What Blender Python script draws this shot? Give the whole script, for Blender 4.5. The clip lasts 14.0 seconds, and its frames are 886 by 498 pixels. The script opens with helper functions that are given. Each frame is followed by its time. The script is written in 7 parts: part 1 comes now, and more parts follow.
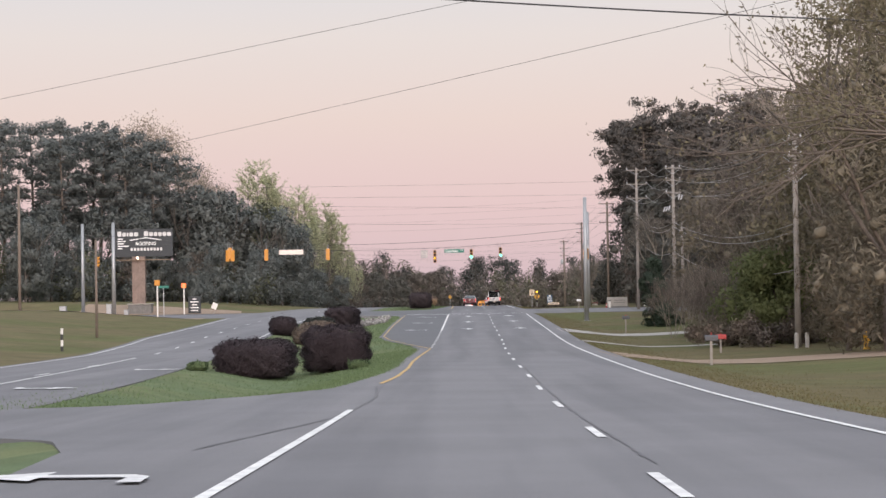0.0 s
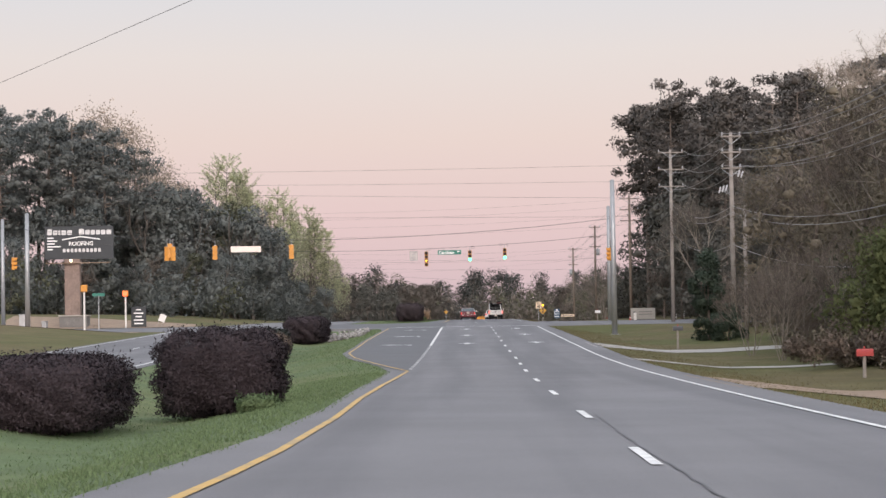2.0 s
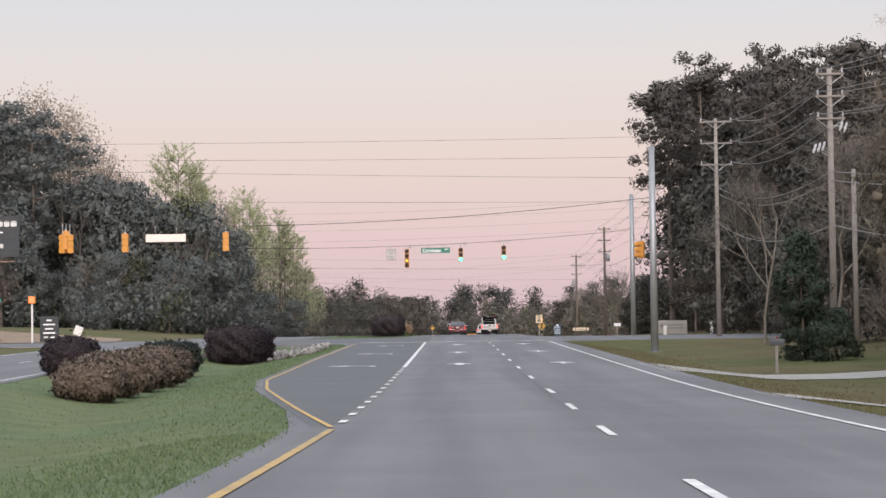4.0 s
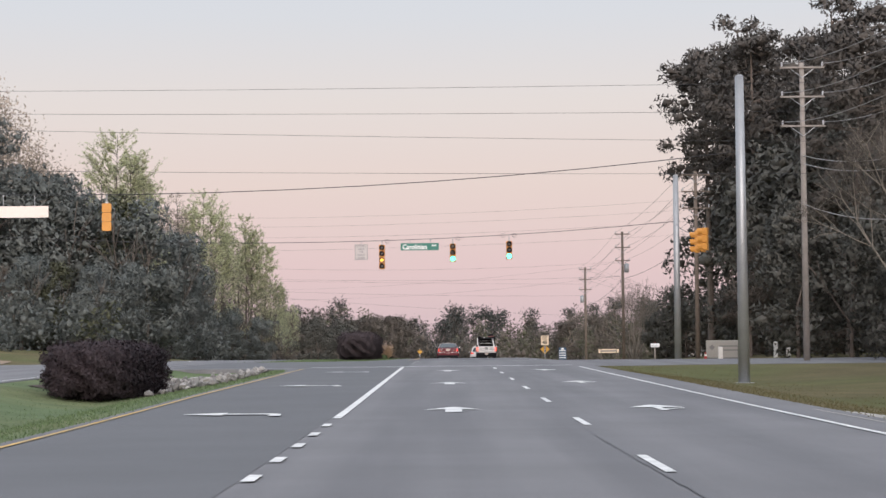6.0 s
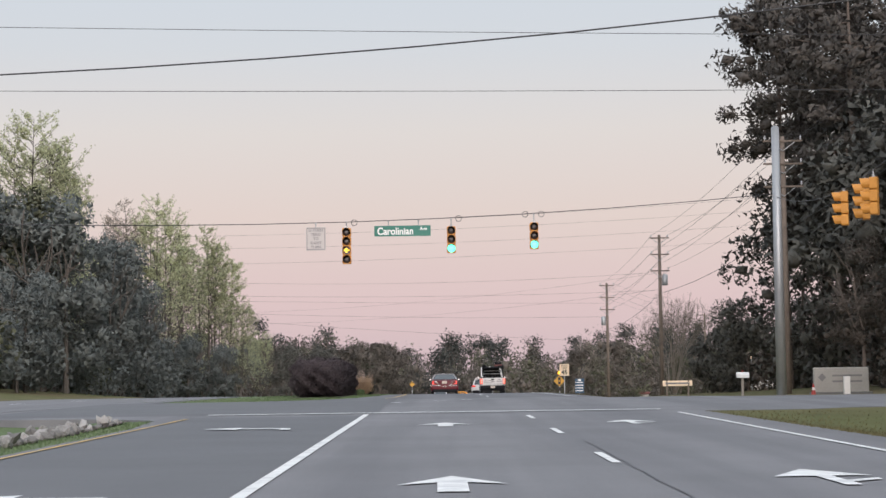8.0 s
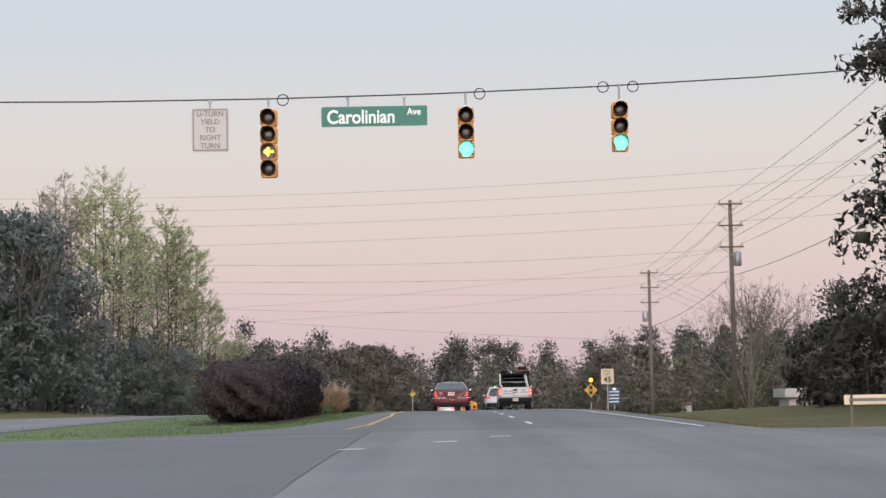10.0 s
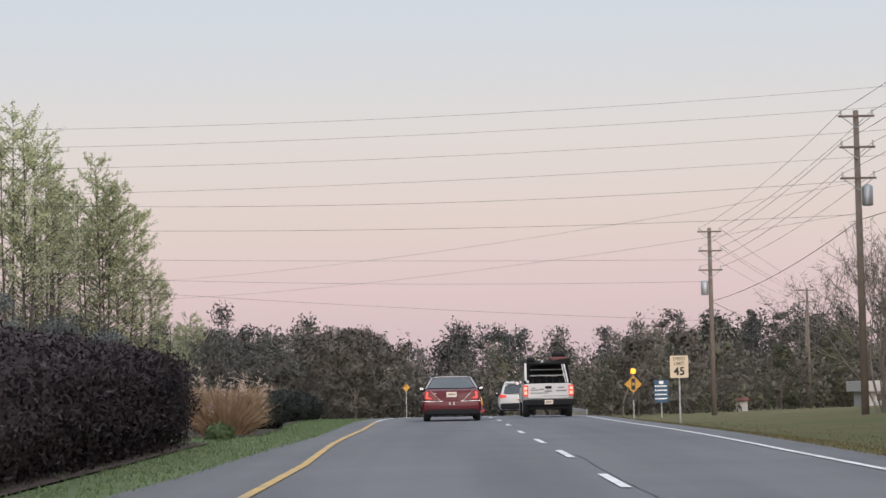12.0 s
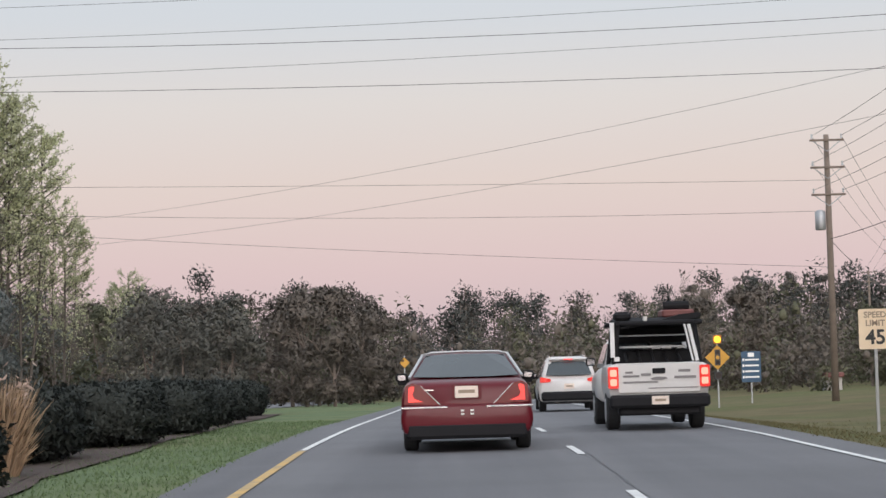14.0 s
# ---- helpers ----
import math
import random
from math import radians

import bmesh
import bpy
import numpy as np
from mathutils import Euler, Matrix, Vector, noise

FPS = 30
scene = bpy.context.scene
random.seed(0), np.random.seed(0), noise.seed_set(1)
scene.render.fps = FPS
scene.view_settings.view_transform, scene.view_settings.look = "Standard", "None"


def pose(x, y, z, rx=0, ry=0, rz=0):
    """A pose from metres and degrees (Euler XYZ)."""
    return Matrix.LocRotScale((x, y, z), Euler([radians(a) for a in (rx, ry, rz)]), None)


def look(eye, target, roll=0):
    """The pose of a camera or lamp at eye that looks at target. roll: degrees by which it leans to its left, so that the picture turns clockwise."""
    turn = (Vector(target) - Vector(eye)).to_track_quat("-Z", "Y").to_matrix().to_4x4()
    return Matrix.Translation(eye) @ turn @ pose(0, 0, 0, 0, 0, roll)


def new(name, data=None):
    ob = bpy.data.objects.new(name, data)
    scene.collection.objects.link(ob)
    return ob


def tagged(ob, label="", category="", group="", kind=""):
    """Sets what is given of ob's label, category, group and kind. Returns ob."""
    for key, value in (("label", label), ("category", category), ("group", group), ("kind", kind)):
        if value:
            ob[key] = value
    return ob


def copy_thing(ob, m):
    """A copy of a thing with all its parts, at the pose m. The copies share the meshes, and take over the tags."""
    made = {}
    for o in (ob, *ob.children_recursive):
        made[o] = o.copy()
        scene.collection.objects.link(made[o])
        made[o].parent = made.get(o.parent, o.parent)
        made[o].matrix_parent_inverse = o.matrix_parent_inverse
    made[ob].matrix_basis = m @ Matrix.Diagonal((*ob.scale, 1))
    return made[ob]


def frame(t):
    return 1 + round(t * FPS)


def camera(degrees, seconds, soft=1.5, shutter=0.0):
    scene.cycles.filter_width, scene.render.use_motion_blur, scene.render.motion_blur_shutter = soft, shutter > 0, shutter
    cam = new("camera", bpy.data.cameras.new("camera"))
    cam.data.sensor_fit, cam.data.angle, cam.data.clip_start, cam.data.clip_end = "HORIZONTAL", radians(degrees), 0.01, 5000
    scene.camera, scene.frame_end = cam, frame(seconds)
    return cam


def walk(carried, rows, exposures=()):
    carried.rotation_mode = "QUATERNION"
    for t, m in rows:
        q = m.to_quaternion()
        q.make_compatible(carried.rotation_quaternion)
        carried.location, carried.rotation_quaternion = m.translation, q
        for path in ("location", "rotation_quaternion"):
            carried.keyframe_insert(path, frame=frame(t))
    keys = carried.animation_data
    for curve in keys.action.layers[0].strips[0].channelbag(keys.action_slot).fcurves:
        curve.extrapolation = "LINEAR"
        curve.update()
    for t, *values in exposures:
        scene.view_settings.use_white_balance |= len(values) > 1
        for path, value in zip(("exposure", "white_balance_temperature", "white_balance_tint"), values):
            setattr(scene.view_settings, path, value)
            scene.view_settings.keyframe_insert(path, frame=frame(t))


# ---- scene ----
cam = camera(23.93, 14.0)
# seconds, x, y, z, yaw, pitch, roll
ROWS = [
    (0, 0.000, -0.000, 1.200, 0.674, 1.351, 0.927),
    (0.5, 0.019, 9.653, 0.962, 0.840, 1.466, 0.877),
    (1, 0.051, 19.303, 0.746, 0.751, 1.610, 0.628),
    (1.5, -0.010, 28.907, 0.546, 0.624, 1.758, 0.736),
    (2, -0.043, 38.420, 0.361, 0.607, 1.885, 0.915),
    (2.5, -0.104, 47.946, 0.246, 0.706, 1.927, 1.075),
    (3, -0.199, 57.468, 0.143, 0.522, 2.077, 0.998),
    (5.5, -0.167, 104.768, -0.216, 0.075, 2.874, 0.567),
    (6, -0.133, 114.357, -0.197, -0.001, 3.104, 0.544),
    (6.5, -0.158, 124.094, -0.188, -0.135, 3.488, 0.725),
    (7, -0.137, 133.919, -0.096, -0.177, 3.731, 0.735),
    (7.5, -0.110, 143.734, -0.020, -0.177, 3.845, 0.793),
    (8, -0.071, 153.498, 0.087, -0.108, 3.971, 0.819),
    (10.5, -0.072, 201.832, 0.686, 0.092, 4.172, 1.165),
    (11, 0.020, 211.787, 0.863, 0.148, 4.133, 1.351),
    (11.5, 0.090, 221.658, 0.981, 0.183, 3.989, 1.350),
    (12, 0.134, 231.468, 1.027, 0.073, 3.896, 1.136),
    (12.5, 0.143, 241.243, 1.100, -0.058, 3.820, 1.078),
    (13, 0.157, 250.978, 1.157, -0.049, 3.714, 1.388),
    (13.5, 0.154, 260.636, 1.212, 0.140, 3.417, 1.605),
    (14, 0.154, 270.175, 1.350, 0.292, 3.120, 1.608),
]
walk(cam, [(t, pose(x, y, z, 90 + pitch, roll, yaw)) for t, x, y, z, yaw, pitch, roll in ROWS],
     exposures=[(0.0, 0.08, 6650, 14.0), (3.0, 0.08, 6600, 13.0), (6.5, 0.04, 6500, 12.0), (8.0, 0.0, 6450, 10.5), (14.0, 0.0, 6450, 10.0)])

# ---------------------------------------------------------------- sky and light
world = bpy.data.worlds.new("dusk_sky")
scene.world = world
world.use_nodes = True
wn, wl = world.node_tree.nodes, world.node_tree.links
wn.clear()
w_out = wn.new("ShaderNodeOutputWorld")
w_bg = wn.new("ShaderNodeBackground")
w_tc = wn.new("ShaderNodeTexCoord")
w_sep = wn.new("ShaderNodeSeparateXYZ")
w_ramp = wn.new("ShaderNodeValToRGB")
w_sky = wn.new("ShaderNodeTexSky")
w_sky.sky_type = "NISHITA"
w_sky.sun_disc = False
w_sky.sun_elevation = radians(2.0)
w_sky.sun_rotation = radians(180.0)
w_gain = wn.new("ShaderNodeMix")
w_gain.data_type, w_gain.blend_type = "RGBA", "ADD"
w_gain.inputs[0].default_value = 1.0
w_mul = wn.new("ShaderNodeMix")
w_mul.data_type, w_mul.blend_type = "RGBA", "MULTIPLY"
w_mul.inputs[0].default_value = 1.0
w_mul.inputs[7].default_value = (0.02, 0.02, 0.02, 1)
wl.new(w_tc.outputs["Generated"], w_sep.inputs[0])
wl.new(w_sep.outputs["Z"], w_ramp.inputs[0])
ramp = w_ramp.color_ramp
SKY = [
    (0.000, (0.59, 0.47, 0.51)),
    (0.045, (0.685, 0.535, 0.552)),
    (0.085, (0.716, 0.604, 0.58)),
    (0.125, (0.703, 0.655, 0.643)),
    (0.165, (0.63, 0.655, 0.7)),
    (0.210, (0.597, 0.65, 0.725)),
    (0.450, (0.82, 0.92, 1.05)),
    (1.000, (1.12, 1.20, 1.33)),
]
ramp.elements[0].position, ramp.elements[0].color = SKY[0][0], (*SKY[0][1], 1)
ramp.elements[1].position, ramp.elements[1].color = SKY[-1][0], (*SKY[-1][1], 1)
for stop, tint in SKY[1:-1]:
    e = ramp.elements.new(stop)
    e.color = (*tint, 1)
wl.new(w_sky.outputs[0], w_mul.inputs[6])
wl.new(w_ramp.outputs[0], w_gain.inputs[6])
wl.new(w_mul.outputs[2], w_gain.inputs[7])
wl.new(w_gain.outputs[2], w_bg.inputs[0])
w_bg.inputs[1].default_value = 1.0
wl.new(w_bg.outputs[0], w_out.inputs[0])

sun_data = bpy.data.lights.new("low_sun_glow", "SUN")
sun_data.energy, sun_data.angle, sun_data.color = 3.9, radians(60), (1.0, 0.9, 0.84)
sun = new("low_sun_glow", sun_data)
sun.matrix_world = look((12, -60, 13), (0, 0, 0))


# ---------------------------------------------------------------- materials
def material(name, base, rough=0.8, metal=0.0, spread=0.25, scale=6.0, fine=60.0, bump=0.0, second=None, second_scale=0.6,
             second_amount=0.5, per_object=0.0, per_island=0.0, emit=0.0, emit_tint=None, spec=0.5, thin=0.0, streak=0.0):
    m = bpy.data.materials.new(name)
    m.use_nodes = True
    nt = m.node_tree
    b = nt.nodes["Principled BSDF"]
    b.inputs["Roughness"].default_value = rough
    b.inputs["Metallic"].default_value = metal
    b.inputs["Specular IOR Level"].default_value = spec
    tc = nt.nodes.new("ShaderNodeTexCoord")
    n1 = nt.nodes.new("ShaderNodeTexNoise")
    n1.inputs["Scale"].default_value, n1.inputs["Detail"].default_value = scale, 5
    n2 = nt.nodes.new("ShaderNodeTexNoise")
    n2.inputs["Scale"].default_value, n2.inputs["Detail"].default_value = fine, 3
    nt.links.new(tc.outputs["Object"], n1.inputs["Vector"])
    nt.links.new(tc.outputs["Object"], n2.inputs["Vector"])
    add = nt.nodes.new("ShaderNodeMath")
    add.operation = "ADD"
    nt.links.new(n1.outputs["Fac"], add.inputs[0])
    nt.links.new(n2.outputs["Fac"], add.inputs[1])
    value = add.outputs[0]
    for amount, node_type, socket in ((per_object, "ShaderNodeObjectInfo", "Random"), (per_island, "ShaderNodeNewGeometry", "Random Per Island")):
        if amount:
            info = nt.nodes.new(node_type)
            k = nt.nodes.new("ShaderNodeMath")
            k.operation = "MULTIPLY_ADD"
            nt.links.new(info.outputs[socket], k.inputs[0])
            k.inputs[1].default_value = amount
            nt.links.new(value, k.inputs[2])
            sub = nt.nodes.new("ShaderNodeMath")
            sub.operation = "SUBTRACT"
            nt.links.new(k.outputs[0], sub.inputs[0])
            sub.inputs[1].default_value = amount / 2
            value = sub.outputs[0]
    rng = nt.nodes.new("ShaderNodeMapRange")
    rng.inputs["From Min"].default_value, rng.inputs["From Max"].default_value = 0.55, 1.45
    rng.inputs["To Min"].default_value, rng.inputs["To Max"].default_value = 1 - spread, 1 + spread
    nt.links.new(value, rng.inputs["Value"])
    colour = nt.nodes.new("ShaderNodeMix")
    colour.data_type = "RGBA"
    colour.inputs[6].default_value = (*base, 1)
    colour.inputs[7].default_value = (*(second or base), 1)
    if second:
        n3 = nt.nodes.new("ShaderNodeTexNoise")
        n3.inputs["Scale"].default_value, n3.inputs["Detail"].default_value = second_scale, 4
        if streak:
            mp = nt.nodes.new("ShaderNodeMapping")
            mp.inputs["Scale"].default_value = (1.0, streak, 1.0)
            nt.links.new(tc.outputs["Object"], mp.inputs["Vector"])
            nt.links.new(mp.outputs[0], n3.inputs["Vector"])
        else:
            nt.links.new(tc.outputs["Object"], n3.inputs["Vector"])
        r3 = nt.nodes.new("ShaderNodeMapRange")
        r3.inputs["From Min"].default_value, r3.inputs["From Max"].default_value = 0.42, 0.62
        r3.inputs["To Max"].default_value = second_amount
        nt.links.new(n3.outputs["Fac"], r3.inputs["Value"])
        nt.links.new(r3.outputs["Result"], colour.inputs[0])
    else:
        colour.inputs[0].default_value = 0.0
    mul = nt.nodes.new("ShaderNodeVectorMath")
    mul.operation = "SCALE"
    nt.links.new(colour.outputs[2], mul.inputs[0])
    nt.links.new(rng.outputs["Result"], mul.inputs["Scale"])
    nt.links.new(mul.outputs[0], b.inputs["Base Color"])
    if bump:
        bp = nt.nodes.new("ShaderNodeBump")
        bp.inputs["Strength"].default_value, bp.inputs["Distance"].default_value = bump, 0.02
        nt.links.new(n2.outputs["Fac"], bp.inputs["Height"])
        nt.links.new(bp.outputs[0], b.inputs["Normal"])
    if thin:
        tr = nt.nodes.new("ShaderNodeBsdfTranslucent")
        nt.links.new(mul.outputs[0], tr.inputs["Color"])
        mx = nt.nodes.new("ShaderNodeMixShader")
        mx.inputs[0].default_value = thin
        nt.links.new(b.outputs[0], mx.inputs[1])
        nt.links.new(tr.outputs[0], mx.inputs[2])
        nt.links.new(mx.outputs[0], nt.nodes["Material Output"].inputs["Surface"])
    if emit:
        b.inputs["Emission Color"].default_value = (*(emit_tint or base), 1)
        b.inputs["Emission Strength"].default_value = emit
    return m


M = {}
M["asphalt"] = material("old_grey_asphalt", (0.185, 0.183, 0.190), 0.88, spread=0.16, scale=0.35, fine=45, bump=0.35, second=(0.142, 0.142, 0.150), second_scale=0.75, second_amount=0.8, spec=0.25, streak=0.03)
# the same asphalt with a darker base, laid from y 236 on
M["asphalt_dark"] = material("darker_grey_asphalt", (0.155, 0.155, 0.162), 0.88, spread=0.16, scale=0.35, fine=45, bump=0.35, second=(0.118, 0.119, 0.127), second_scale=0.75, second_amount=0.8, spec=0.25, streak=0.03)
M["patch"] = material("newer_dark_asphalt", (0.130, 0.133, 0.140), 0.9, spread=0.14, scale=0.4, fine=45, bump=0.3, second=(0.135, 0.137, 0.143), second_scale=0.12, spec=0.25)
M["crack"] = material("crack_sealer", (0.075, 0.075, 0.08), 0.6, spread=0.2)
M["white_line"] = material("worn_white_road_paint", (0.72, 0.72, 0.70), 0.7, spread=0.16, scale=3, fine=30, second=(0.45, 0.45, 0.45), second_scale=2.5, second_amount=0.6)
M["yellow_line"] = material("worn_yellow_road_paint", (0.54, 0.34, 0.10), 0.7, spread=0.16, scale=3, fine=30, second=(0.33, 0.25, 0.14), second_scale=1.2, second_amount=0.8)
M["verge"] = material("dormant_verge_grass", (0.132, 0.112, 0.06), 0.95, spread=0.35, scale=0.5, fine=14, bump=0.8, second=(0.1, 0.108, 0.045), second_scale=0.07, second_amount=0.9, spec=0.1)
M["lawn"] = material("green_median_grass", (0.112, 0.15, 0.078), 0.95, spread=0.35, scale=0.7, fine=22, bump=0.8, second=(0.142, 0.158, 0.078), second_scale=0.15, second_amount=0.8, spec=0.1)
M["blade_green"] = material("green_grass_blades", (0.14, 0.19, 0.094), 0.8, spread=0.3, per_island=0.7, spec=0.15, thin=0.35)
M["blade_dry"] = material("dry_grass_blades", (0.15, 0.13, 0.066), 0.85, spread=0.3, per_island=0.7, spec=0.15, thin=0.35)
M["dirt"] = material("sandy_clay_dirt", (0.26, 0.19, 0.135), 0.95, spread=0.25, scale=1.2, fine=20, bump=0.5)
# bark mulch; also painted as shade under the rip-rap stones
M["mulch"] = material("dark_mulch_or_gap_shade", (0.06, 0.04, 0.032), 0.95, spread=0.4, scale=2, fine=25, bump=0.8)
M["concrete"] = material("pale_concrete", (0.36, 0.34, 0.31), 0.85, spread=0.18, scale=1.0, fine=25, bump=0.2)
M["rock"] = material("grey_riprap_stone", (0.25, 0.24, 0.228), 0.85, spread=0.4, scale=2.5, fine=20, bump=0.5, per_object=1.6, per_island=0.0)
M["steel"] = material("galvanised_steel", (0.36, 0.37, 0.38), 0.45, metal=0.55, spread=0.15, scale=1.5, fine=20)
M["pole_wood"] = material("weathered_pole_wood", (0.17, 0.135, 0.11), 0.9, spread=0.3, scale=3, fine=40, bump=0.3)
M["pole_pale"] = material("pale_weathered_pole_wood", (0.27, 0.24, 0.215), 0.9, spread=0.25, scale=3, fine=40, bump=0.3)
M["wire"] = material("dark_cable", (0.035, 0.034, 0.036), 0.6, spread=0.1)
M["insulator"] = material("grey_porcelain", (0.5, 0.5, 0.52), 0.3, spread=0.1)
M["bark"] = material("grey_brown_bark", (0.15, 0.12, 0.1), 0.95, spread=0.35, scale=2, fine=16, bump=0.6)
M["bark_dark"] = material("dark_poplar_bark", (0.11, 0.095, 0.082), 0.95, spread=0.35, scale=2, fine=16, bump=0.4)
M["shrub_dark"] = material("very_dark_evergreen_shrub", (0.05, 0.056, 0.05), 0.7, spread=0.25, scale=0.8, fine=4, per_island=0.35, spec=0.15, thin=0.12)
M["bark_pale"] = material("pale_grey_bark", (0.24, 0.21, 0.175), 0.95, spread=0.3, scale=2, fine=16, bump=0.5)
M["pine"] = material("dark_pine_needles", (0.125, 0.112, 0.1), 0.75, spread=0.2, scale=0.5, fine=3, per_object=0.4, per_island=0.3, spec=0.15, thin=0.12)
M["dark_leaf"] = material("dark_evergreen_leaves", (0.12, 0.116, 0.1), 0.7, spread=0.2, scale=0.5, fine=3, per_object=0.4, per_island=0.3, spec=0.2, thin=0.12)
M["mid_leaf"] = material("spring_green_leaves", (0.105, 0.108, 0.07), 0.75, spread=0.2, scale=0.5, fine=3, per_object=0.5, per_island=0.25, spec=0.15, thin=0.12)
M["pale_leaf"] = material("pale_young_leaves", (0.47, 0.485, 0.31), 0.75, spread=0.25, scale=0.5, fine=3, per_object=0.4, per_island=0.9, spec=0.15, thin=0.5)
M["brown_twig"] = material("brown_budding_twigs", (0.142, 0.119, 0.102), 0.9, spread=0.2, scale=0.5, fine=3, per_object=0.5, per_island=0.25, spec=0.1, thin=0.12)
M["grey_twig"] = material("grey_bare_twigs", (0.16, 0.14, 0.122), 0.9, spread=0.3, scale=0.5, fine=3, per_object=0.6, per_island=0.6, spec=0.1)
M["bud"] = material("pale_budding_twigs", (0.34, 0.29, 0.24), 0.9, spread=0.3, scale=0.5, fine=3, per_object=0.4, per_island=0.9, spec=0.1)
M["burgundy"] = material("burgundy_shrub_leaves", (0.055, 0.042, 0.047), 0.7, spread=0.3, scale=0.8, fine=4, per_island=0.4, spec=0.2, thin=0.12)
M["burgundy_dark"] = material("dark_burgundy_hedge_leaves", (0.075, 0.06, 0.064), 0.75, spread=0.25, scale=0.6, fine=3, per_island=0.35, spec=0.15, thin=0.12)
M["plume"] = material("pale_pink_reed_plumes", (0.50, 0.38, 0.32), 0.9, spread=0.2, scale=1, fine=6, per_island=0.6, spec=0.1, thin=0.35)
M["power_line"] = material("weathered_aluminium_line", (0.26, 0.245, 0.235), 0.6, spread=0.15)
M["olive_leaf"] = material("dull_olive_budding_leaves", (0.185, 0.16, 0.105), 0.8, spread=0.28, scale=0.5, fine=3, per_island=0.5, spec=0.1, thin=0.3)
M["reed"] = material("dry_reed_straw", (0.42, 0.3, 0.2), 0.9, spread=0.3, scale=1, fine=6, per_island=1.0, spec=0.1, thin=0.35)
# base raised and cooled to stand in for haze on the left wood
M["slate_pine"] = material("hazed_slate_pine_needles", (0.174, 0.188, 0.18), 0.75, spread=0.15, scale=0.5, fine=3, per_object=0.4, per_island=0.18, spec=0.1, thin=0.3)
M["slate_leaf"] = material("hazed_slate_evergreen_leaves", (0.174, 0.188, 0.176), 0.75, spread=0.15, scale=0.5, fine=3, per_object=0.4, per_island=0.18, spec=0.1, thin=0.3)
M["olive_twig"] = material("olive_brown_twigs", (0.19, 0.163, 0.122), 0.9, spread=0.2, scale=0.5, fine=3, per_object=0.4, per_island=0.2, spec=0.1, thin=0.12)
M["far_brown"] = material("soft_brown_budding_crowns", (0.15, 0.13, 0.112), 0.9, spread=0.2, scale=0.3, fine=2, per_object=0.5, per_island=0.2, spec=0.1, thin=0.15)
M["far_olive"] = material("soft_olive_young_leaves", (0.135, 0.134, 0.09), 0.9, spread=0.2, scale=0.3, fine=2, per_object=0.5, per_island=0.2, spec=0.1, thin=0.15)
M["far_pine"] = material("soft_dark_pine_crowns", (0.085, 0.088, 0.08), 0.9, spread=0.2, scale=0.3, fine=2, per_object=0.4, per_island=0.2, spec=0.1, thin=0.15)
M["dry_leaf"] = material("dry_brown_shrub_leaves", (0.2, 0.158, 0.128), 0.9, spread=0.3, scale=0.9, fine=5, per_island=0.6, spec=0.1, thin=0.15)
M["cedar_green"] = material("dark_cedar_foliage", (0.08, 0.106, 0.078), 0.75, spread=0.2, scale=0.6, fine=4, per_object=0.3, per_island=0.3, spec=0.1, thin=0.2)
M["bush_green"] = material("bright_shrub_leaves", (0.15, 0.168, 0.075), 0.75, spread=0.22, scale=0.5, fine=3, per_island=0.4, spec=0.1, thin=0.3)


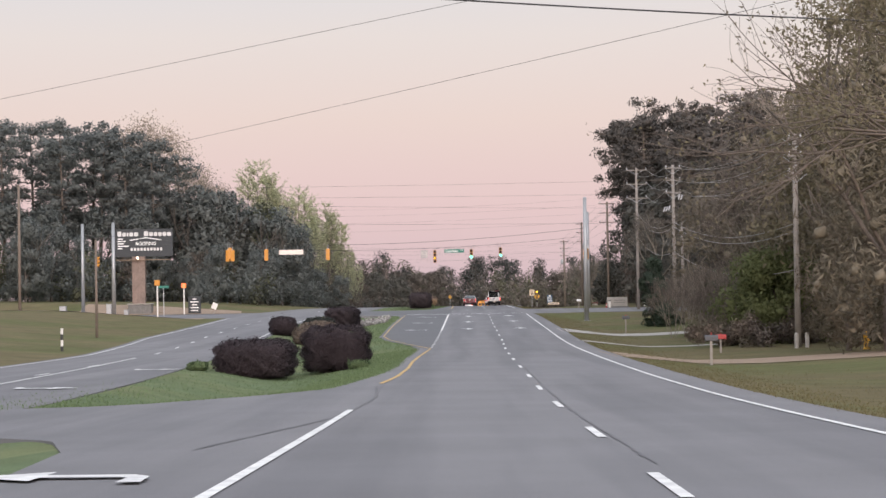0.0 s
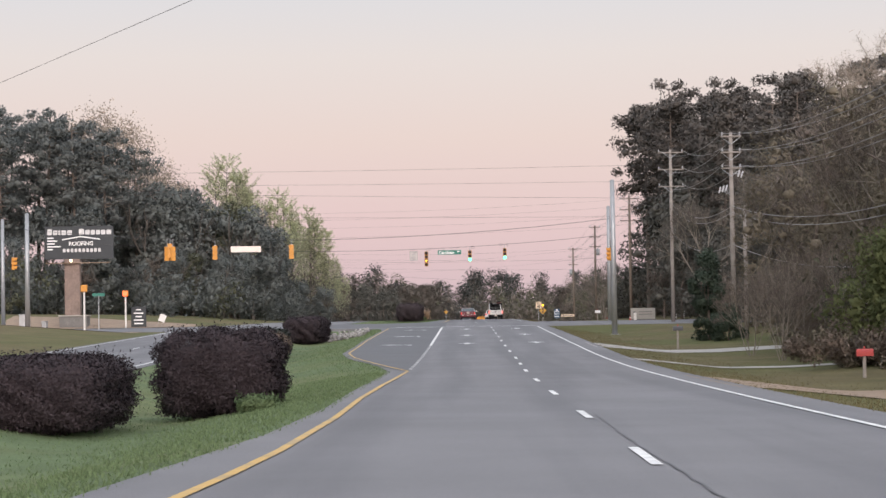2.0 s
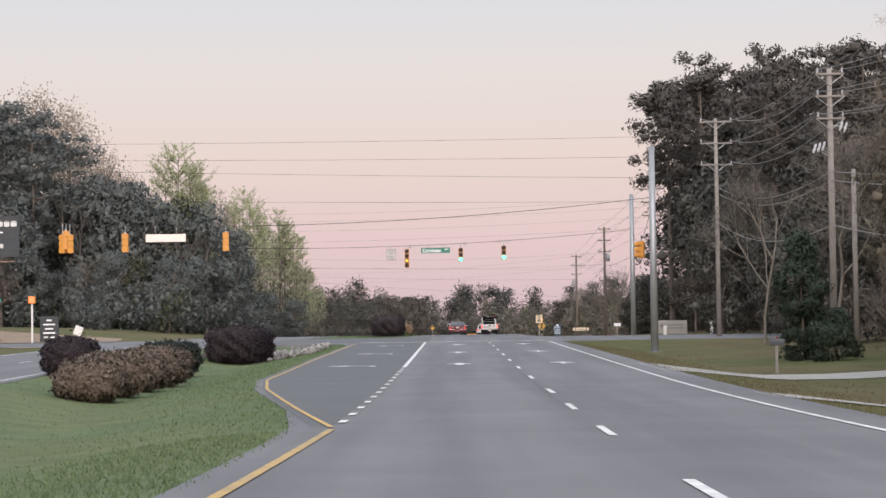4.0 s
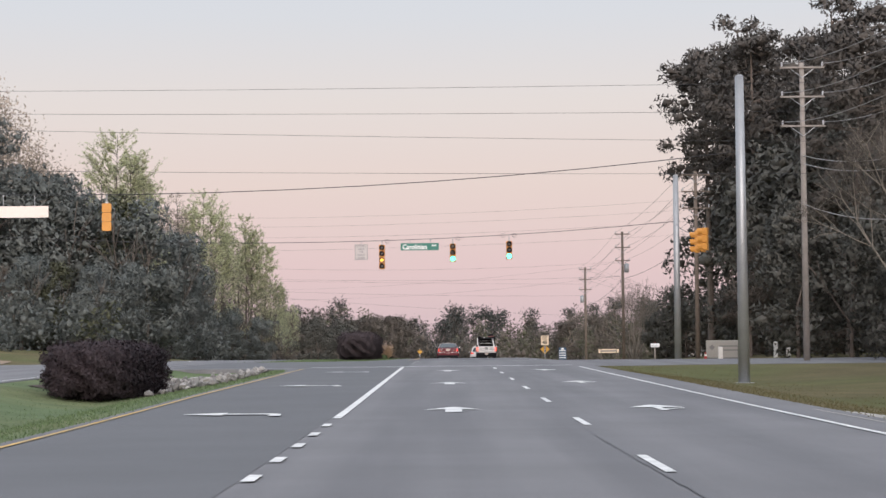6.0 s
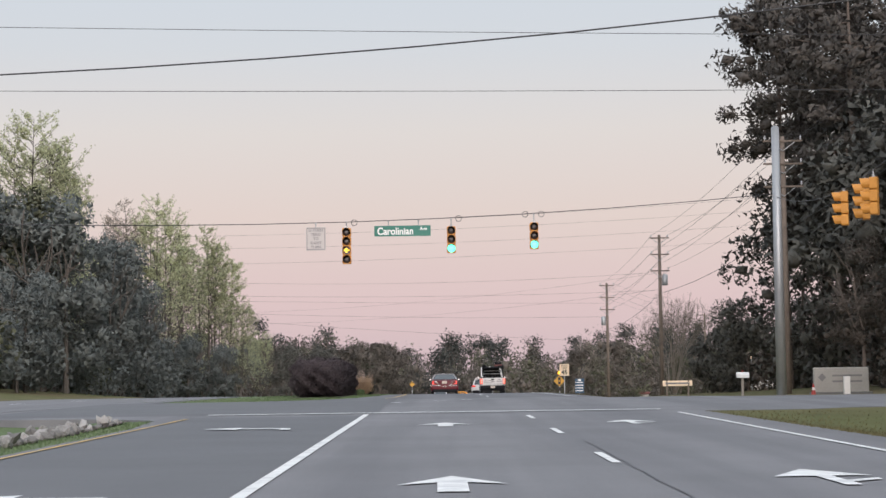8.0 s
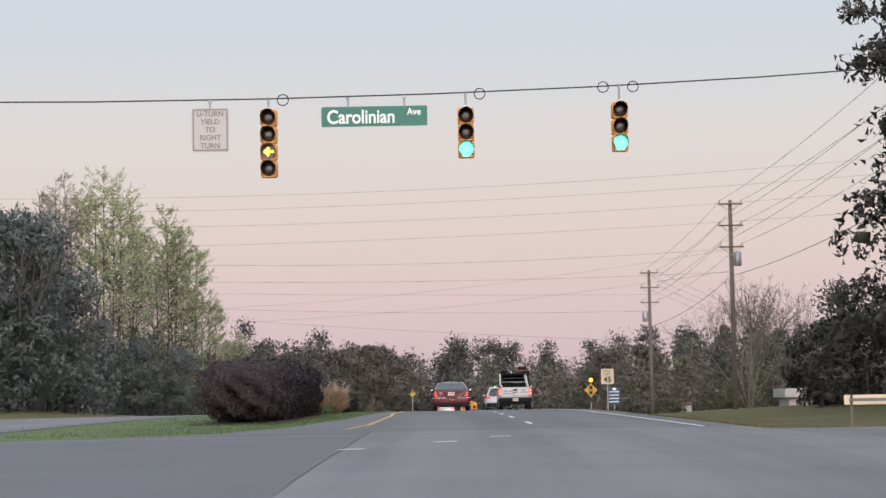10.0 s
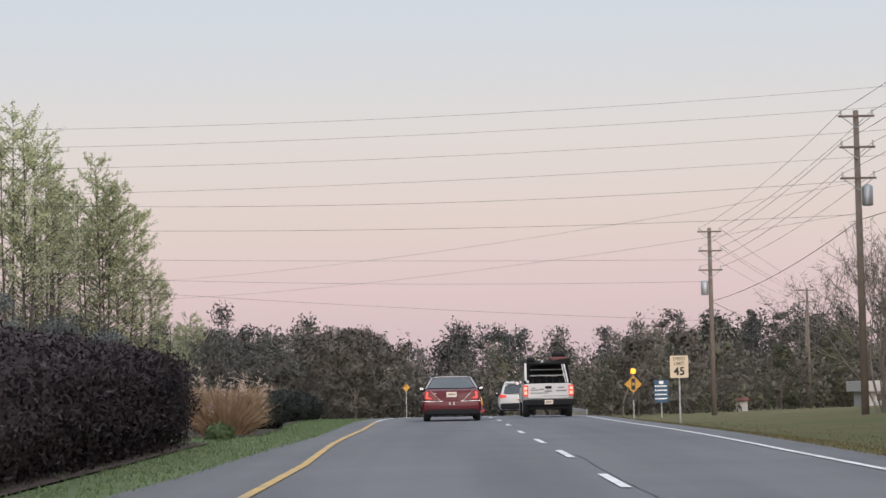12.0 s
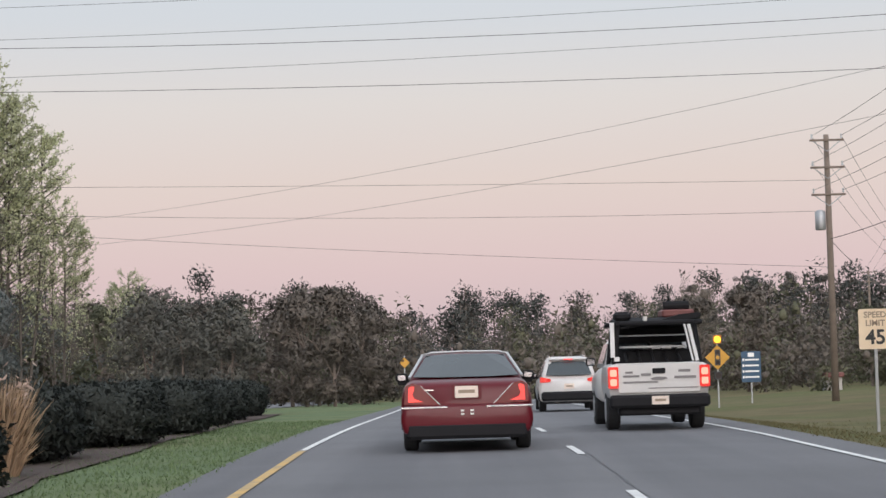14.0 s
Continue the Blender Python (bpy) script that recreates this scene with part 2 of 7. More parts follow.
# ---------------------------------------------------------------- mesh building
class Geo:
    """Vertices and faces gathered for one mesh."""

    def __init__(self):
        self.v, self.f = [], []

    def face_grid(self, rings, close=True, caps=True):
        base, n = len(self.v), len(rings[0])
        for ring in rings:
            self.v.extend(tuple(p) for p in ring)
        for r in range(len(rings) - 1):
            a, b = base + r * n, base + (r + 1) * n
            for k in range(n if close else n - 1):
                q = (k + 1) % n
                self.f.append((a + k, a + q, b + q, b + k))
        if close and caps:
            self.f.append(tuple(base + k for k in reversed(range(n))))
            self.f.append(tuple(base + (len(rings) - 1) * n + k for k in range(n)))
        return self

    def tube(self, points, radii, n=8):
        rings = []
        points = [Vector(p) for p in points]
        for i, p in enumerate(points):
            d = points[min(i + 1, len(points) - 1)] - points[max(i - 1, 0)]
            d.normalize()
            side = d.cross(Vector((0, 0, 1)) if abs(d.z) < 0.9 else Vector((1, 0, 0))).normalized()
            up = side.cross(d)
            r = radii[i] if isinstance(radii, (list, tuple)) else radii
            rings.append([p + r * (math.cos(a) * side + math.sin(a) * up) for a in (2 * math.pi * k / n for k in range(n))])
        return self.face_grid(rings)

    def box(self, x0, x1, y0, y1, z0, z1, bevel=0.0):
        c = min(bevel, (x1 - x0) / 3, (y1 - y0) / 3, (z1 - z0) / 3)
        if c <= 0:
            ring = lambda z: [(x0, y0, z), (x1, y0, z), (x1, y1, z), (x0, y1, z)]
            return self.face_grid([ring(z0), ring(z1)])

        def ring(z, s):
            a, b, d, e = x0 + s, x1 - s, y0 + s, y1 - s
            k = c
            return [(a + k, d, z), (b - k, d, z), (b, d + k, z), (b, e - k, z), (b - k, e, z), (a + k, e, z), (a, e - k, z), (a, d + k, z)]
        return self.face_grid([ring(z0, c * 0.8), ring(z0 + c, 0), ring(z1 - c, 0), ring(z1, c * 0.8)])

    def slab(self, outline, axis, lo, hi):
        """An outline of 2D points pushed out along axis ("x", "y" or "z") from lo to hi."""
        place = {"x": lambda p, h: (h, p[0], p[1]), "y": lambda p, h: (p[0], h, p[1]), "z": lambda p, h: (p[0], p[1], h)}[axis]
        return self.face_grid([[place(p, lo) for p in outline], [place(p, hi) for p in outline]])

    def disc(self, centre, axis, radius, depth, n=20):
        c = Vector(centre)
        d = Vector({"x": (1, 0, 0), "y": (0, 1, 0), "z": (0, 0, 1)}[axis])
        return self.tube([c - d * depth / 2, c + d * depth / 2], radius, n)

    def mesh(self, name, mat, smooth=False):
        me = bpy.data.meshes.new(name)
        me.from_pydata(self.v, [], self.f)
        bm = bmesh.new()
        bm.from_mesh(me)
        bmesh.ops.recalc_face_normals(bm, faces=bm.faces)
        bm.to_mesh(me)
        bm.free()
        me.materials.append(mat)
        if smooth:
            me.shade_smooth()
        return me


def part(name, geo, mat=None, parent=None, label="", smooth=False):
    ob = new(name, geo.mesh(name, mat, smooth) if isinstance(geo, Geo) else geo)
    if parent is not None:
        ob.parent = parent
    return tagged(ob, label) if label else ob


def thing(name, label, category, group="", at=None, kind=""):
    ob = new(name)
    ob.empty_display_size = 0.2
    if at is not None:
        ob.matrix_basis = at
    return tagged(ob, label, category, group, kind)


def array_mesh(name, verts, faces, *rest):
    """A mesh from arrays of places and of faces with one number of corners; rest: the normals, if they are given, and the material."""
    mat = rest[-1]
    verts, faces = np.asarray(verts, dtype=np.float32), np.asarray(faces, dtype=np.int32)
    me = bpy.data.meshes.new(name)
    n, k = faces.shape
    me.vertices.add(len(verts))
    me.vertices.foreach_set("co", verts.ravel())
    me.loops.add(n * k)
    me.loops.foreach_set("vertex_index", faces.ravel())
    me.polygons.add(n)
    me.polygons.foreach_set("loop_start", np.arange(0, n * k, k, dtype=np.int32))
    me.update(calc_edges=True)
    me.materials.append(mat)
    if len(rest) > 1:
        soft = me.attributes.new("custom_normal", "FLOAT_VECTOR", "POINT")
        soft.data.foreach_set("vector", np.asarray(rest[0], dtype=np.float32).ravel())
    return me


# ---------------------------------------------------------------- the lie of the land
PROFILE_Y = [-150, -60, 0, 10, 19, 29, 38, 48, 57, 80, 105, 124, 144, 154, 202, 222, 241, 270, 313, 370, 450, 560, 700, 1500]
PROFILE_Z = [1.8, 1.1, 0.05, -0.19, -0.40, -0.60, -0.79, -0.92, -1.01, -1.22, -1.37, -1.34, -1.17, -1.06, -0.46, -0.19, -0.05, 0.12, 0.0, -0.65, -1.9, -3.3, -3.9, -4.0]
DENSE_Y = np.arange(-150, 1501, 1.0)
DENSE_Z = np.convolve(np.pad(np.interp(DENSE_Y, PROFILE_Y, PROFILE_Z), 9, mode="edge"), np.ones(19) / 19, mode="valid")


def road_z(y):
    return np.interp(y, DENSE_Y, DENSE_Z)


def curve(*pairs):
    ys, xs = [p[0] for p in pairs], [p[1] for p in pairs]
    return lambda y: np.interp(y, ys, xs)


DASH = curve((-60, 1.6), (47, 1.62), (60, 1.7), (100, 1.8), (122, 2.0), (190, 2.02), (245, 2.0), (275, 1.75), (300, 1.88), (320, 1.75), (400, 1.75))
EDGE = curve((-60, 5.0), (60, 5.05), (100, 5.35), (147, 5.65), (208, 5.7), (240, 5.3), (262, 5.05), (290, 5.1), (305, 5.25), (320, 5.1), (400, 5.1))
PAVE_R = curve((-60, 5.9), (60, 6.0), (100, 6.3), (147, 6.75), (185, 6.75), (262, 5.9), (290, 5.9), (315, 6.0), (400, 6.0))
ISLE_R = curve((-60, -4.4), (20, -4.4), (24, -4.7), (27, -5.4), (28.6, -6.8), (29, -9.0), (40.6, -9.0), (41, -7.6), (42.4, -6.5), (44, -5.8), (47, -4.5), (50.5, -3.4), (55, -3.1), (65, -2.6),
               (75, -2.5), (85, -2.6), (103, -2.55), (107, -2.6), (115, -3.3), (128, -5.1), (136, -5.8), (162, -6.15), (196, -6.35), (203, -6.8), (205.5, -8.5), (206, -12.7),
               (233.0, -11), (233.3, -7.2), (237, -4.9), (243.6, -3.8), (258, -3.1), (277, -2.7), (300, -3.05), (318, -3.1), (360, -2.6), (450, -2.6))
FAR_R = curve((-60, -8.5), (28, -8.6), (43, -8.7), (60, -9.4), (100, -11.6), (150, -13.8), (185, -14.4), (206, -14.4), (233, -11.0), (260, -10.7), (450, -10.5))
FAR_L = curve((-60, -17), (0, -17), (83, -18.7), (104, -19.4), (142, -22.2), (216, -24.0), (300, -19.8), (450, -19.2))


def ground_z(x, y):
    """The grass beside and between the roads."""
    x, y = np.asarray(x, dtype=float), np.asarray(y, dtype=float)
    z = road_z(y) - 0.02
    right = np.clip(x - PAVE_R(y), 0, None)
    z = z - 0.42 * np.clip(right / 3.5, 0, 1) * np.clip((16 - right) / 10, 0, 1) + 0.022 * np.clip(right - 14, 0, 60)
    left = np.clip(FAR_L(y) - x, 0, None)
    z = z + 1.15 * np.clip((left - 1) / 14, 0, 1) + 0.02 * np.clip(left - 15, 0, 60)
    junction = np.clip((22 - np.abs(y - 219.5)) / 8, 0, 1)
    z = z * (1 - junction) + (road_z(y) - 0.02) * junction
    a, b = ISLE_R(y), FAR_R(y)
    span = np.clip(a - b, 0.3, None)
    inside = np.clip((x - b) / span, 0, 1)
    z = z - 0.5 * np.sin(np.pi * inside) ** 2 * np.clip((span - 2) / 4, 0, 1) * np.clip((230 - y) / 20, 0, 1)
    return z


def gz(x, y):
    return float(ground_z(x, y))


def strip(left, right, y0, y1, lift, step=2.0, columns=6, skirt=0.0):
    """A band of road between two lines in the plan."""
    ys = np.arange(y0, y1 + step / 2, step)
    g = Geo()
    n = columns + 1
    for y in ys:
        a, b = float(left(y)), float(right(y))
        for k in range(n):
            g.v.append((a + (b - a) * k / columns, y, float(road_z(y)) + lift))
    for r in range(len(ys) - 1):
        for k in range(columns):
            a = r * n + k
            g.f.append((a, a + 1, a + n + 1, a + n))
    if skirt:
        rows = len(ys)
        rim = [r * n for r in range(rows)] + [(rows - 1) * n + k for k in range(1, n)] + [r * n + columns for r in range(rows - 2, -1, -1)] + [k for k in range(columns - 1, 0, -1)]
        low = len(g.v)
        g.v += [(g.v[i][0], g.v[i][1], g.v[i][2] - skirt) for i in rim]
        for k in range(len(rim)):
            q = (k + 1) % len(rim)
            g.f.append((rim[k], rim[q], low + q, low + k))
    return g


def line_strip(mid, width, y0, y1, lift=0.012, step=1.0):
    step = min(step, (y1 - y0) / 2)
    return strip(lambda y: mid(y) - width / 2, lambda y: mid(y) + width / 2, y0, y1, lift, step, 1)


# ground: one sheet to the horizon
gx = np.concatenate([[-3000, -1500, -700, -350, -200], np.arange(-140, -26, 4.0), np.arange(-26, 30, 0.75), np.arange(30, 140, 5.0), [200, 350, 700, 1500, 3000]])
gy = np.concatenate([[-1500, -600, -300], np.arange(-150, -10, 10.0), np.arange(-10, 390, 1.5), np.arange(390, 760, 10.0), [900, 1200, 1500, 2500, 4500]])
XX, YY = np.meshgrid(gx, gy)
ZZ = ground_z(XX, YY)
on_road = ((XX > ISLE_R(YY) + 1.0) & (XX < PAVE_R(YY) - 1.0)) | ((XX > FAR_L(YY) + 1.0) & (XX < FAR_R(YY) - 1.0)) | ((YY > 208.5) & (YY < 230.5) & (XX > -86) & (XX < 66))
ZZ = ZZ - 0.10 * on_road
nx = len(gx)
idx = np.arange(len(gy) * nx).reshape(len(gy), nx)
quads = np.stack([idx[:-1, :-1], idx[:-1, 1:], idx[1:, 1:], idx[1:, :-1]], -1).reshape(-1, 4)
ground_me = array_mesh("ground", np.stack([XX, YY, ZZ], -1).reshape(-1, 3), quads, M["verge"])
ground_me.materials.append(M["lawn"])
cx, cy = (XX[:-1, :-1] + XX[1:, 1:]).ravel() / 2, (YY[:-1, :-1] + YY[1:, 1:]).ravel() / 2
green = (cx > FAR_R(cy) - 0.5) & (cx < ISLE_R(cy) + 0.5) & (cy > -60) & (cy < 460)
ground_me.polygons.foreach_set("material_index", green.astype(np.int32))
ground_me.shade_smooth()
tagged(new("ground", ground_me), "dormant tan and green grass verges beside the highway", "ground", kind="structure")

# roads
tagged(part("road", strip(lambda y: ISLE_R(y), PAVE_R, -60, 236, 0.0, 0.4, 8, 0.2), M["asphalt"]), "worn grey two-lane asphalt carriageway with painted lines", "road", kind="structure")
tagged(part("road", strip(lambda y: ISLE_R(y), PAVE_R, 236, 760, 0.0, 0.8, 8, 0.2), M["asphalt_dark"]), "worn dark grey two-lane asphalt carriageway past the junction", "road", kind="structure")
tagged(part("road", strip(FAR_L, lambda y: FAR_R(y), -60, 760, 0.0, 2.0, 6, 0.2), M["asphalt"]), "grey asphalt carriageway of the opposite direction", "road", kind="structure")
cross = strip(curve((205, -26), (212, -90), (233, -90), (238, -26)), curve((205, 8), (208, 11), (210, 70), (229, 70), (231, 11), (238, 8)), 206.2, 233.0, -0.012, 0.8, 40, 0.2)
tagged(part("road", cross, M["asphalt"]), "grey asphalt cross street at the signalled junction", "road", kind="structure")
turn_pave = strip(curve((100, -2.0), (107, -2.3), (128, -4.9), (136, -5.6), (196, -6.15), (206, -6.3)), lambda y: -2.0 + 0 * y, 107, 205, 0.005, 1.0, 3)
tagged(part("turn_lane_surface", turn_pave, M["patch"], smooth=True), "darker asphalt of the left-turn lane", "road surface", kind="structure")

junction_pave = strip(curve((207, -12.4), (241, -12.4)), lambda y: -1.68 + 0 * y, 207.6, 232.6, 0.004, 1.0, 4)
tagged(part("turn_lane_surface", junction_pave, M["patch"], smooth=True), "darker asphalt where turning lanes cross the junction", "road surface", kind="structure")
median_pave = strip(lambda y: ISLE_R(y) + 0.05, lambda y: np.maximum(-1.68 - 0.012 * (y - 233), ISLE_R(y) + 0.1), 233.4, 243.0, 0.004, 0.8, 3)
tagged(part("turn_lane_surface", median_pave, M["patch"], smooth=True), "darker asphalt beside the tip of the median", "road surface", kind="structure")

# ---------------------------------------------------------------- plants
def tubes(segments, n=5):
    """Tapered tubes for an array of rows x0 y0 z0 r0 x1 y1 z1 r1."""
    s = np.asarray(segments, dtype=float)
    p0, r0, p1, r1 = s[:, :3], s[:, 3], s[:, 4:7], s[:, 7]
    d = p1 - p0
    d /= np.linalg.norm(d, axis=1, keepdims=True) + 1e-9
    ref = np.where(np.abs(d[:, 2:3]) < 0.9, np.array([[0, 0, 1.0]]), np.array([[1.0, 0, 0]]))
    u = np.cross(d, ref)
    u /= np.linalg.norm(u, axis=1, keepdims=True)
    w = np.cross(u, d)
    a = 2 * np.pi * np.arange(n) / n
    ring = np.cos(a)[None, :, None] * u[:, None, :] + np.sin(a)[None, :, None] * w[:, None, :]
    v = np.concatenate([p0[:, None, :] + ring * r0[:, None, None], p1[:, None, :] + ring * r1[:, None, None]], 1).reshape(-1, 3)
    k = np.arange(n)
    q = np.stack([k, (k + 1) % n, (k + 1) % n + n, k + n], -1)
    f = (q[None] + 2 * n * np.arange(len(s))[:, None, None]).reshape(-1, 4)
    return v, f


def leaves(centres, size, rng, narrow=0.55, droop=0.0, out=None, stray=0.45):
    """Small pointed leaf clumps, turned at random. out: the way out of the crown at each, by which its leaves take the light."""
    n = len(centres)
    u = rng.normal(size=(n, 3))
    u[:, 2] -= droop
    u /= np.linalg.norm(u, axis=1, keepdims=True)
    w = np.cross(u, rng.normal(size=(n, 3)))
    w /= np.linalg.norm(w, axis=1, keepdims=True)
    s = size * rng.uniform(0.6, 1.35, (n, 1))
    s = s * 1.22
    v = np.stack([centres - u * s * 0.8, centres + w * s * narrow * 1.15, centres + u * s - w * s * narrow * 0.6], 1)
    f = np.arange(3 * n).reshape(n, 3)
    if out is None:
        return v.reshape(-1, 3), f
    away = np.sum(np.cross(v[:, 1] - v[:, 0], v[:, 2] - v[:, 0]) * out, 1) < 0
    f[away] = f[away][:, [0, 2, 1]]
    m = out / (np.linalg.norm(out, axis=1, keepdims=True) + 1e-6) + rng.normal(size=(n, 3)) * stray
    m /= np.linalg.norm(m, axis=1, keepdims=True)
    return v.reshape(-1, 3), f, np.repeat(m, 3, 0)


def shell(n, rng, inner=0.55):
    """Points in a unit ball, more of them near its skin."""
    d = rng.normal(size=(n, 3))
    d /= np.linalg.norm(d, axis=1, keepdims=True)
    return d * (inner + (1 - inner) * rng.uniform(0, 1, (n, 1)) ** 0.7)


OCTA_V = np.array([(1, 0, 0), (-1, 0, 0), (0, 1, 0), (0, -1, 0), (0, 0, 1), (0, 0, -1)], dtype=float)
OCTA_F = np.array([(0, 2, 4), (2, 1, 4), (1, 3, 4), (3, 0, 4), (2, 0, 5), (1, 2, 5), (3, 1, 5), (0, 3, 5)])


def cores(centres, sizes, rng):
    """Ragged inner masses of twigs and needles, one inside each clump."""
    c, k = np.asarray(centres, dtype=float), np.asarray(sizes, dtype=float)
    turn = np.linalg.qr(rng.normal(size=(len(c), 3, 3)))[0]
    flip = np.linalg.det(turn) < 0
    turn[flip] *= -1
    v = np.einsum("pk,nkj->npj", OCTA_V, turn) * rng.uniform(0.6, 1.25, (len(c), 6, 1))
    f = OCTA_F[None] + 6 * np.arange(len(c))[:, None, None]
    m = v / np.linalg.norm(v, axis=2, keepdims=True)
    return (c[:, None, :] + v * k[:, None, :]).reshape(-1, 3), f.reshape(-1, 3), m.reshape(-1, 3)


def join(*pieces):
    vs, fs, ms, base = [], [], [], 0
    for v, f, *m in pieces:
        if f.shape[1] == 4:
            f = np.concatenate([f[:, [0, 1, 2]], f[:, [0, 2, 3]]])
        vs.append(v)
        fs.append(f + base)
        ms += m
        base += len(v)
    joined = np.concatenate(vs), np.concatenate(fs)
    return (*joined, np.concatenate(ms)) if len(ms) == len(vs) else joined


def branches(rng, base, direction, length, radius, depth, out, tips, spread=0.55, lift=0.15, kids=(2, 4)):
    """Limbs that fork into thinner ones; out gathers tube rows, tips the ends."""
    p, d = np.array(base, float), np.array(direction, float)
    steps = 3
    for k in range(steps):
        d = d + rng.normal(size=3) * 0.13 + np.array([0, 0, lift * 0.25])
        d /= np.linalg.norm(d)
        q = p + d * length / steps
        out.append((*p, radius * (1 - 0.25 * k / steps), *q, radius * (1 - 0.25 * (k + 1) / steps)))
        p = q
        if depth > 0 and k > 0:
            for _ in range(rng.integers(*kids)):
                e = d + rng.normal(size=3) * spread + np.array([0, 0, lift])
                branches(rng, p, e / np.linalg.norm(e), length * rng.uniform(0.5, 0.75), radius * 0.5, depth - 1, out, tips, spread, lift, kids)
    tips.append(p)


def plant(name, label, category, trunk, crown, trunk_mat, crown_mat, crown_name="crown"):
    top = thing(name, label, category)
    if trunk is not None:
        part("trunk", array_mesh("trunk", *trunk, trunk_mat), None, top)
    me = array_mesh(crown_name, *crown, crown_mat)
    part(crown_name, me, None, top)
    return top


def pine_tree(seed, height, label, low=0.36, lobes=58, girth=0.165, mat="pine"):
    """low: the share of its height at which the crown begins; girth: its half width as a share of the height."""
    rng = np.random.default_rng(seed)
    segs, centres, outs, mids, sizes = [], [], [], [], []
    lean = rng.normal(size=2) * 0.02
    at = lambda z: np.array([lean[0] * z, lean[1] * z, z])
    zs = np.linspace(0, height * 0.97, 9)
    for a, b in zip(zs[:-1], zs[1:]):
        segs.append((*at(a), 0.30 * (1 - a / height) + 0.04, *at(b), 0.30 * (1 - b / height) + 0.04))
    middle = (low + 1.0) / 2 - 0.03
    for k in range(lobes):
        z = height * rng.uniform(low, 0.97)
        reach = height * girth * math.sqrt(max(0.03, 1 - ((z / height - middle) / (1.02 - middle)) ** 2)) * rng.uniform(0.3, 1.05) + 0.15
        ang = rng.uniform(0, 2 * np.pi)
        tip = at(z) + np.array([math.cos(ang) * reach, math.sin(ang) * reach, reach * rng.uniform(-0.05, 0.3)])
        segs.append((*at(z), 0.06, *tip, 0.02))
        size = np.array([1.0, 1.0, 0.75]) * rng.uniform(0.7, 1.4)
        for share, n, big in ((1.0, 105, 1.0), (0.55, 36, 0.9)):
            c = at(z) + (tip - at(z)) * share
            mids.append(c)
            sizes.append(size * big * 0.48)
            d = shell(n, rng, 0.5)
            centres.append(c + d * size * big * (0.8 + 0.35 * np.abs(np.sin(5 * d[:, :1] + k) * np.cos(4 * d[:, 1:2] + 2 * k))))
            outs.append(d * 0.8 + 0.6 * (c - at(height * middle)) / (height * girth))
    crown = join(cores(mids, sizes, rng), leaves(np.concatenate(centres), 0.165, rng, 0.5, out=np.concatenate(outs), stray=0.25))
    return plant("pine_tree", label, "tree", tubes(segs), crown, M["bark"], M[mat])


def leafy_tree(seed, height, width, mat, label, low=0.08, lobes=34, per=128, size=0.155, name="tree", bark="bark", core=True, narrow=0.55, cat="tree"):
    rng = np.random.default_rng(seed)
    segs, tips, centres, outs, mids, sizes = [], [], [], [], [], []
    segs.append((0, 0, -0.1, 0.02 * height, 0, 0, height * 0.35, 0.013 * height))
    for _ in range(2 if core else 6):
        branches(rng, (0, 0, height * rng.uniform(0.2, 0.4)), np.array([*rng.normal(size=2) * 0.4, 1.0]), height * 0.34, 0.008 * height, 1, segs, tips)
    for _ in range(lobes):
        z = rng.uniform(low, 0.95)
        r = width * math.sqrt(max(0.05, 1 - (2 * (z - 0.42)) ** 2 * 0.85)) * rng.uniform(0.3, 0.85)
        ang = rng.uniform(0, 2 * np.pi)
        c = np.array([math.cos(ang) * r, math.sin(ang) * r, height * z])
        k = width * rng.uniform(0.2, 0.4) * np.array([1, 1, 0.82])
        mids.append(c)
        sizes.append(k * (0.36 if narrow > 0.3 else 0.25))
        d = shell(int(per * (1.15 if core else 1.0)), rng, 0.5 if core else 0.15)
        centres.append(c + d * k * (0.85 + 0.4 * np.abs(np.sin(5 * d[:, :1] + z * 40) * np.cos(4 * d[:, 1:2] + z * 70))))
        outs.append(d * 0.8 + 0.6 * (c - np.array([0, 0, height * 0.42])) / width)
    crown = leaves(np.concatenate(centres), size, rng, narrow, out=np.concatenate(outs) if core else None, stray=0.25)
    if core:
        crown = join(cores(mids, sizes, rng), crown)
    return plant(name, label, cat, tubes(segs, 4), crown, M[bark], M[mat])


def bare_tree(seed, height, label, twig="grey_twig", fine=5200, stems=1, name="bare_tree", bark="bark_pale", twig_size=0.30, spread=0.5):
    rng = np.random.default_rng(seed)
    segs, tips = [], []
    for k in range(stems):
        ang = 2 * np.pi * k / max(stems, 1) + rng.uniform(0, 1)
        out = 0.0 if stems == 1 else rng.uniform(0.12, 0.45)
        d = np.array([math.cos(ang) * out, math.sin(ang) * out, 1.0])
        branches(rng, (math.cos(ang) * out * 0.4, math.sin(ang) * out * 0.4, 0), d / np.linalg.norm(d), height * 0.55, height * (0.012 if stems == 1 else 0.006),
                 3 if stems == 1 else 2, segs, tips, spread, 0.22)
    s = np.asarray(segs)
    thin = s[s[:, 3] < np.quantile(s[:, 3], 0.75)]
    pick = thin[rng.integers(0, len(thin), fine)]
    t = rng.uniform(0, 1, (fine, 1))
    c = pick[:, :3] * (1 - t) + pick[:, 4:7] * t + rng.normal(size=(fine, 3)) * height * 0.016
    return plant(name, label, "tree", tubes(segs, 3), leaves(c, twig_size, rng, 0.055, -0.7), M[bark], M[twig], "twig_mass")


